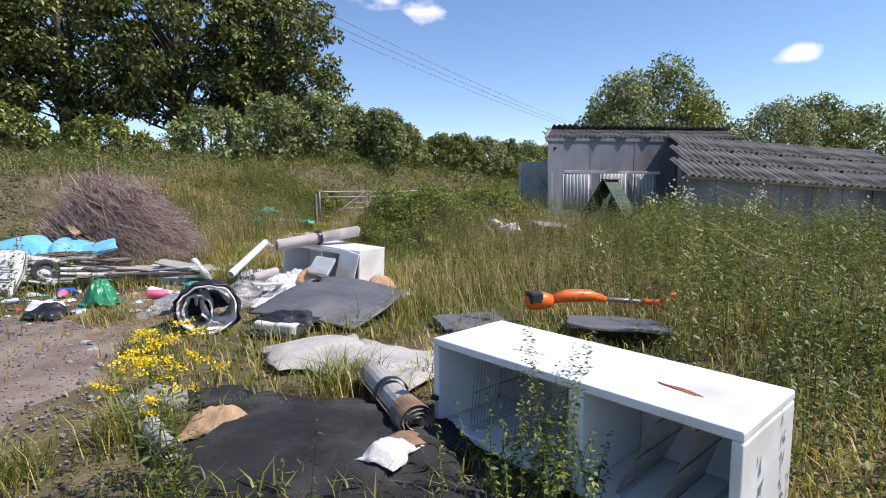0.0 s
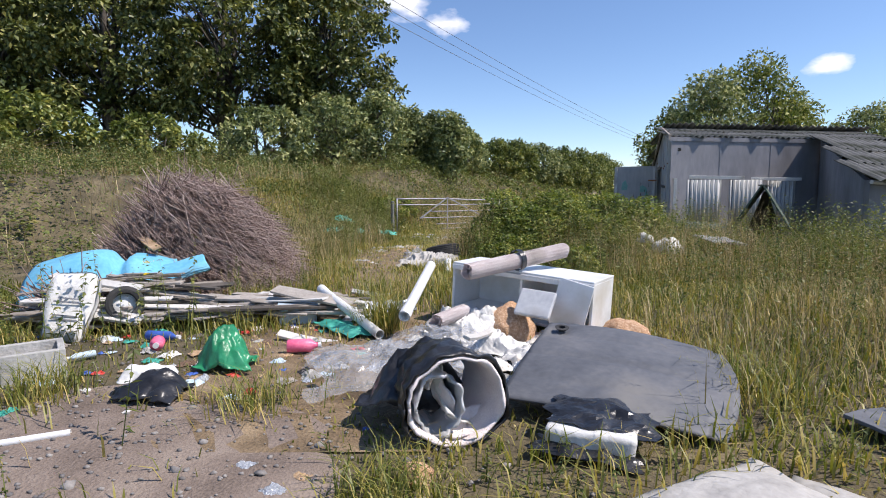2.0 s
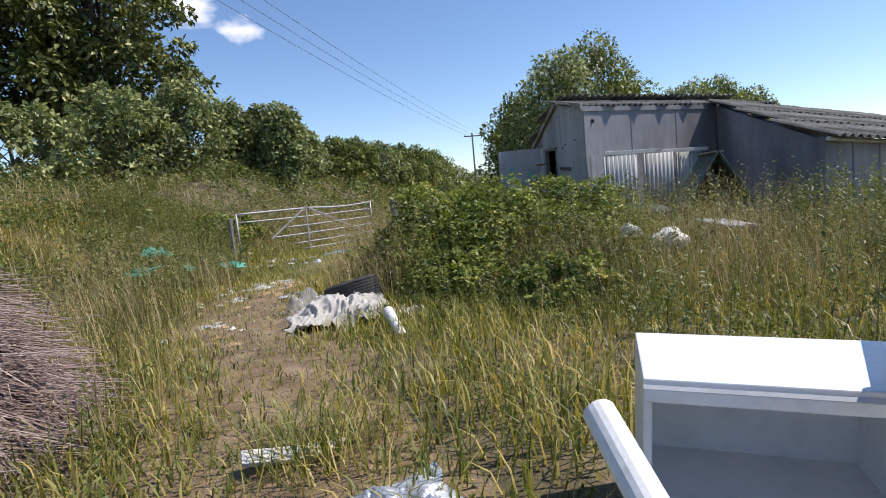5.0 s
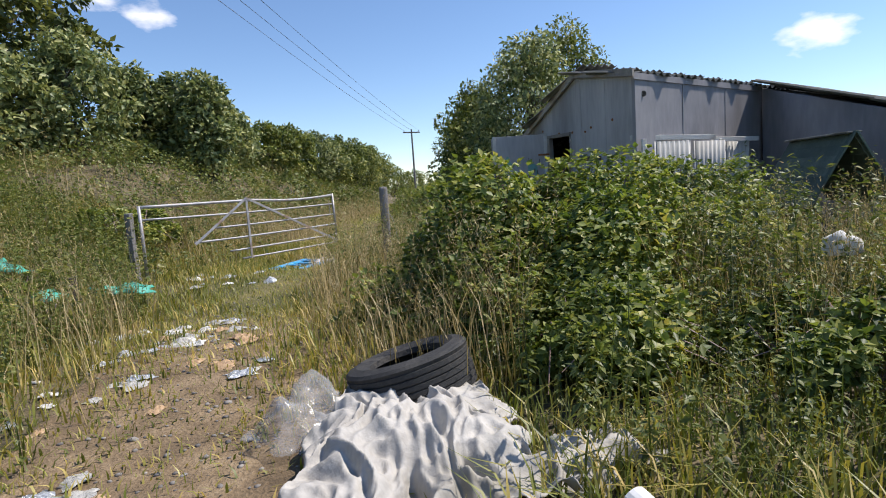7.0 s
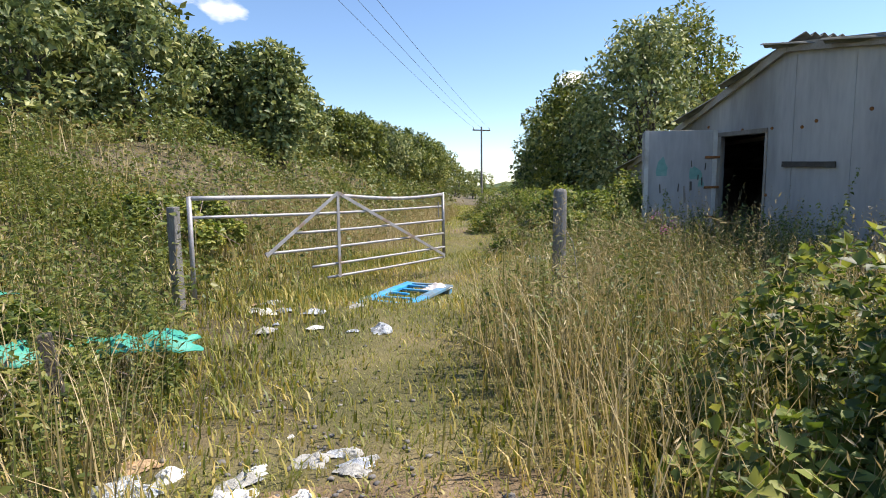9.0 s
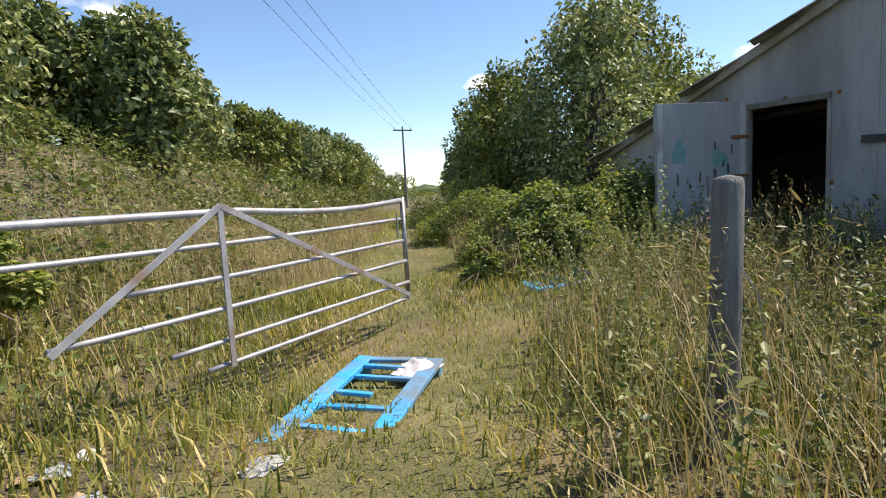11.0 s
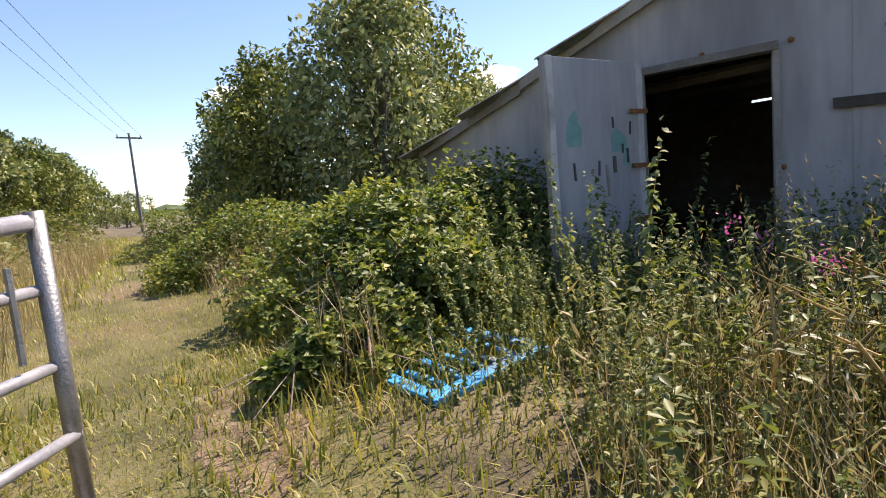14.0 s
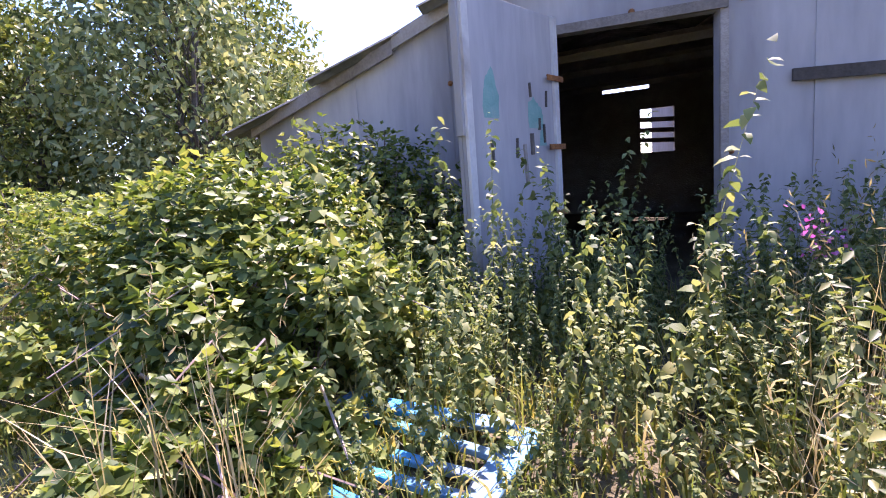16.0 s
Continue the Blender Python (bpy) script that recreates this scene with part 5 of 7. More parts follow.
def post(x, y, hh, r, label, seed, round_=True):
    z0 = float(hgt(x, y))
    if round_:
        bm = lathe([(r * 1.02, -0.3), (r, 0.1), (r * 0.98, hh * 0.6), (r * 0.95, hh - 0.03), (r * 0.8, hh), (0.001, hh + 0.012)], 20)
        for v in bm.verts:
            v.co.x += 0.006 * noise.noise(v.co * 6 + Vector((seed, 0, 0)))
    else:
        bm = box(r * 2, r * 1.8, hh + 0.3, (0, 0, hh / 2 - 0.15), bevel=0.012, wob=0.012, cuts=3)
    ob = part("gate_post", bm, M["post_wood"], smooth=round_)
    ob.matrix_world = pose(x, y, z0, 1.0, -1.0, seed * 30)
    return tagged(ob, label, "post")


post(-2.5, 16.33, 1.31, 0.07, "round weathered grey timber gate post", 1.0)
post(-6.2, 17.66, 1.08, 0.05, "square weathered timber gate post by the hinges", 2.0, False)
wire = part("fence_wire", tube([(-2.46, 16.28, 0.95), (-2.4, 16.22, 0.8), (-2.37, 16.2, 0.55), (-2.34, 16.18, 0.28)], 0.004, 5), M["galv"])
tagged(wire, "loose fence wire hanging from the gate post", "wire")

# pole and cables
PX, PY = 17.5, 62.0
pole = thing("utility_pole", (PX, PY, float(hgt(PX, PY))), "wooden utility pole with a crossarm far along the lane", "utility pole")
part("pole_shaft", tube([(0, 0, -0.3), (0, 0, 7.6)], [0.12, 0.08], 10), M["post_wood"], pole)
crossarm = part("crossarm", box(1.9, 0.12, 0.12, (0, 0, 7.25), bevel=0.01), M["dark_wood"], pole)
for dx in (-0.85, 0, 0.85):
    part("insulator", lathe([(0.02, 7.3), (0.05, 7.35), (0.05, 7.45), (0.03, 7.5), (0.0, 7.5)], 8), M["concrete"], crossarm).location.x = dx
for dx in (-0.85, 0.0, 0.85):
    pts = []
    for k in range(25):
        f = k / 24
        q = Vector((PX + dx, PY, 7.45)).lerp(Vector((-26 + dx, -6, 13.0)), f)
        q.z -= 2.2 * 4 * f * (1 - f) * 0.5
        pts.append(q)
    tagged(part("power_cable", tube(pts, 0.012, 4), M["steel"]), "overhead power cable sagging from the pole", "cable", "overhead cables")


# ---- tipped rubbish: the near end ----
def gz(x, y):
    return float(hgt(x, y))


def lay(x, y, z=0.0, rx=0, ry=0, rz=0):
    return pose(x, y, gz(x, y) + z, rx, ry, rz)


def tip(x, y, z=0.0, rx=0, ry=0, rz=0):
    """As lay(), for the rubbish near the start of the walk."""
    return lay(x + TX, y + TY, z, rx, ry, rz)


def one(name, bm, mat, m, label, category, group="", smooth=False, kind=""):
    ob = part(name, bm, mat, smooth=smooth)
    ob.matrix_world = m
    return tagged(ob, label, category, group, kind)


# tall freezer lying on its side, door gone
FA, FC = Vector((-0.43, 2.39, 0)), Vector((0.80, 0.98, 0))
fx, fy = (FC - FA).normalized(), Vector((-(FC - FA).y, (FC - FA).x, 0)).normalized()
FL_, FD_, FH_ = 1.86, 0.66, 0.60
fm = Matrix((fx, fy, Vector((0, 0, 1)))).transposed().to_4x4()
fm.translation = Vector((FA.x + TX, FA.y + TY, gz(0.2, 2.0) - 0.02))
freezer = thing("upright_freezer", fm, "white upright fridge-freezer lying on its side without doors", "freezer")
wt = 0.05
for nm, sx, sy, sz, at in (("top_panel", FL_, FD_, wt, (FL_ / 2, FD_ / 2, FH_ - wt / 2)), ("bottom_panel", FL_, FD_, wt, (FL_ / 2, FD_ / 2, wt / 2)), ("back_panel", FL_ - 2 * wt, wt, FH_ - 2 * wt, (FL_ / 2, FD_ - wt / 2, FH_ / 2)),
                           ("end_panel", wt, FD_, FH_ - 2 * wt, (wt / 2, FD_ / 2, FH_ / 2)), ("end_panel", wt, FD_, FH_ - 2 * wt, (FL_ - wt / 2, FD_ / 2, FH_ / 2)), ("divider", 0.09, FD_ - wt, FH_ - 2 * wt, (FL_ * 0.58, (FD_ - wt) / 2, FH_ / 2))):
    part(nm, box(sx, sy, sz, at, bevel=0.012), M["white_enamel"], freezer)
for x0, x1 in ((wt, FL_ * 0.58 - 0.045), (FL_ * 0.58 + 0.045, FL_ - wt)):
    w = x1 - x0
    part("liner", box(w - 0.01, 0.012, FH_ - 2 * wt - 0.01, ((x0 + x1) / 2, FD_ - wt - 0.012, FH_ / 2), bevel=0.003), M["grey_plastic"], freezer)
    part("liner", box(w - 0.01, FD_ - wt - 0.05, 0.008, ((x0 + x1) / 2, FD_ / 2 - 0.02, FH_ - wt - 0.006)), M["grey_plastic"], freezer)
    for k in range(3):
        part("shelf_rail", box(0.018, FD_ - 0.16, 0.02, (x0 + w * (k + 1) / 4, FD_ / 2 - 0.03, FH_ - wt - 0.02), bevel=0.003), M["grey_plastic"], freezer)
        part("shelf_rail", box(0.018, FD_ - 0.16, 0.02, (x0 + w * (k + 1) / 4, FD_ / 2 - 0.03, wt + 0.015), bevel=0.003), M["grey_plastic"], freezer)


def wire_rack(w, d, n):
    bm = bmesh.new()
    for k in range(n):
        tube([(0, d * k / (n - 1), 0), (w, d * k / (n - 1), 0)], 0.0025, 5, bm=bm)
    for k in range(3):
        tube([(w * k / 2, 0, -0.004), (w * k / 2, d, -0.004)], 0.004, 5, bm=bm)
    return bm


for x0, tilt in ((0.28, 84), (0.62, 78), (1.28, 66), (1.5, 72)):
    ob = part("wire_shelf", wire_rack(0.46, 0.5, 18), M["steel"], freezer)
    ob.matrix_local = pose(x0, 0.06, 0.07, 0, -tilt, 0)
part("rust_mark", hull_lump(2, (0.11, 0.018, 0.006), 4.0, 0.7), M["rust"], freezer, "orange rust mark").matrix_local = pose(1.5, 0.26, FH_ + 0.001, 0, 0, -8)
part("scratch", box(0.22, 0.004, 0.004, (0.62, 0.2, FH_ + 0.001), (0, 0, 12)), M["grey_plastic"], freezer)
part("hinge", box(0.05, 0.03, 0.03, (0.03, -0.014, FH_ * 0.35), bevel=0.005), M["rubber"], freezer)

# black underlay mat, in heavy folds
one("rubber_mat", crumple(1.75, 1.35, 0.17, 3.0, 44, 36, 0.18, 0.012, 1.7, 0.35), M["black_mat"], tip(-1.05, 2.2, 0, 0, 0, -12), "black rubber-backed underlay mat in heavy folds", "mat", smooth=True)
one("rubber_mat", crumple(0.9, 0.7, 0.13, 5.0, 26, 22, 0.2, 0.012, 2.2, 0.35), M["black_mat"], tip(-0.55, 1.45, 0, 0, 0, 30), "black rubber mat scrap lying in the grass", "mat", smooth=True)
one("rubber_mat", crumple(0.7, 0.35, 0.09, 6.0, 20, 14, 0.2, 0.012, 2.6, 0.4), M["black_mat"], tip(-2.15, 2.95, 0, 0, 0, 10), "black mat scrap lying in the grass", "mat", smooth=True)


def rolled(name, p, q, r, mat, label, category, inner=None, strap=True, turns=3):
    """A rolled-up carpet: a spiral of real layers, with a strap."""
    p, q = Vector(p) + Vector((TX, TY, 0)), Vector(q) + Vector((TX, TY, 0))
    ln = (q - p).length
    t = thing(name, Matrix.Translation(p) @ (q - p).to_track_quat("X", "Z").to_matrix().to_4x4(), label, category)
    bm = bmesh.new()
    steps = turns * 16
    prev = None
    for k in range(steps + 1):
        f = k / steps
        rr = r * (0.3 + 0.7 * f) * (1 + 0.05 * math.sin(k * 0.9))
        a = 2 * math.pi * turns * f
        ring = [bm.verts.new((x + 0.012 * math.sin(a * 3), math.cos(a) * rr, math.sin(a) * rr * 0.88)) for x in (0.0, ln * 0.33, ln * 0.66, ln)]
        if prev:
            for i in range(3):
                bm.faces.new((prev[i], prev[i + 1], ring[i + 1], ring[i]))
        prev = ring
    bmesh.ops.solidify(bm, geom=list(bm.faces), thickness=r * 0.09)
    part("roll", bm, mat, t, smooth=False)
    if inner:
        part("underside", lathe([(r * 0.97, 0.0), (r * 0.98, 0.16), (r * 1.01, 0.2)], 24), inner, t).matrix_local = pose(-0.004, 0, 0, 0, 90, 0)
    if strap:
        part("strap", lathe([(r * 1.03, -0.03), (r * 1.06, -0.03), (r * 1.06, 0.03), (r * 1.03, 0.03)], 24), M["black_film"], t).matrix_local = pose(ln * 0.5, 0, 0, 0, 90, 0)
    return t


g0 = gz(-0.7, 2.6)
rolled("carpet_roll", (-0.53, 2.14, g0 + 0.14), (-0.92, 3.12, g0 + 0.12), 0.115, M["cloth_white"], "pale carpet roll with brown jute backing and a black strap", "carpet roll", M["jute"])
rolled("carpet_roll", (-1.92, 1.95, g0 + 0.08), (-2.55, 2.66, g0 + 0.09), 0.08, M["cloth_white"], "small grey-white carpet roll with a black strap in grass", "carpet roll")
one("carpet_scrap", crumple(0.34, 0.26, 0.1, 9.0, 14, 12, 0.3, 0.01, 4), M["jute"], tip(-0.62, 1.98, 0.1, 0, 0, 20), "torn brown jute carpet scrap", "carpet scrap", smooth=True)
one("paper_scrap", crumple(0.3, 0.25, 0.1, 10.0, 14, 12, 0.3, 0.004, 5), M["cloth_white"], tip(-0.68, 1.86, 0.12, 0, 0, 60), "torn dirty white paper scrap", "paper", smooth=True)
one("paper_scrap", crumple(0.42, 0.36, 0.22, 11.0, 16, 14, 0.3, 0.006, 4), M["cardboard"], tip(-1.85, 2.42, 0, 0, 0, 0), "crumpled brown packing paper", "paper", smooth=True)
one("foam_lump", hull_lump(3, (0.2, 0.15, 0.12), 2.0), M["stone"], tip(-2.42, 2.85, 0.04), "grey-blue foam lump lying in grass", "foam", smooth=True)
# pale vinyl sheets
for x, y, rz, w, d, sd, hh in ((-1.5, 3.95, 25, 0.95, 0.8, 12.0, 0.16), (-0.95, 3.65, -35, 1.15, 0.95, 13.0, 0.12), (-0.75, 3.3, -30, 0.6, 0.5, 14.0, 0.1)):
    one("vinyl_sheet", crumple(w, d, hh, sd, 26, 22, 0.12, 0.006, 1.1, 0.4), M["tarp"], tip(x, y, 0.02, 0, 0, rz), "pale vinyl flooring sheet lying over grass", "vinyl sheet", "vinyl sheets", smooth=True)

# orange garden blower on a dark panel
one("grey_board", box(1.0, 0.75, 0.03, bevel=0.008, cuts=4, wob=0.04), M["slate_plastic"], tip(1.42, 4.25, 0.14, -7, 3, -12), "dark grey plastic panel lying on weeds", "panel")
one("grey_board", box(0.8, 0.45, 0.025, bevel=0.006, cuts=4, wob=0.03), M["slate_plastic"], tip(0.0, 4.9, 0.06, 5, 2, 20), "dark grey plastic panel half hidden in grass", "panel")
blower = thing("strimmer", tip(0.62, 4.95, 0.2, 0, 0, 8), "orange and grey garden strimmer lying on a panel", "strimmer")
part("motor_housing", tube([(0.0, 0, 0.02), (0.06, 0, 0.05), (0.2, 0, 0.06), (0.3, 0, 0.05)], [0.05, 0.1, 0.1, 0.07], 14), M["orange"], blower, smooth=True)
part("motor_cover", box(0.16, 0.2, 0.14, (0.1, 0, 0.1), bevel=0.03), M["rubber"], blower)
part("grip", tube([(0.3, 0, 0.07), (0.5, 0, 0.1), (0.75, 0, 0.09), (0.95, 0, 0.04)], [0.05, 0.075, 0.07, 0.035], 12), M["orange"], blower, smooth=True)
part("shaft", tube([(0.9, 0, 0.05), (1.62, 0.02, -0.04)], 0.028, 10), M["steel"], blower, smooth=True)
part("head", tube([(1.4, 0, 0.0), (1.6, 0.02, -0.04), (1.76, 0.02, -0.02), (1.86, 0.02, 0.1)], [0.03, 0.045, 0.05, 0.035], 10), M["orange"], blower, smooth=True)

# slate-grey moulded panel, propped on rubbish
def ramp_shape(u, v, x, y):
    z = 0.05 * math.sin(math.pi * u) + 0.03 * math.sin(math.pi * v)
    for c in (0.22, 0.5, 0.78):
        z -= 0.014 * math.exp(-((v - c) / 0.018) ** 2)
    if abs(u - 0.1) < 0.05 and abs(v - 0.88) < 0.06:
        z -= 0.02
    x2 = x * (1 - 0.12 * (v - 0.5) ** 2 * 4 * (u > 0.9))
    return Vector((x2, y * (1 - 0.18 * max(0, u - 0.4)), z))


ramp = one("moulded_panel", sheet(1.45, 1.35, 36, 34, ramp_shape, 0.018), M["slate_plastic"], tip(-1.62, 5.5, 0.2, 9, 4, -24), "slate-grey moulded plastic panel with ribs and a socket", "panel", smooth=True)
part("socket", lathe([(0.05, 0.0), (0.06, 0.012), (0.03, 0.014), (0.028, -0.02), (0.0, -0.02)], 16), M["rubber"], ramp).matrix_local = pose(-0.58, 0.5, 0.04)

# big open roll of black film with a pale lining
RB = Vector((-2.83, 4.72, gz(-2.83, 4.72) + 0.3))
roll = thing("film_roll", Matrix.Translation(RB + Vector((TX, TY, 0))) @ (Vector((-3.1, 5.6, 0)) - Vector((-2.83, 4.72, 0))).to_track_quat("Z", "Y").to_matrix().to_4x4(), "big open roll of black plastic film lined with pale carpet", "film roll")


def ragged_tube(r0, r1, ln, seed, amp, thick, squash=0.9):
    def shape(u, v, x, y):
        a = 2 * math.pi * u
        q = Vector((math.cos(a) * 2, math.sin(a) * 2, v * 5 + seed))
        r = (r0 + (r1 - r0) * v) * (1 + amp * noise.noise(q * 1.5) + 0.5 * amp * noise.noise(q * 4))
        return Vector((math.cos(a) * r, math.sin(a) * r * squash, ln * v + (0.06 * noise.noise(q * 1.3) if v < 0.05 else 0)))
    return sheet(1, 1, 48, 14, shape, thick)


part("outer_film", ragged_tube(0.33, 0.25, 0.6, 1.0, 0.13, 0.012), M["black_film"], roll, smooth=True)
part("lining", ragged_tube(0.3, 0.22, 0.52, 1.0, 0.08, 0.016), M["carpet_pale"], roll, smooth=True)
part("inner_fold", ragged_tube(0.15, 0.12, 0.5, 7.0, 0.15, 0.016, 1.3), M["grey_plastic"], roll, smooth=True).matrix_local = pose(0.1, -0.03, 0.03)
for k in range(5):
    ob = part("scrap", crumple(0.26, 0.2, 0.06, 20.0 + k, 12, 10, 0.3, 0.012, 5), M["cloth_white"] if k % 2 else M["carpet_pale"], roll, smooth=True)
    ob.matrix_local = pose(-0.1 + 0.05 * k, -0.16 + 0.06 * k, 0.12 + 0.05 * k, 60 + 20 * k, 20 * k, 40 * k)
one("film_sheet", crumple(0.75, 0.5, 0.3, 25.0, 22, 18, 0.3, 0.004, 3, 0.5), M["black_film"], tip(-3.1, 5.2, 0.12, 0, 0, 70), "crumpled black plastic film sheet", "plastic film", smooth=True)
pack = thing("wrapped_package", tip(-2.05, 4.75, 0, 0, 4, -20), "white packet in torn black film", "package")
part("packet", box(0.5, 0.36, 0.15, (0, 0, 0.09), bevel=0.03, cuts=3, wob=0.03), M["cloth_white"], pack, smooth=True)
part("torn_film", crumple(0.62, 0.44, 0.08, 27.0, 20, 16, 0.25, 0.004, 5, 0.3), M["black_film"], pack).matrix_local = pose(0.04, 0.12, 0.13)
part("torn_film", crumple(0.6, 0.2, 0.06, 28.0, 16, 8, 0.3, 0.004, 5, 0.3), M["black_film"], pack).matrix_local = pose(0, -0.17, 0.02)

# clear plastic film over the heap
for x, y, w, d, hh, sd, rz in ((-3.35, 6.0, 1.25, 1.0, 0.34, 30.0, 20), (-3.0, 6.6, 1.0, 0.8, 0.3, 31.0, -30), (-3.75, 6.35, 0.8, 0.55, 0.16, 32.0, 10)):
    one("clear_film", crumple(w, d, hh, sd, 34, 30, 0.25, 0.003, 2.6, 0.45), M["film"], tip(x, y, 0, 0, 0, rz), "crumpled clear plastic film over the rubbish heap", "plastic film", "clear film")

# white cabinet on its back
CL, CR = Vector((-2.88, 7.88, 0)), Vector((-1.5, 6.93, 0))
cx_ = (CR - CL).normalized()
cm_ = Matrix((cx_, Vector((-cx_.y, cx_.x, 0)), Vector((0, 0, 1)))).transposed().to_4x4()
cm_.translation = Vector((CL.x + TX, CL.y + TY, gz(-2.2, 7.5)))
cab = thing("white_cabinet", cm_ @ pose(0, 0, 0.02, 0, 3.0, 0), "broken white kitchen cabinet lying on the heap, carcass open", "cabinet")
cw, cd, ch = 1.66, 0.58, 0.66
for nm, sx, sy, sz, at in (("top_panel", cw, cd, 0.03, (cw / 2, cd / 2, ch)), ("base_panel", cw, cd, 0.03, (cw / 2, cd / 2, 0.15)), ("side_panel", 0.03, cd, ch - 0.15, (0.015, cd / 2, ch / 2 + 0.06)), ("side_panel", 0.03, cd, ch - 0.15, (cw - 0.015, cd / 2, ch / 2 + 0.06)),
                           ("back_panel", cw, 0.02, ch - 0.15, (cw / 2, cd - 0.01, ch / 2 + 0.06)), ("divider", 0.03, cd - 0.03, ch - 0.18, (cw * 0.52, cd / 2, ch / 2 + 0.07)), ("front_rail", cw, 0.03, 0.05, (cw / 2, 0.0, ch - 0.04))):
    part(nm, box(sx, sy, sz, at, bevel=0.006), M["white_enamel"], cab)
part("loose_door", box(0.36, 0.02, 0.48, (cw - 0.2, -0.05, 0.42), (-6, 9, 0), bevel=0.005), M["white_enamel"], cab)
part("rim", tube([(0, 0, ch - 0.02), (cw, 0, ch - 0.02)], 0.016, 6), M["grey_plastic"], cab)
rolled("carpet_roll", (-2.72, 7.02, 0.70 + g0), (-1.62, 7.76, 0.84 + g0), 0.105, M["carpet_pale"], "pale pink carpet roll with a black strap on a cabinet", "carpet roll", turns=3)
# woodchip-foam sacks
for x, y, w, d, hh, sd in ((-2.28, 7.2, 0.62, 0.5, 0.42, 40.0), (-1.72, 6.98, 0.45, 0.36, 0.26, 41.0), (-1.2, 6.88, 0.58, 0.42, 0.34, 42.0), (-2.0, 6.4, 0.3, 0.24, 0.2, 43.0), (-3.05, 4.35, 0.2, 0.16, 0.12, 44.0)):
    one("chip_foam_block", hull_lump(4, (w / 2, d / 2, hh * 0.62), sd, 0.2), M["chip_foam"], tip(x, y, hh * 0.22, 0, 0, sd * 20), "crumbly orange-brown chip foam block", "foam", "chip foam blocks", smooth=True)
sink = one("metal_tray", box(0.36, 0.3, 0.05, bevel=0.015), M["grey_plastic"], tip(-2.05, 6.95, 0.42, 48, 4, -28), "dented pale metal tray leaning on foam", "tray")
# white cloths, folded carpet, scraps
for x, y, w, d, hh, sd in ((-2.68, 7.1, 0.62, 0.5, 0.5, 50.0), (-2.5, 6.65, 0.5, 0.55, 0.3, 51.0), (-2.9, 7.35, 0.5, 0.4, 0.34, 52.0), (-2.2, 6.3, 0.55, 0.4, 0.18, 53.0), (-1.6, 6.45, 0.6, 0.35, 0.16, 54.0), (-2.6, 6.1, 0.4, 0.35, 0.14, 55.0), (-0.95, 6.6, 0.5, 0.2, 0.1, 56.0)):
    one("white_cloth", crumple(w * 1.05, d * 1.05, hh * 0.72, sd, 64, 54, 0.4, 0.005, 6.5, 0.45), M["cloth_white"], tip(x, y, 0.02, 0, 0, sd * 33), "crumpled dirty white cloth on the heap", "cloth", "white cloths", smooth=True)
rolled("carpet_roll", (-3.02, 6.78, 0.25), (-2.75, 7.05, 0.3), 0.1, M["carpet_pale"], "short folded piece of pale carpet", "carpet roll", strap=False, turns=2)


def pipe(p, q, r, label, mat="white_plastic", name="plastic_pipe"):
    p, q = Vector(p) + Vector((TX, TY, 0)), Vector(q) + Vector((TX, TY, 0))
    ln = (q - p).length
    bm = lathe([(r, 0), (r, ln), (r * 0.86, ln), (r * 0.86, 0.0), (r, 0.0)], 18)
    bm2 = lathe([(r * 1.12, 0), (r * 1.12, 0.12), (r, 0.125)], 18, bm)
    ob = part(name, bm2, M[mat], smooth=False)
    ob.matrix_world = Matrix.Translation(p) @ (q - p).to_track_quat("Z", "Y").to_matrix().to_4x4()
    return tagged(ob, label, "pipe", "white pipes")


pipe((-3.32, 6.75, 0.3), (-3.1, 7.75, 0.66), 0.052, "white plastic drain pipe with an open end")
pipe((-4.47, 8.25, 0.3), (-3.58, 6.95, 0.07), 0.05, "long white plastic drain pipe on the heap")
pipe((-5.75, 4.5, 0.03), (-5.15, 4.78, 0.035), 0.022, "thin white plastic tube on bare earth")
# timber pile
rt = random.Random(5)
plank_me = {}
for k in range(150):
    ln, w, th = rt.choice((0.6, 0.9, 1.2, 1.5)), rt.choice((0.07, 0.1, 0.14)), rt.choice((0.018, 0.03))
    key = (ln, w, th)
    mat = rt.choice(("painted_wood", "old_wood", "old_wood", "old_wood", "dark_wood"))
    if (key, mat) not in plank_me:
        me = bpy.data.meshes.new("plank")
        bm = box(ln, w, th, bevel=0.003, cuts=2, wob=0.012)
        bm.to_mesh(me)
        bm.free()
        me.materials.append(M[mat])
        plank_me[(key, mat)] = me
    layer = k / 150
    x, y = (-6.9 + rt.uniform(-0.7, 0.6), 8.2 + rt.uniform(-0.7, 0.6)) if k % 2 else (-5.3 + rt.uniform(-0.9, 0.9), 8.05 + rt.uniform(-0.4, 0.45))
    ob = part("plank", plank_me[(key, mat)], None)
    ob.matrix_world = pose(x + TX, y + TY, gz(x, y) + 0.05 + 0.45 * layer * (max(0.4, 1 - blob(x, y, -6.9, 8.2, 1.1, 1.1)) if k % 2 else 0.25), rt.uniform(-10, 10), rt.uniform(-6, 6), rt.choice((0, 6, 174, 168, 12, 165, 40)) + rt.uniform(-9, 9))
    tagged(ob, "flaking white-painted plank in the timber pile" if mat == "painted_wood" else "bare weathered plank in the timber pile", "plank", "timber pile")
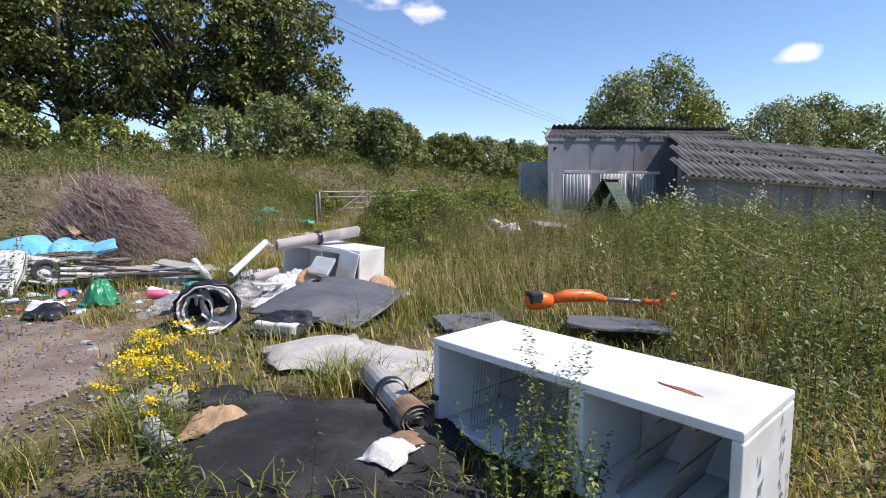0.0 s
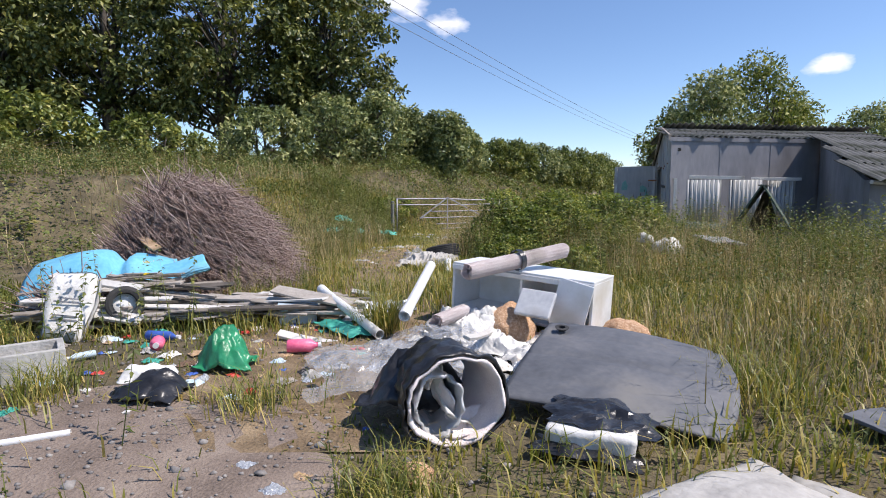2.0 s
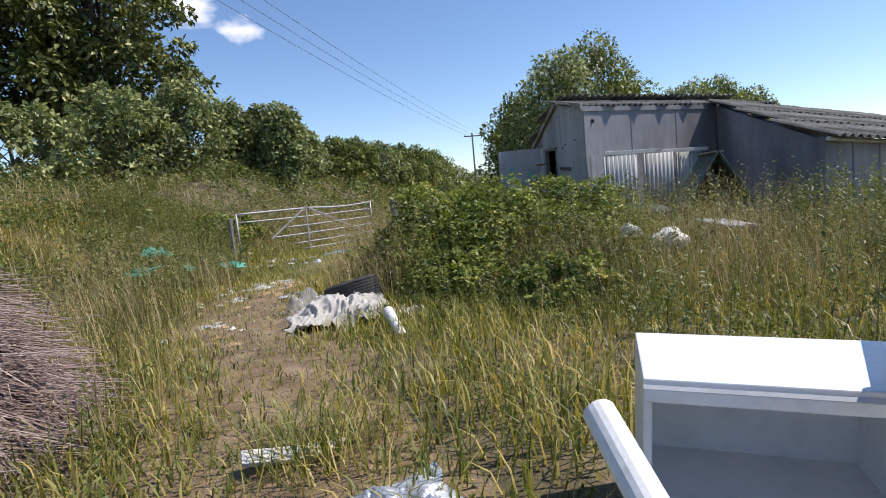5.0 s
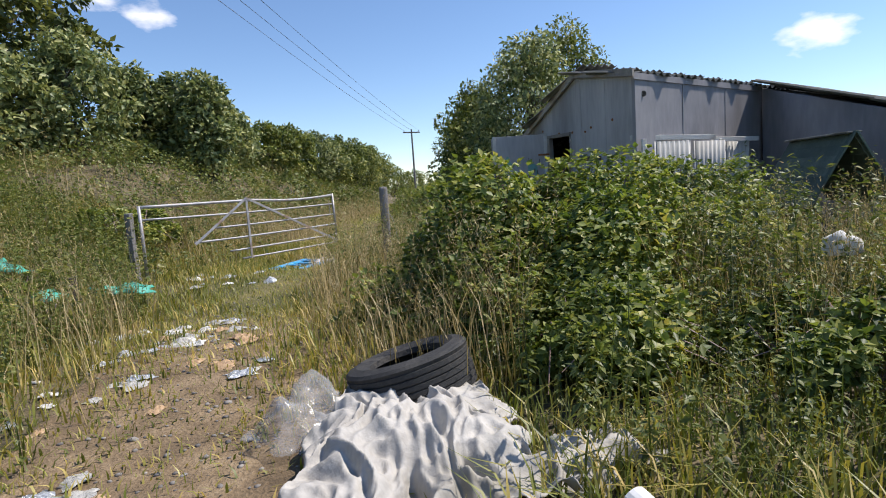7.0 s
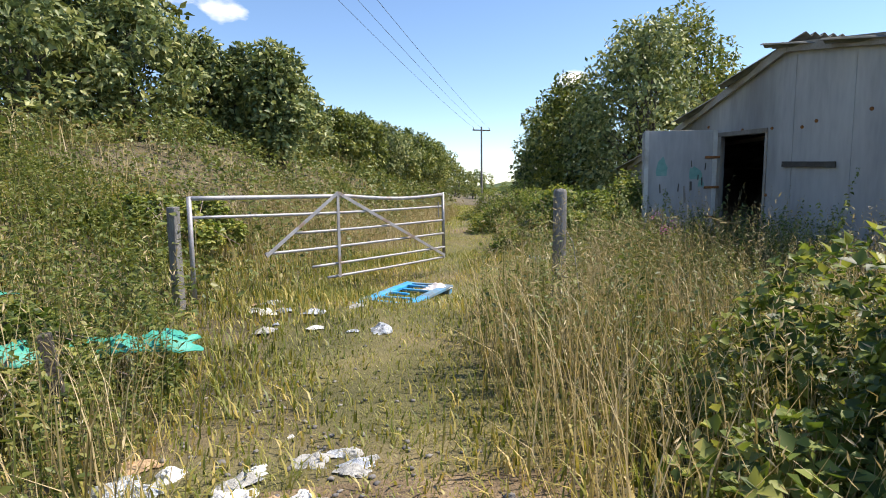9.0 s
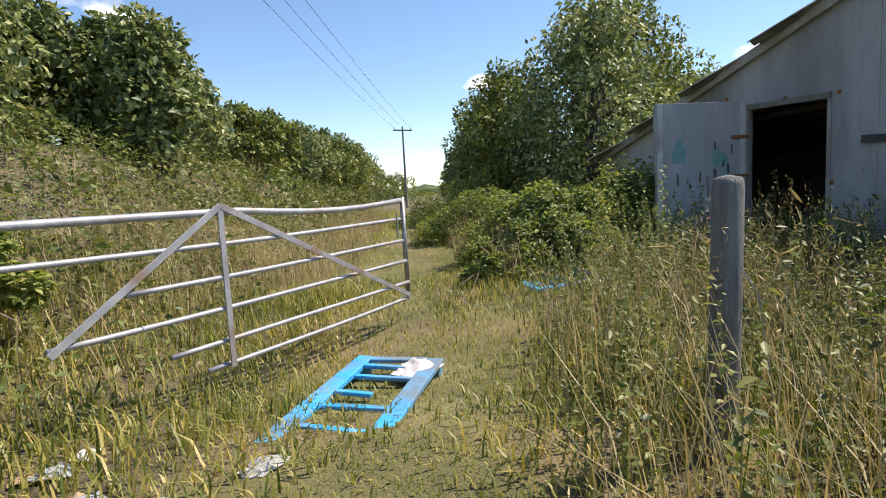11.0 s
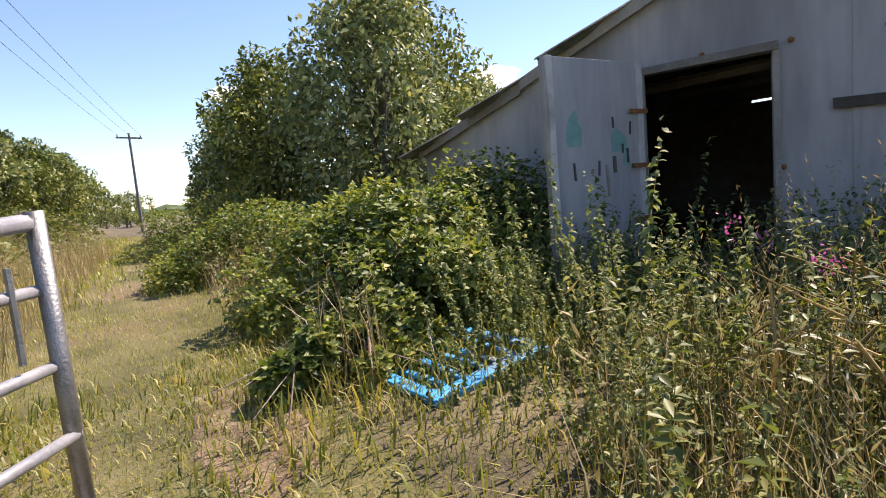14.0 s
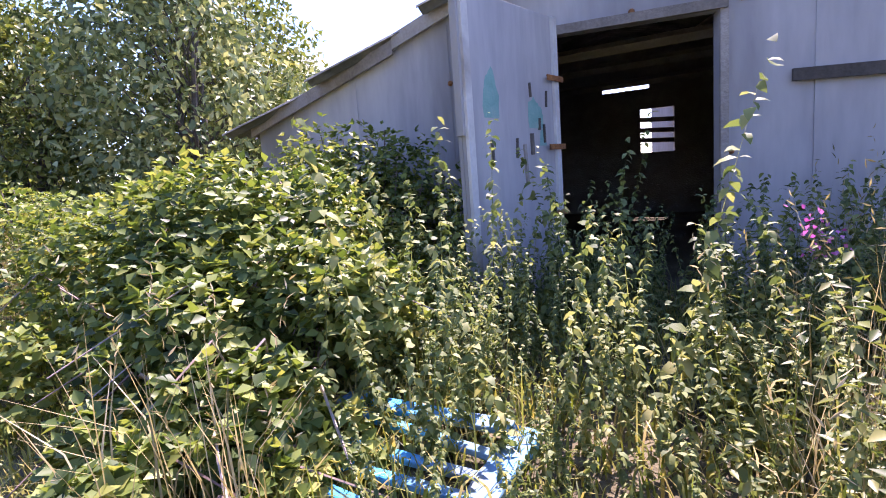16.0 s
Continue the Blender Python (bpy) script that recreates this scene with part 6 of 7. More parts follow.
for x0, y0, x1, y1, z, w, mat, lab in ((-5.0, 8.1, -4.0, 7.75, 0.32, 0.17, "old_wood", "long warped grey board on the timber pile"), (-7.3, 7.5, -6.2, 7.35, 0.22, 0.16, "painted_wood", "white painted board leaning on the pile"), (-4.3, 9.3, -3.6, 9.4, 0.08, 0.1, "painted_wood", "white painted board lying in grass"),
                                  (-7.6, 8.0, -6.4, 7.7, 0.5, 0.12, "painted_wood", "white painted board lying on the pile"), (-4.6, 6.95, -4.0, 6.9, 0.08, 0.1, "painted_wood", "short white painted board on rubbish"), (-2.75, 5.95, -2.5, 6.6, 0.3, 0.06, "painted_wood", "white batten leaning on the heap"), (-7.6, 9.9, -7.0, 9.2, 0.8, 0.12, "cardboard", "pale board stuck in the brushwood")):
    p, q = Vector((x0, y0, z)), Vector((x1, y1, z - 0.1))
    one("board", box((q - p).length, w, 0.03, bevel=0.004, cuts=2, wob=0.02), M[mat], Matrix.Translation((p + q) / 2 + Vector((TX, TY, 0))) @ (q - p).to_track_quat("X", "Z").to_matrix().to_4x4() @ pose(0, 0, 0, 20), lab, "board")

# brushwood heap
def brush(cx, cy, rx, ry, hh, n, seed):
    r = np.random.default_rng(seed)
    vs, ts, o = [], [], 0
    for k in range(n):
        a, q = r.uniform(0, 2 * math.pi), math.sqrt(r.uniform(0, 1))
        px, py = rx * q * math.cos(a), ry * q * math.sin(a)
        top = hh * (1 - q ** 2.6) * r.uniform(0.3, 1.06)
        d = np.array([r.normal() * 0.45 + 0.5 * math.cos(a) + 0.75, r.normal() * 0.5 + 0.35 * math.sin(a) - 0.15, -0.3 - 0.3 * q + r.normal() * 0.2])
        d /= np.linalg.norm(d)
        ln, w = r.uniform(0.35, 1.3), r.uniform(0.003, 0.01)
        c = np.array([px, py, max(0.05, top)])
        s = np.cross(d, [0, 0, 1.0])
        s /= np.linalg.norm(s) + 1e-6
        u = np.cross(s, d)
        bend = np.array([r.normal(), r.normal(), -0.6]) * 0.07
        for f, ww, b in ((-0.5, 1.0, 0.0), (0.0, 0.85, 0.6), (0.5, 0.3, -0.4)):
            m = c + d * ln * f + bend * b
            m[2] = max(0.02, m[2])
            for g in range(3):
                an = 2.094 * g
                vs.append(m + (s * math.cos(an) + u * math.sin(an)) * w * ww)
        for j in (0, 3):
            for g in range(3):
                a0, a1, b0, b1 = o + j + g, o + j + (g + 1) % 3, o + j + 3 + g, o + j + 3 + (g + 1) % 3
                ts += [(a0, a1, b1), (a0, b1, b0)]
        o += 9
    return np.array(vs), np.array(ts)


heap = thing("brushwood_heap", (-6.95 + TX, 10.6 + TY, gz(-8.25, 8.0)), "big heap of dry grey-brown cut branches", "brushwood heap")
part("brushwood", tri_mesh("brushwood", *brush(0, 0, 1.5, 1.15, 1.6, 10500, 61), M["twig"]), None, heap)
part("brushwood", tri_mesh("brushwood", *brush(0, 0, 0.7, 0.3, 0.3, 350, 62), M["twig"]), None, heap).location = (-0.2, -2.6, 0)
# Added dark lump; its colour stands in for the shade deep among the twigs.
part("shade_core", hull_lump(3, (0.7, 0.65, 0.7), 6.0, 0.3), M["bark"], heap, smooth=True).location.z = 0.25

# blue foam mattress, white sack, small wheel
def foam_shape(u, v, x, y):
    z = 0.28 + 0.3 * math.sin(math.pi * min(1, u * 1.05)) ** 0.8 * (0.6 + 0.4 * math.sin(math.pi * v)) - 0.16 * math.exp(-((u - 0.62) / 0.05) ** 2) - 0.2 * max(0, 0.35 - v) * 2
    return Vector((x, y, z + 0.05 * noise.noise(Vector((x * 2, y * 2, 1)))))


one("foam_mattress", sheet(1.7, 0.9, 34, 18, foam_shape, 0.09), M["foam_blue"], tip(-7.5, 8.8, 0.2, 16, 0, 22), "pale blue foam mattress folded over the rubbish", "mattress", smooth=True)
one("foam_mattress", box(0.75, 0.5, 0.1, bevel=0.03, cuts=3, wob=0.05), M["foam_blue"], tip(-6.6, 9.0, 0.5, 12, -14, 30), "torn pale blue foam piece on the timber pile", "foam", smooth=True)
sack = one("sack", box(0.42, 0.2, 0.72, (0, 0, 0.34), bevel=0.07, cuts=4, wob=0.06), M["cloth_white"], tip(-6.85, 7.05, 0, -24, 10, 18), "full white printed sack leaning on foam", "sack", smooth=True)
for k, (w, z) in enumerate(((0.2, 0.42), (0.26, 0.38), (0.22, 0.24), (0.24, 0.2))):
    part("print_line", box(w, 0.004, 0.016, (0.0, -0.125, z)), M["steel"], sack, "grey printing too worn to read")


def tyre(name, m, R, W, label, rim=True):
    t = thing(name, m, label, "tyre")
    prof = [(R * 0.62, -W * 0.42), (R * 0.8, -W * 0.52), (R * 0.95, -W * 0.46)]
    for k in range(7):
        z = -W * 0.4 + W * 0.8 * k / 6
        prof += [(R, z - W * 0.045), (R, z + W * 0.045), (R * 0.975, z + W * 0.055)] if k < 6 else [(R, z)]
    prof += [(R * 0.95, W * 0.46), (R * 0.8, W * 0.52), (R * 0.62, W * 0.42), (R * 0.6, W * 0.3), (R * 0.86, W * 0.2), (R * 0.86, -W * 0.2), (R * 0.6, -W * 0.3), (R * 0.62, -W * 0.42)]
    part("casing", lathe(prof, 48), M["rubber"], t)
    if rim:
        part("rim", lathe([(R * 0.6, -W * 0.3), (R * 0.5, -W * 0.2), (R * 0.15, -W * 0.1), (0.0, -W * 0.1)], 24), M["white_plastic"], t, smooth=True)
    return t


tyre("small_wheel", tip(-6.45, 7.5, 0.32, 74, 0, 35), 0.19, 0.12, "small black wheel with a white hub on the heap")
tyre("car_tyre", lay(-4.36, 10.88, 0.24, -14, -4, 25), 0.37, 0.27, "worn black car tyre on a heap of sheeting", False)
# green bag, black rag, tray and the mixed litter between
bag = one("green_bag", crumple(0.46, 0.36, 0.34, 60.0, 40, 32, 0.3, 0.004, 4.0, 0.7), M["green_plastic"], tip(-4.72, 6.0, 0), "bright green plastic carrier bag, part filled", "bag", smooth=True)
one("black_rag", crumple(0.42, 0.36, 0.2, 61.0, 22, 18, 0.3, 0.006, 4, 0.5), M["black_film"], tip(-4.98, 5.38, 0), "burnt black plastic rag on the earth", "rag", smooth=True)
one("white_cloth", crumple(0.34, 0.2, 0.16, 62.0, 16, 12, 0.3, 0.006, 3, 0.4), M["cloth_white"], tip(-5.1, 5.52, 0.06, 0, 0, 30), "white cloth scrap on black rag", "cloth", smooth=True)
tray = thing("concrete_trough", tip(-6.25, 5.75, 0, 0, 0, 38), "grey rectangular trough on the earth", "trough")
for sx, sy, at in ((0.62, 0.05, (0, 0.19, 0.12)), (0.62, 0.05, (0, -0.19, 0.12)), (0.05, 0.33, (0.285, 0, 0.12)), (0.05, 0.33, (-0.285, 0, 0.12))):
    part("side", box(sx, sy, 0.24, at, bevel=0.008), M["concrete"], tray)
part("base", box(0.52, 0.33, 0.03, (0, 0, 0.02)), M["concrete"], tray)
tub = thing("storage_tub", tip(-4.66, 7.9, -0.13, 0, 0, 15), "pale blue plastic storage tub under boards", "tub")
tub_body = part("tub_body", box(0.42, 0.3, 0.34, (0, 0, 0.18), bevel=0.03), M["pale_blue"], tub)
part("tub_rim", box(0.46, 0.34, 0.03, (0, 0, 0.345), bevel=0.01), M["pale_blue"], tub_body)
for x, y, w, d, hh, sd in ((-3.85, 8.1, 0.75, 0.55, 0.18, 63.0), (-3.6, 8.55, 0.5, 0.5, 0.12, 64.0)):
    one("foil_sheet", crumple(w, d, hh, sd, 30, 26, 0.3, 0.003, 5, 0.4), M["foil"], tip(x, y, 0, 0, 0, sd * 10), "crumpled silver insulation foil", "foil")


def bottle(m, r, ln, mat, label):
    t = thing("bottle", m, label, "bottle", "bottles in the litter")
    body = part("bottle_body", lathe([(0.0, 0), (r * 0.9, 0), (r, 0.01), (r, ln * 0.68), (r * 0.4, ln * 0.84), (r * 0.36, ln * 0.92), (0, ln * 0.92)], 16), M[mat], t, smooth=True)
    part("cap", lathe([(r * 0.44, ln * 0.91), (r * 0.44, ln), (0, ln)], 12), M["white_plastic"], body, "white screw cap")


for x, y, rz, r, ln, mat, lab in ((-4.35, 6.45, 100, 0.06, 0.3, "pink", "pink plastic bottle lying in the litter"), (-5.6, 6.6, 20, 0.06, 0.16, "pink", "small pink plastic bottle in the litter"), (-5.9, 6.95, 80, 0.05, 0.36, "navy", "blue plastic bottle in the litter"), (-6.0, 6.3, -40, 0.03, 0.22, "pale_blue", "clear blue drink bottle in the litter"), (-3.95, 7.7, 10, 0.04, 0.14, "white_plastic", "white tin standing in grass")):
    bottle(tip(x, y, r + 0.02, 90 if ln > 0.15 else 0, 0, rz), r, ln, mat, lab)
LIT = (("cloth_white", "white scrap of plastic in the litter"), ("foil", "grey torn wrapper in the litter"), ("cardboard", "brown cardboard scrap in the litter"), ("concrete", "grey rubble scrap in the litter"), ("jute", "brown carpet scrap in the litter"), ("old_wood", "weathered wood splinter in the litter"), ("black_film", "black plastic scrap in the litter"), ("carpet_pale", "pale pink carpet scrap in the litter"),
       ("cardboard", "brown cardboard scrap in the litter"), ("foil", "grey torn wrapper in the litter"), ("black_film", "black plastic scrap in the litter"), ("dark_wood", "dark wood splinter in the litter"), ("concrete", "grey rubble scrap in the litter"), ("navy", "blue plastic scrap in the litter"), ("red", "red plastic scrap in the litter"), ("pale_blue", "pale blue plastic scrap in the litter"), ("net_green", "green plastic scrap in the litter"))
scrap_me = {}


def litter(n, x0, x1, y0, y1, seed, smin=0.06, smax=0.26, ok=None, whites=False):
    r = random.Random(seed)
    k = 0
    while k < n:
        x, y = r.uniform(x0, x1), r.uniform(y0, y1)
        if ok and not ok(x, y):
            continue
        k += 1
        mat, lab = r.choice(LIT[:4] if whites else LIT)
        v = r.randrange(4)
        if (mat, v) not in scrap_me:
            me = bpy.data.meshes.new("scrap")
            bm = crumple(1, 0.75, 0.45, 70.0 + v * 3, 11, 9, 0.4, 0.02, 3.5, 0.5)
            bm.to_mesh(me)
            bm.free()
            me.materials.append(M[mat])
            scrap_me[(mat, v)] = me
        ob = part("litter_scrap", scrap_me[(mat, v)], None)
        s = r.uniform(smin, smax)
        ob.matrix_world = lay(x, y, 0.005, r.uniform(-8, 8), r.uniform(-8, 8), r.uniform(0, 360)) @ Matrix.Diagonal((s, s, s * 0.55, 1))
        tagged(ob, lab, "litter", "scattered litter")


litter(140, -8.9, -5.0, 2.9, 5.1, 81, 0.05, 0.2)
litter(20, -7.5, -4.7, 1.6, 3.4, 82, 0.04, 0.13)
litter(34, -4.9, -2.3, 3.0, 4.7, 83, 0.1, 0.34, whites=True)
litter(60, -6.6, -4.9, 12.0, 14.8, 84, 0.05, 0.22, whites=True)
litter(14, -5.6, -4.3, 16.3, 18.2, 85, 0.08, 0.25, whites=True)
litter(14, -6.6, -5.6, 9.6, 12.2, 86, 0.06, 0.2, whites=True)
litter(12, -1.2, 1.8, 9.6, 11.4, 87, 0.1, 0.3, whites=True)
litter(8, -8.2, -6.6, 14.5, 17.0, 88, 0.1, 0.3, whites=True)
# sheeting by the tyre
def drape(u, v, x, y):
    """Falls from a raised back edge to the ground in folds that run down the slope."""
    back = float(smooth01((v - 0.05) / 0.5))
    side = 1 - abs(2 * u - 1) ** 2.5
    q = Vector((x * 4.6 + 0.9 * noise.noise(Vector((x * 2, y * 3, 5))), y * 1.6, 3.0))
    fold = (1 - 3 * abs(noise.noise(q))) * 0.6 + (1 - 3 * abs(noise.noise(q * 2.1 + Vector((4, 1, 0))))) * 0.4
    fine = (1 - 3 * abs(noise.noise(Vector((x * 15, y * 9, 9.0)))))
    z = 0.05 + 0.2 * back * (0.3 + 0.7 * side) + 0.11 * fold * (1.1 - 0.55 * back) + 0.025 * fine
    spread = 1 + 0.18 * (1 - v) + 0.3 * noise.noise(Vector((u * 5, v * 5, 2)))
    return Vector((x * spread, y * (1 + 0.3 * noise.noise(Vector((u * 6, 4, 1)))), max(0.012, z)))


one("tarpaulin", sheet(0.95, 1.15, 110, 96, drape, 0.004), M["tarp"], lay(-4.62, 10.22, 0, 0, 0, -14), "grey-white tarpaulin hanging in deep folds under a tyre", "tarpaulin", smooth=True)
one("tarpaulin", crumple(0.6, 0.4, 0.2, 65.0, 50, 36, 0.35, 0.004, 6.0, 0.4), M["tarp"], lay(-3.95, 9.85, 0, 0, 0, 15), "small torn piece of grey-white tarpaulin in grass", "tarpaulin", smooth=True)
pipe((-2.94, 11.85, 0.2), (-2.94, 11.25, 0.06), 0.05, "white plastic drain pipe beside the tarpaulin")
one("clear_film", crumple(0.6, 0.5, 0.3, 66.0, 24, 20, 0.3, 0.003, 4, 0.5), M["film"], lay(-5.0, 10.9, 0, 0, 0, 40), "grey crumpled plastic sheet by the tyre", "plastic film", smooth=True)
# green netting in the brambles
for x, y, w, d, sd, rz in ((-7.35, 15.5, 1.5, 0.4, 67.0, 28), (-6.3, 15.9, 0.75, 0.3, 68.0, 8), (-7.7, 16.6, 0.8, 0.4, 69.0, 50)):
    one("green_netting", crumple(w, d, 0.2, sd, 24, 12, 0.3, 0.006, 4, 0.3), M["net_green"], lay(x, y, 0.28, 8, 5, rz), "torn green debris netting caught in brambles", "netting", "green netting", smooth=True)
one("stake", box(0.07, 0.06, 0.75, (0, 0, 0.3), bevel=0.008, cuts=2, wob=0.02), M["dark_wood"], lay(-6.55, 15.1, 0, 4, -6, 10), "short dark timber stake in the weeds", "stake")


# blue plastic pallets
def pallet(name, m, L, W, n, label):
    t = thing(name, m, label, "pallet", "blue pallets")
    for y in (-W / 2, W / 2):
        part("runner", box(L, 0.13, 0.045, (0, y, 0.09), bevel=0.01, cuts=2, wob=0.01), M["pallet_blue"], t)
    for k in range(n):
        x = -L / 2 + 0.05 + (L - 0.1) * k / (n - 1)
        if n > 8 and k in (3, 6):
            continue
        cut = 0.6 if n > 8 and k == 5 else 1.0
        part("slat", box(0.1 if k in (0, n - 1) else 0.055, (W - 0.13) * cut, 0.03, (x, (1 - cut) * 0.22, 0.1 - 0.02 * (k % 3 == 1)), (0, 4 * (k % 2), 5 * math.sin(k * 2.3)), bevel=0.008), M["pallet_blue"], t)
    for x in (-L / 2 + 0.07, 0, L / 2 - 0.07):
        for y in (-W / 2, W / 2):
            part("foot", box(0.12, 0.11, 0.09, (x, y, 0.03), bevel=0.012), M["pallet_blue"], t)
    return t


pallet("pallet", lay(-3.68, 18.06, -0.05, 1, 0, 48), 1.75, 0.58, 10, "faded blue painted pallet sunk in grass")
pallet("pallet", lay(0.0, 20.42, -0.05, 3, -3, -12), 1.05, 0.85, 7, "bright blue pallet overgrown by brambles and nettles")

one("torn_cloth", crumple(0.36, 0.26, 0.1, 77.0, 24, 18, 0.3, 0.003, 4, 0.4), M["carpet_pale"], lay(-3.1, 18.42, 0.06, 0, 0, 30), "pale torn cloth lying on a blue pallet", "cloth", smooth=True)

# little green-roofed coop by the barn
coop = thing("poultry_coop", lay(3.85, 13.3, 0, 0, 0, 58), "small dilapidated green boarded coop with an open gable", "coop")
for sgn in (-1, 1):
    for k in range(7):
        bm = box(1.75, 0.17, 0.018, bevel=0.003)
        f = (k + 0.5) / 7
        part("roof_board", bm, M["green_paint"], coop).matrix_local = pose(0, sgn * 0.62 * f, 1.68 - 1.05 * f, -sgn * 62, 0, 0)
    part("barge_board", box(1.3, 0.09, 0.03, bevel=0.004), M["green_paint"], coop).matrix_local = pose(-0.9, sgn * 0.33, 1.15, 0, 0, 90) @ pose(0, 0, 0, 0, sgn * 60, 0)
part("ridge_cap", box(1.8, 0.2, 0.03, (0, 0, 1.7), bevel=0.01), M["roof_sheet"], coop)
part("back_wall", slab([Vector((0.8, -0.55, 0)), Vector((0.8, 0.55, 0)), Vector((0.8, 0.05, 1.55)), Vector((0.8, -0.05, 1.55))], Vector((1, 0, 0)), 0.03), M["dark_wood"], coop)
part("floor_board", box(1.6, 1.0, 0.05, (0, 0, 0.3)), M["dark_wood"], coop)
one("corrugated_sheet", corrugated(0.9, 0.6, 0.1, 0.02, 0.004), M["door_sheet"], lay(1.35, 10.35, 0.45, 10, 6, 20), "loose rusty corrugated sheet in tall grass", "sheet")
one("corrugated_sheet", corrugated(1.4, 0.8, 0.15, 0.025, 0.005), M["green_paint"], lay(2.4, 13.6, 0.6, 12, 4, 10), "pale green corrugated sheet lying on weeds", "sheet")
one("rubble_sack", hull_lump(3, (0.3, 0.2, 0.22), 8.0, 0.4), M["cloth_white"], lay(0.3, 10.4, 0.25), "lumpy white sack half hidden in tall grass", "sack", smooth=True)
one("rubble_sack", hull_lump(3, (0.18, 0.14, 0.16), 9.0, 0.4), M["cloth_white"], lay(0.0, 10.9, 0.4), "pale plastic bundle on dry grass", "bundle", smooth=True)

# ---- single plants and stones ----
def ragwort(x, y, hh, seed, heads=26):
    r = np.random.default_rng(seed)
    x, y = x + TX, y + TY
    t = thing("ragwort", (x, y, gz(x, y)), "yellow-flowered ragwort plant in the grass", "wildflower", "ragwort plants")
    k = 9
    px, py = r.normal(0, 0.09, k), r.normal(0, 0.09, k)
    v, tr = herb_geo(px, py, np.zeros(k), np.full(k, hh) * r.uniform(0.7, 1.0, k), 22, 0.09, r, tilt=0.25, width=0.3)
    part("cane_tangle", tri_mesh("cane_tangle", v, tr, M["weed"]), None, t)
    geo = []
    n = heads * 40
    c = np.stack([r.normal(0, 0.13, heads), r.normal(0, 0.13, heads), hh * r.uniform(0.75, 1.1, heads)], -1)
    p = c[r.integers(0, heads, n)] + r.normal(0, 0.02, (n, 3)) * np.array([1, 1, 0.4])
    part("flowers", tri_mesh("flowers", *leaf_geo(p, rand_dirs(n, r, 0.8), rand_dirs(n, r, 2.0), np.full(n, 0.016), np.full(n, 0.011), r), M["yellow_flower"]), None, t)


ragwort(-1.66, 1.45, 0.86, 91, 22)
ragwort(-1.85, 1.75, 0.7, 92, 9)
ragwort(-2.6, 3.1, 0.5, 93, 5)
ragwort(-6.4, 8.0, 0.75, 94, 0 + 2)
r9 = np.random.default_rng(95)
weed_t = thing("tall_weed", (0.1 + TX, 1.48 + TY, gz(0.1, 1.48)), "spindly tall green weed growing by the freezer", "weed")
v, tr = herb_geo(r9.normal(0, 0.09, 14), r9.normal(0, 0.09, 14), np.zeros(14), r9.uniform(0.55, 0.98, 14), 60, 0.045, r9, tilt=0.22, width=0.5, stem=0.004)
part("stalk_tangle", tri_mesh("stalk_tangle", v, tr, M["weed"]), None, weed_t)
v, tr = herb_geo(r9.normal(0, 0.2, 26), r9.normal(0, 0.2, 26), np.zeros(26), r9.uniform(0.25, 0.5, 26), 24, 0.08, r9, tilt=0.3, width=0.5)
part("leaves", tri_mesh("leaves", v, tr, M["bramble"]), None, weed_t)


def flower_stalk(x, y, hh, mat, seed, label, n=40, spread=0.05):
    r = np.random.default_rng(seed)
    t = thing("flower_stalk", (x, y, gz(x, y)), label, "wildflower", "wildflower stalks")
    v, tr = herb_geo(np.zeros(2), np.zeros(2), np.zeros(2), np.full(2, hh), 30, 0.1, r, tilt=0.06, width=0.3)
    part("stem", tri_mesh("stem", v, tr, M["weed"]), None, t)
    p = np.stack([r.normal(0, spread, n), r.normal(0, spread, n), hh + r.normal(0, spread * 1.6, n)], -1)
    part("petals", tri_mesh("petals", *leaf_geo(p, rand_dirs(n, r), rand_dirs(n, r), np.full(n, 0.045 if mat == "pale_flower" else 0.026), np.full(n, 0.035 if mat == "pale_flower" else 0.02), r), M[mat]), None, t)


for k, (x, y, hh) in enumerate(((0.9, 18.75, 0.85), (1.1, 18.6, 0.75), (0.55, 18.2, 0.72), (0.75, 18.3, 0.66))):
    flower_stalk(x, y, hh, "pink_flower", 500 + k, "pink willowherb flowers among the nettles", 26, 0.035)
for k, (x, y, hh) in enumerate(((2.3, 5.3, 1.35), (2.6, 5.6, 1.3), (2.2, 6.0, 1.2), (3.9, 5.6, 1.35), (3.3, 4.8, 1.15), (0.7, 4.2, 0.8), (2.9, 6.0, 1.2))):
    flower_stalk(x, y, hh, "pale_flower", 520 + k, "tall evening primrose with pale yellow flowers", 26, 0.06)
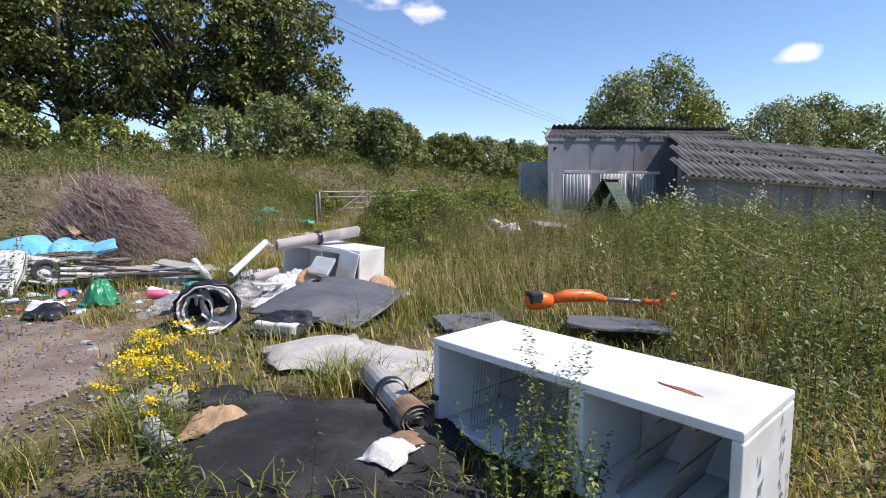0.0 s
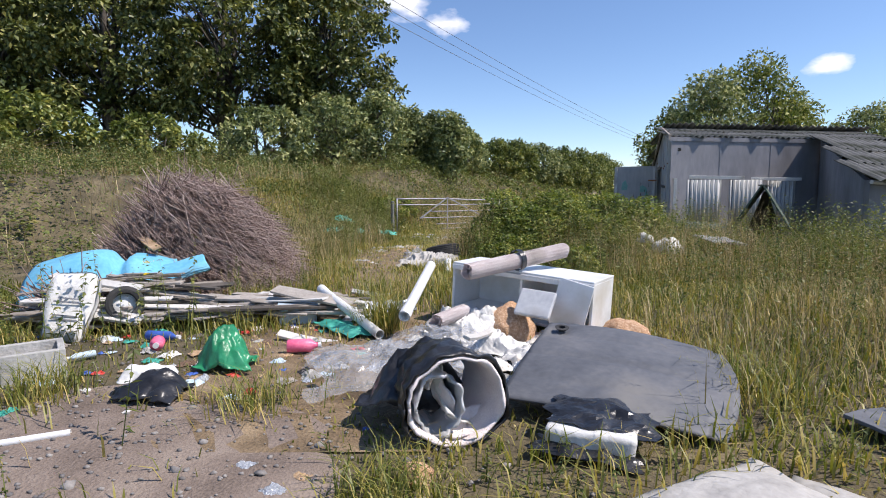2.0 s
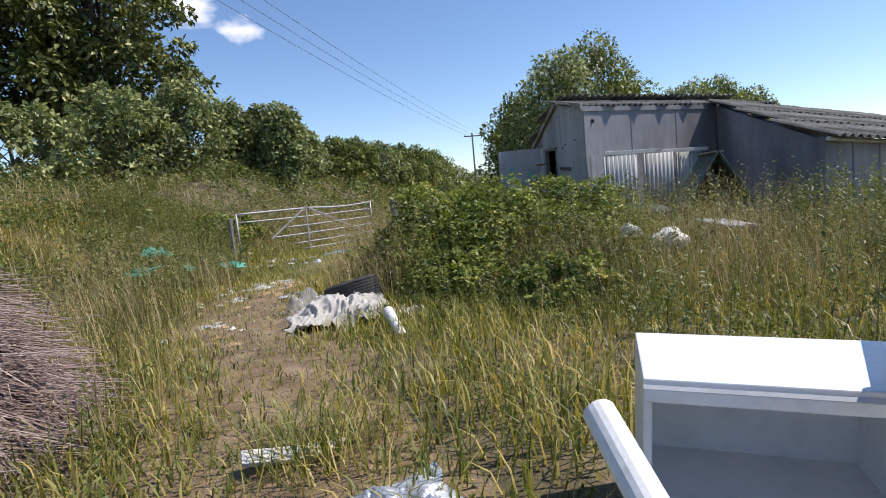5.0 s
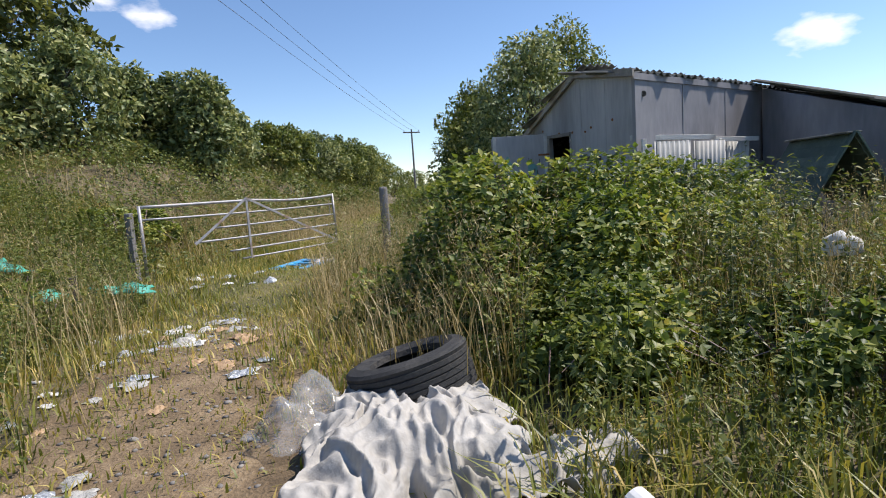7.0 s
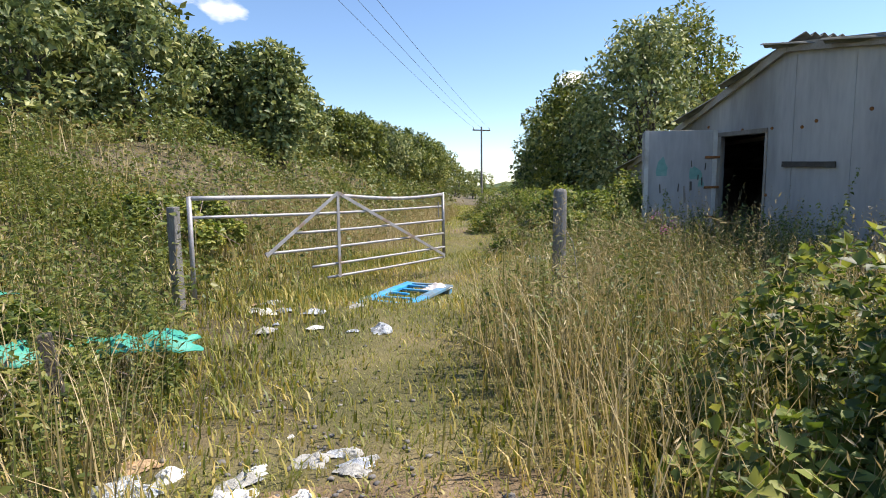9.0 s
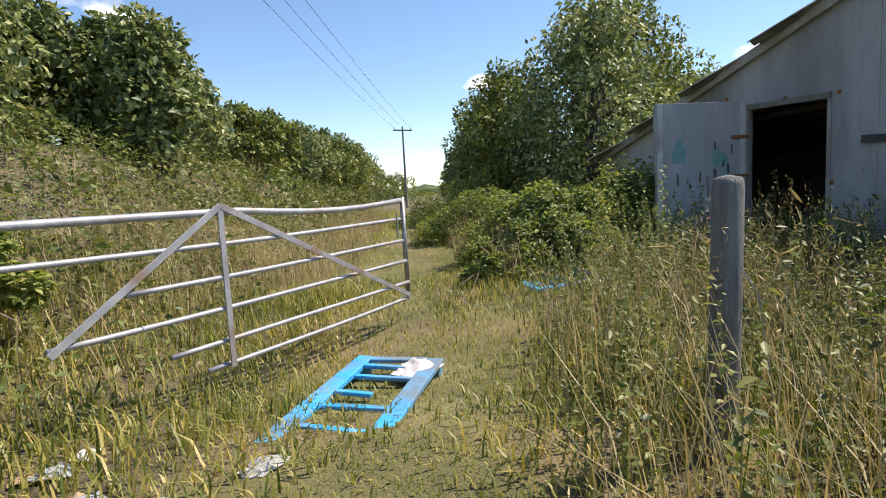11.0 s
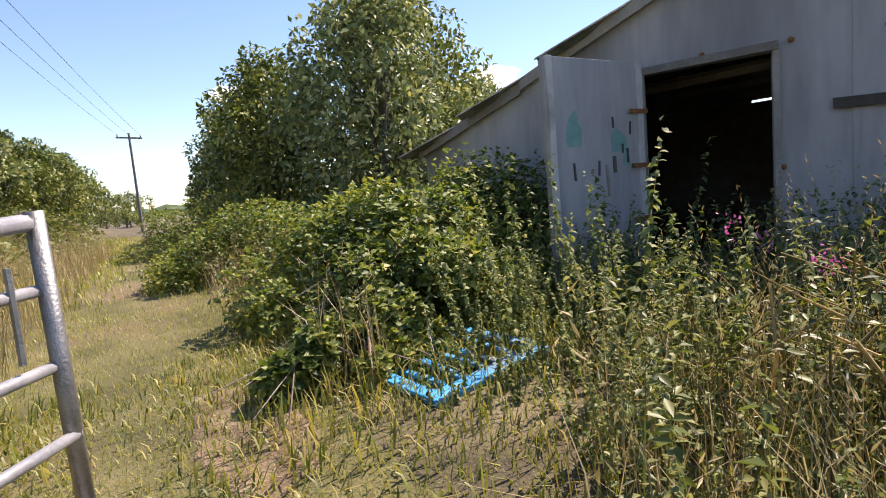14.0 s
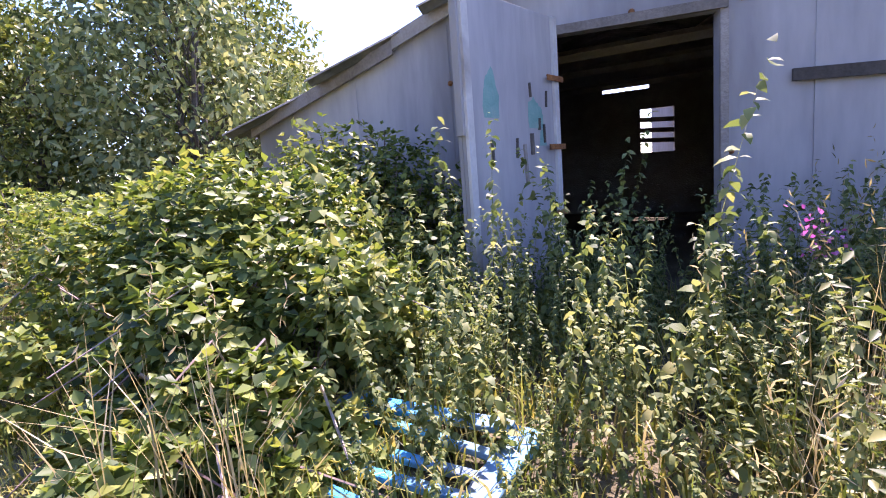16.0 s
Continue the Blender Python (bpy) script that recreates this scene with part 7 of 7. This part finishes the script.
# tufts of long grass between the rubbish
r11 = np.random.default_rng(111)
for x, y, rad, hh, n in ((-3.62, 7.35, 0.2, 0.62, 420), (-1.15, 3.15, 0.3, 0.4, 380), (-2.35, 2.35, 0.25, 0.42, 320), (-2.75, 1.75, 0.25, 0.34, 300), (-3.15, 4.15, 0.3, 0.36, 260), (-4.2, 5.2, 0.3, 0.34, 220), (-5.75, 5.35, 0.3, 0.4, 240), (-0.7, 5.6, 0.35, 0.5, 260), (-3.9, 9.3, 0.35, 0.5, 260)):
    t = thing("grass_tuft", (x + TX, y + TY, gz(x + TX, y + TY)), "long arching green grass tuft growing among rubbish", "grass tuft", "grass tufts")
    geo = blade_geo(r11.normal(0, rad * 0.5, n), r11.normal(0, rad * 0.5, n), np.zeros(n), r11.uniform(0.5, 1.0, n) * hh, r11.uniform(0.005, 0.01, n), r11.uniform(0.3, 1.2, n), r11)
    part("leaves", tri_mesh("leaves", *geo, M["grass"]), None, t)
one("green_netting", crumple(0.8, 0.3, 0.1, 71.0, 40, 16, 0.35, 0.005, 6, 0.3), M["net_green"], tip(-4.02, 7.35, 0.02, 0, 0, -50), "dark green netting crumpled under a white pipe", "netting", "green netting", smooth=True)
# a stand of dead stalks
for cx, cy, n, hh, sd in ((2.6, 3.4, 60, 1.35, 96), (-0.2, 18.2, 70, 0.9, 97), (0.9, 17.3, 60, 0.9, 98)):
    v, tr = brush(0, 0, 0.7, 0.6, hh, n, sd)
    t = thing("dead_stalks", (cx, cy, gz(cx, cy)), "bleached dead weed stalks leaning over", "dead weeds", "dead stalks")
    part("stalk_tangle", tri_mesh("stalk_tangle", v, tr, M["dry_grass"]), None, t)
# pebbles and ash on bare ground
r10 = np.random.default_rng(99)
vs, ts, o = [], [], 0
bm = bmesh.new()
bmesh.ops.create_icosphere(bm, subdivisions=1, radius=1)
iv = np.array([v.co[:] for v in bm.verts])
it = np.array([[v.index for v in f.verts] for f in bm.faces])
bm.free()
for k in range(3200):
    if k < 2100:
        x, y = r10.normal(-5.9, 1.3), r10.normal(0.8, 1.7)
    elif k < 2500:
        x, y = r10.uniform(-4.9, -3.5), r10.uniform(-1.6, 0.4)
    else:
        x, y = r10.normal(-5.4, 0.5), r10.uniform(9, 16)
    s = r10.uniform(0.006, 0.02) * (2.0 if r10.uniform() < 0.04 else 1)
    vs.append(iv * np.array([s, s * r10.uniform(0.6, 1), s * 0.6]) * (1 + 0.25 * r10.normal(size=(len(iv), 1))) + np.array([x, y, float(hgt(x, y)) + 0.016]))
    ts.append(it + o)
    o += len(iv)
ob = part("pebbles", tri_mesh("pebbles", np.concatenate(vs), np.concatenate(ts), M["stone"]), None)
tagged(ob, "loose pebbles and grit on bare earth", "pebbles", kind="stuff")
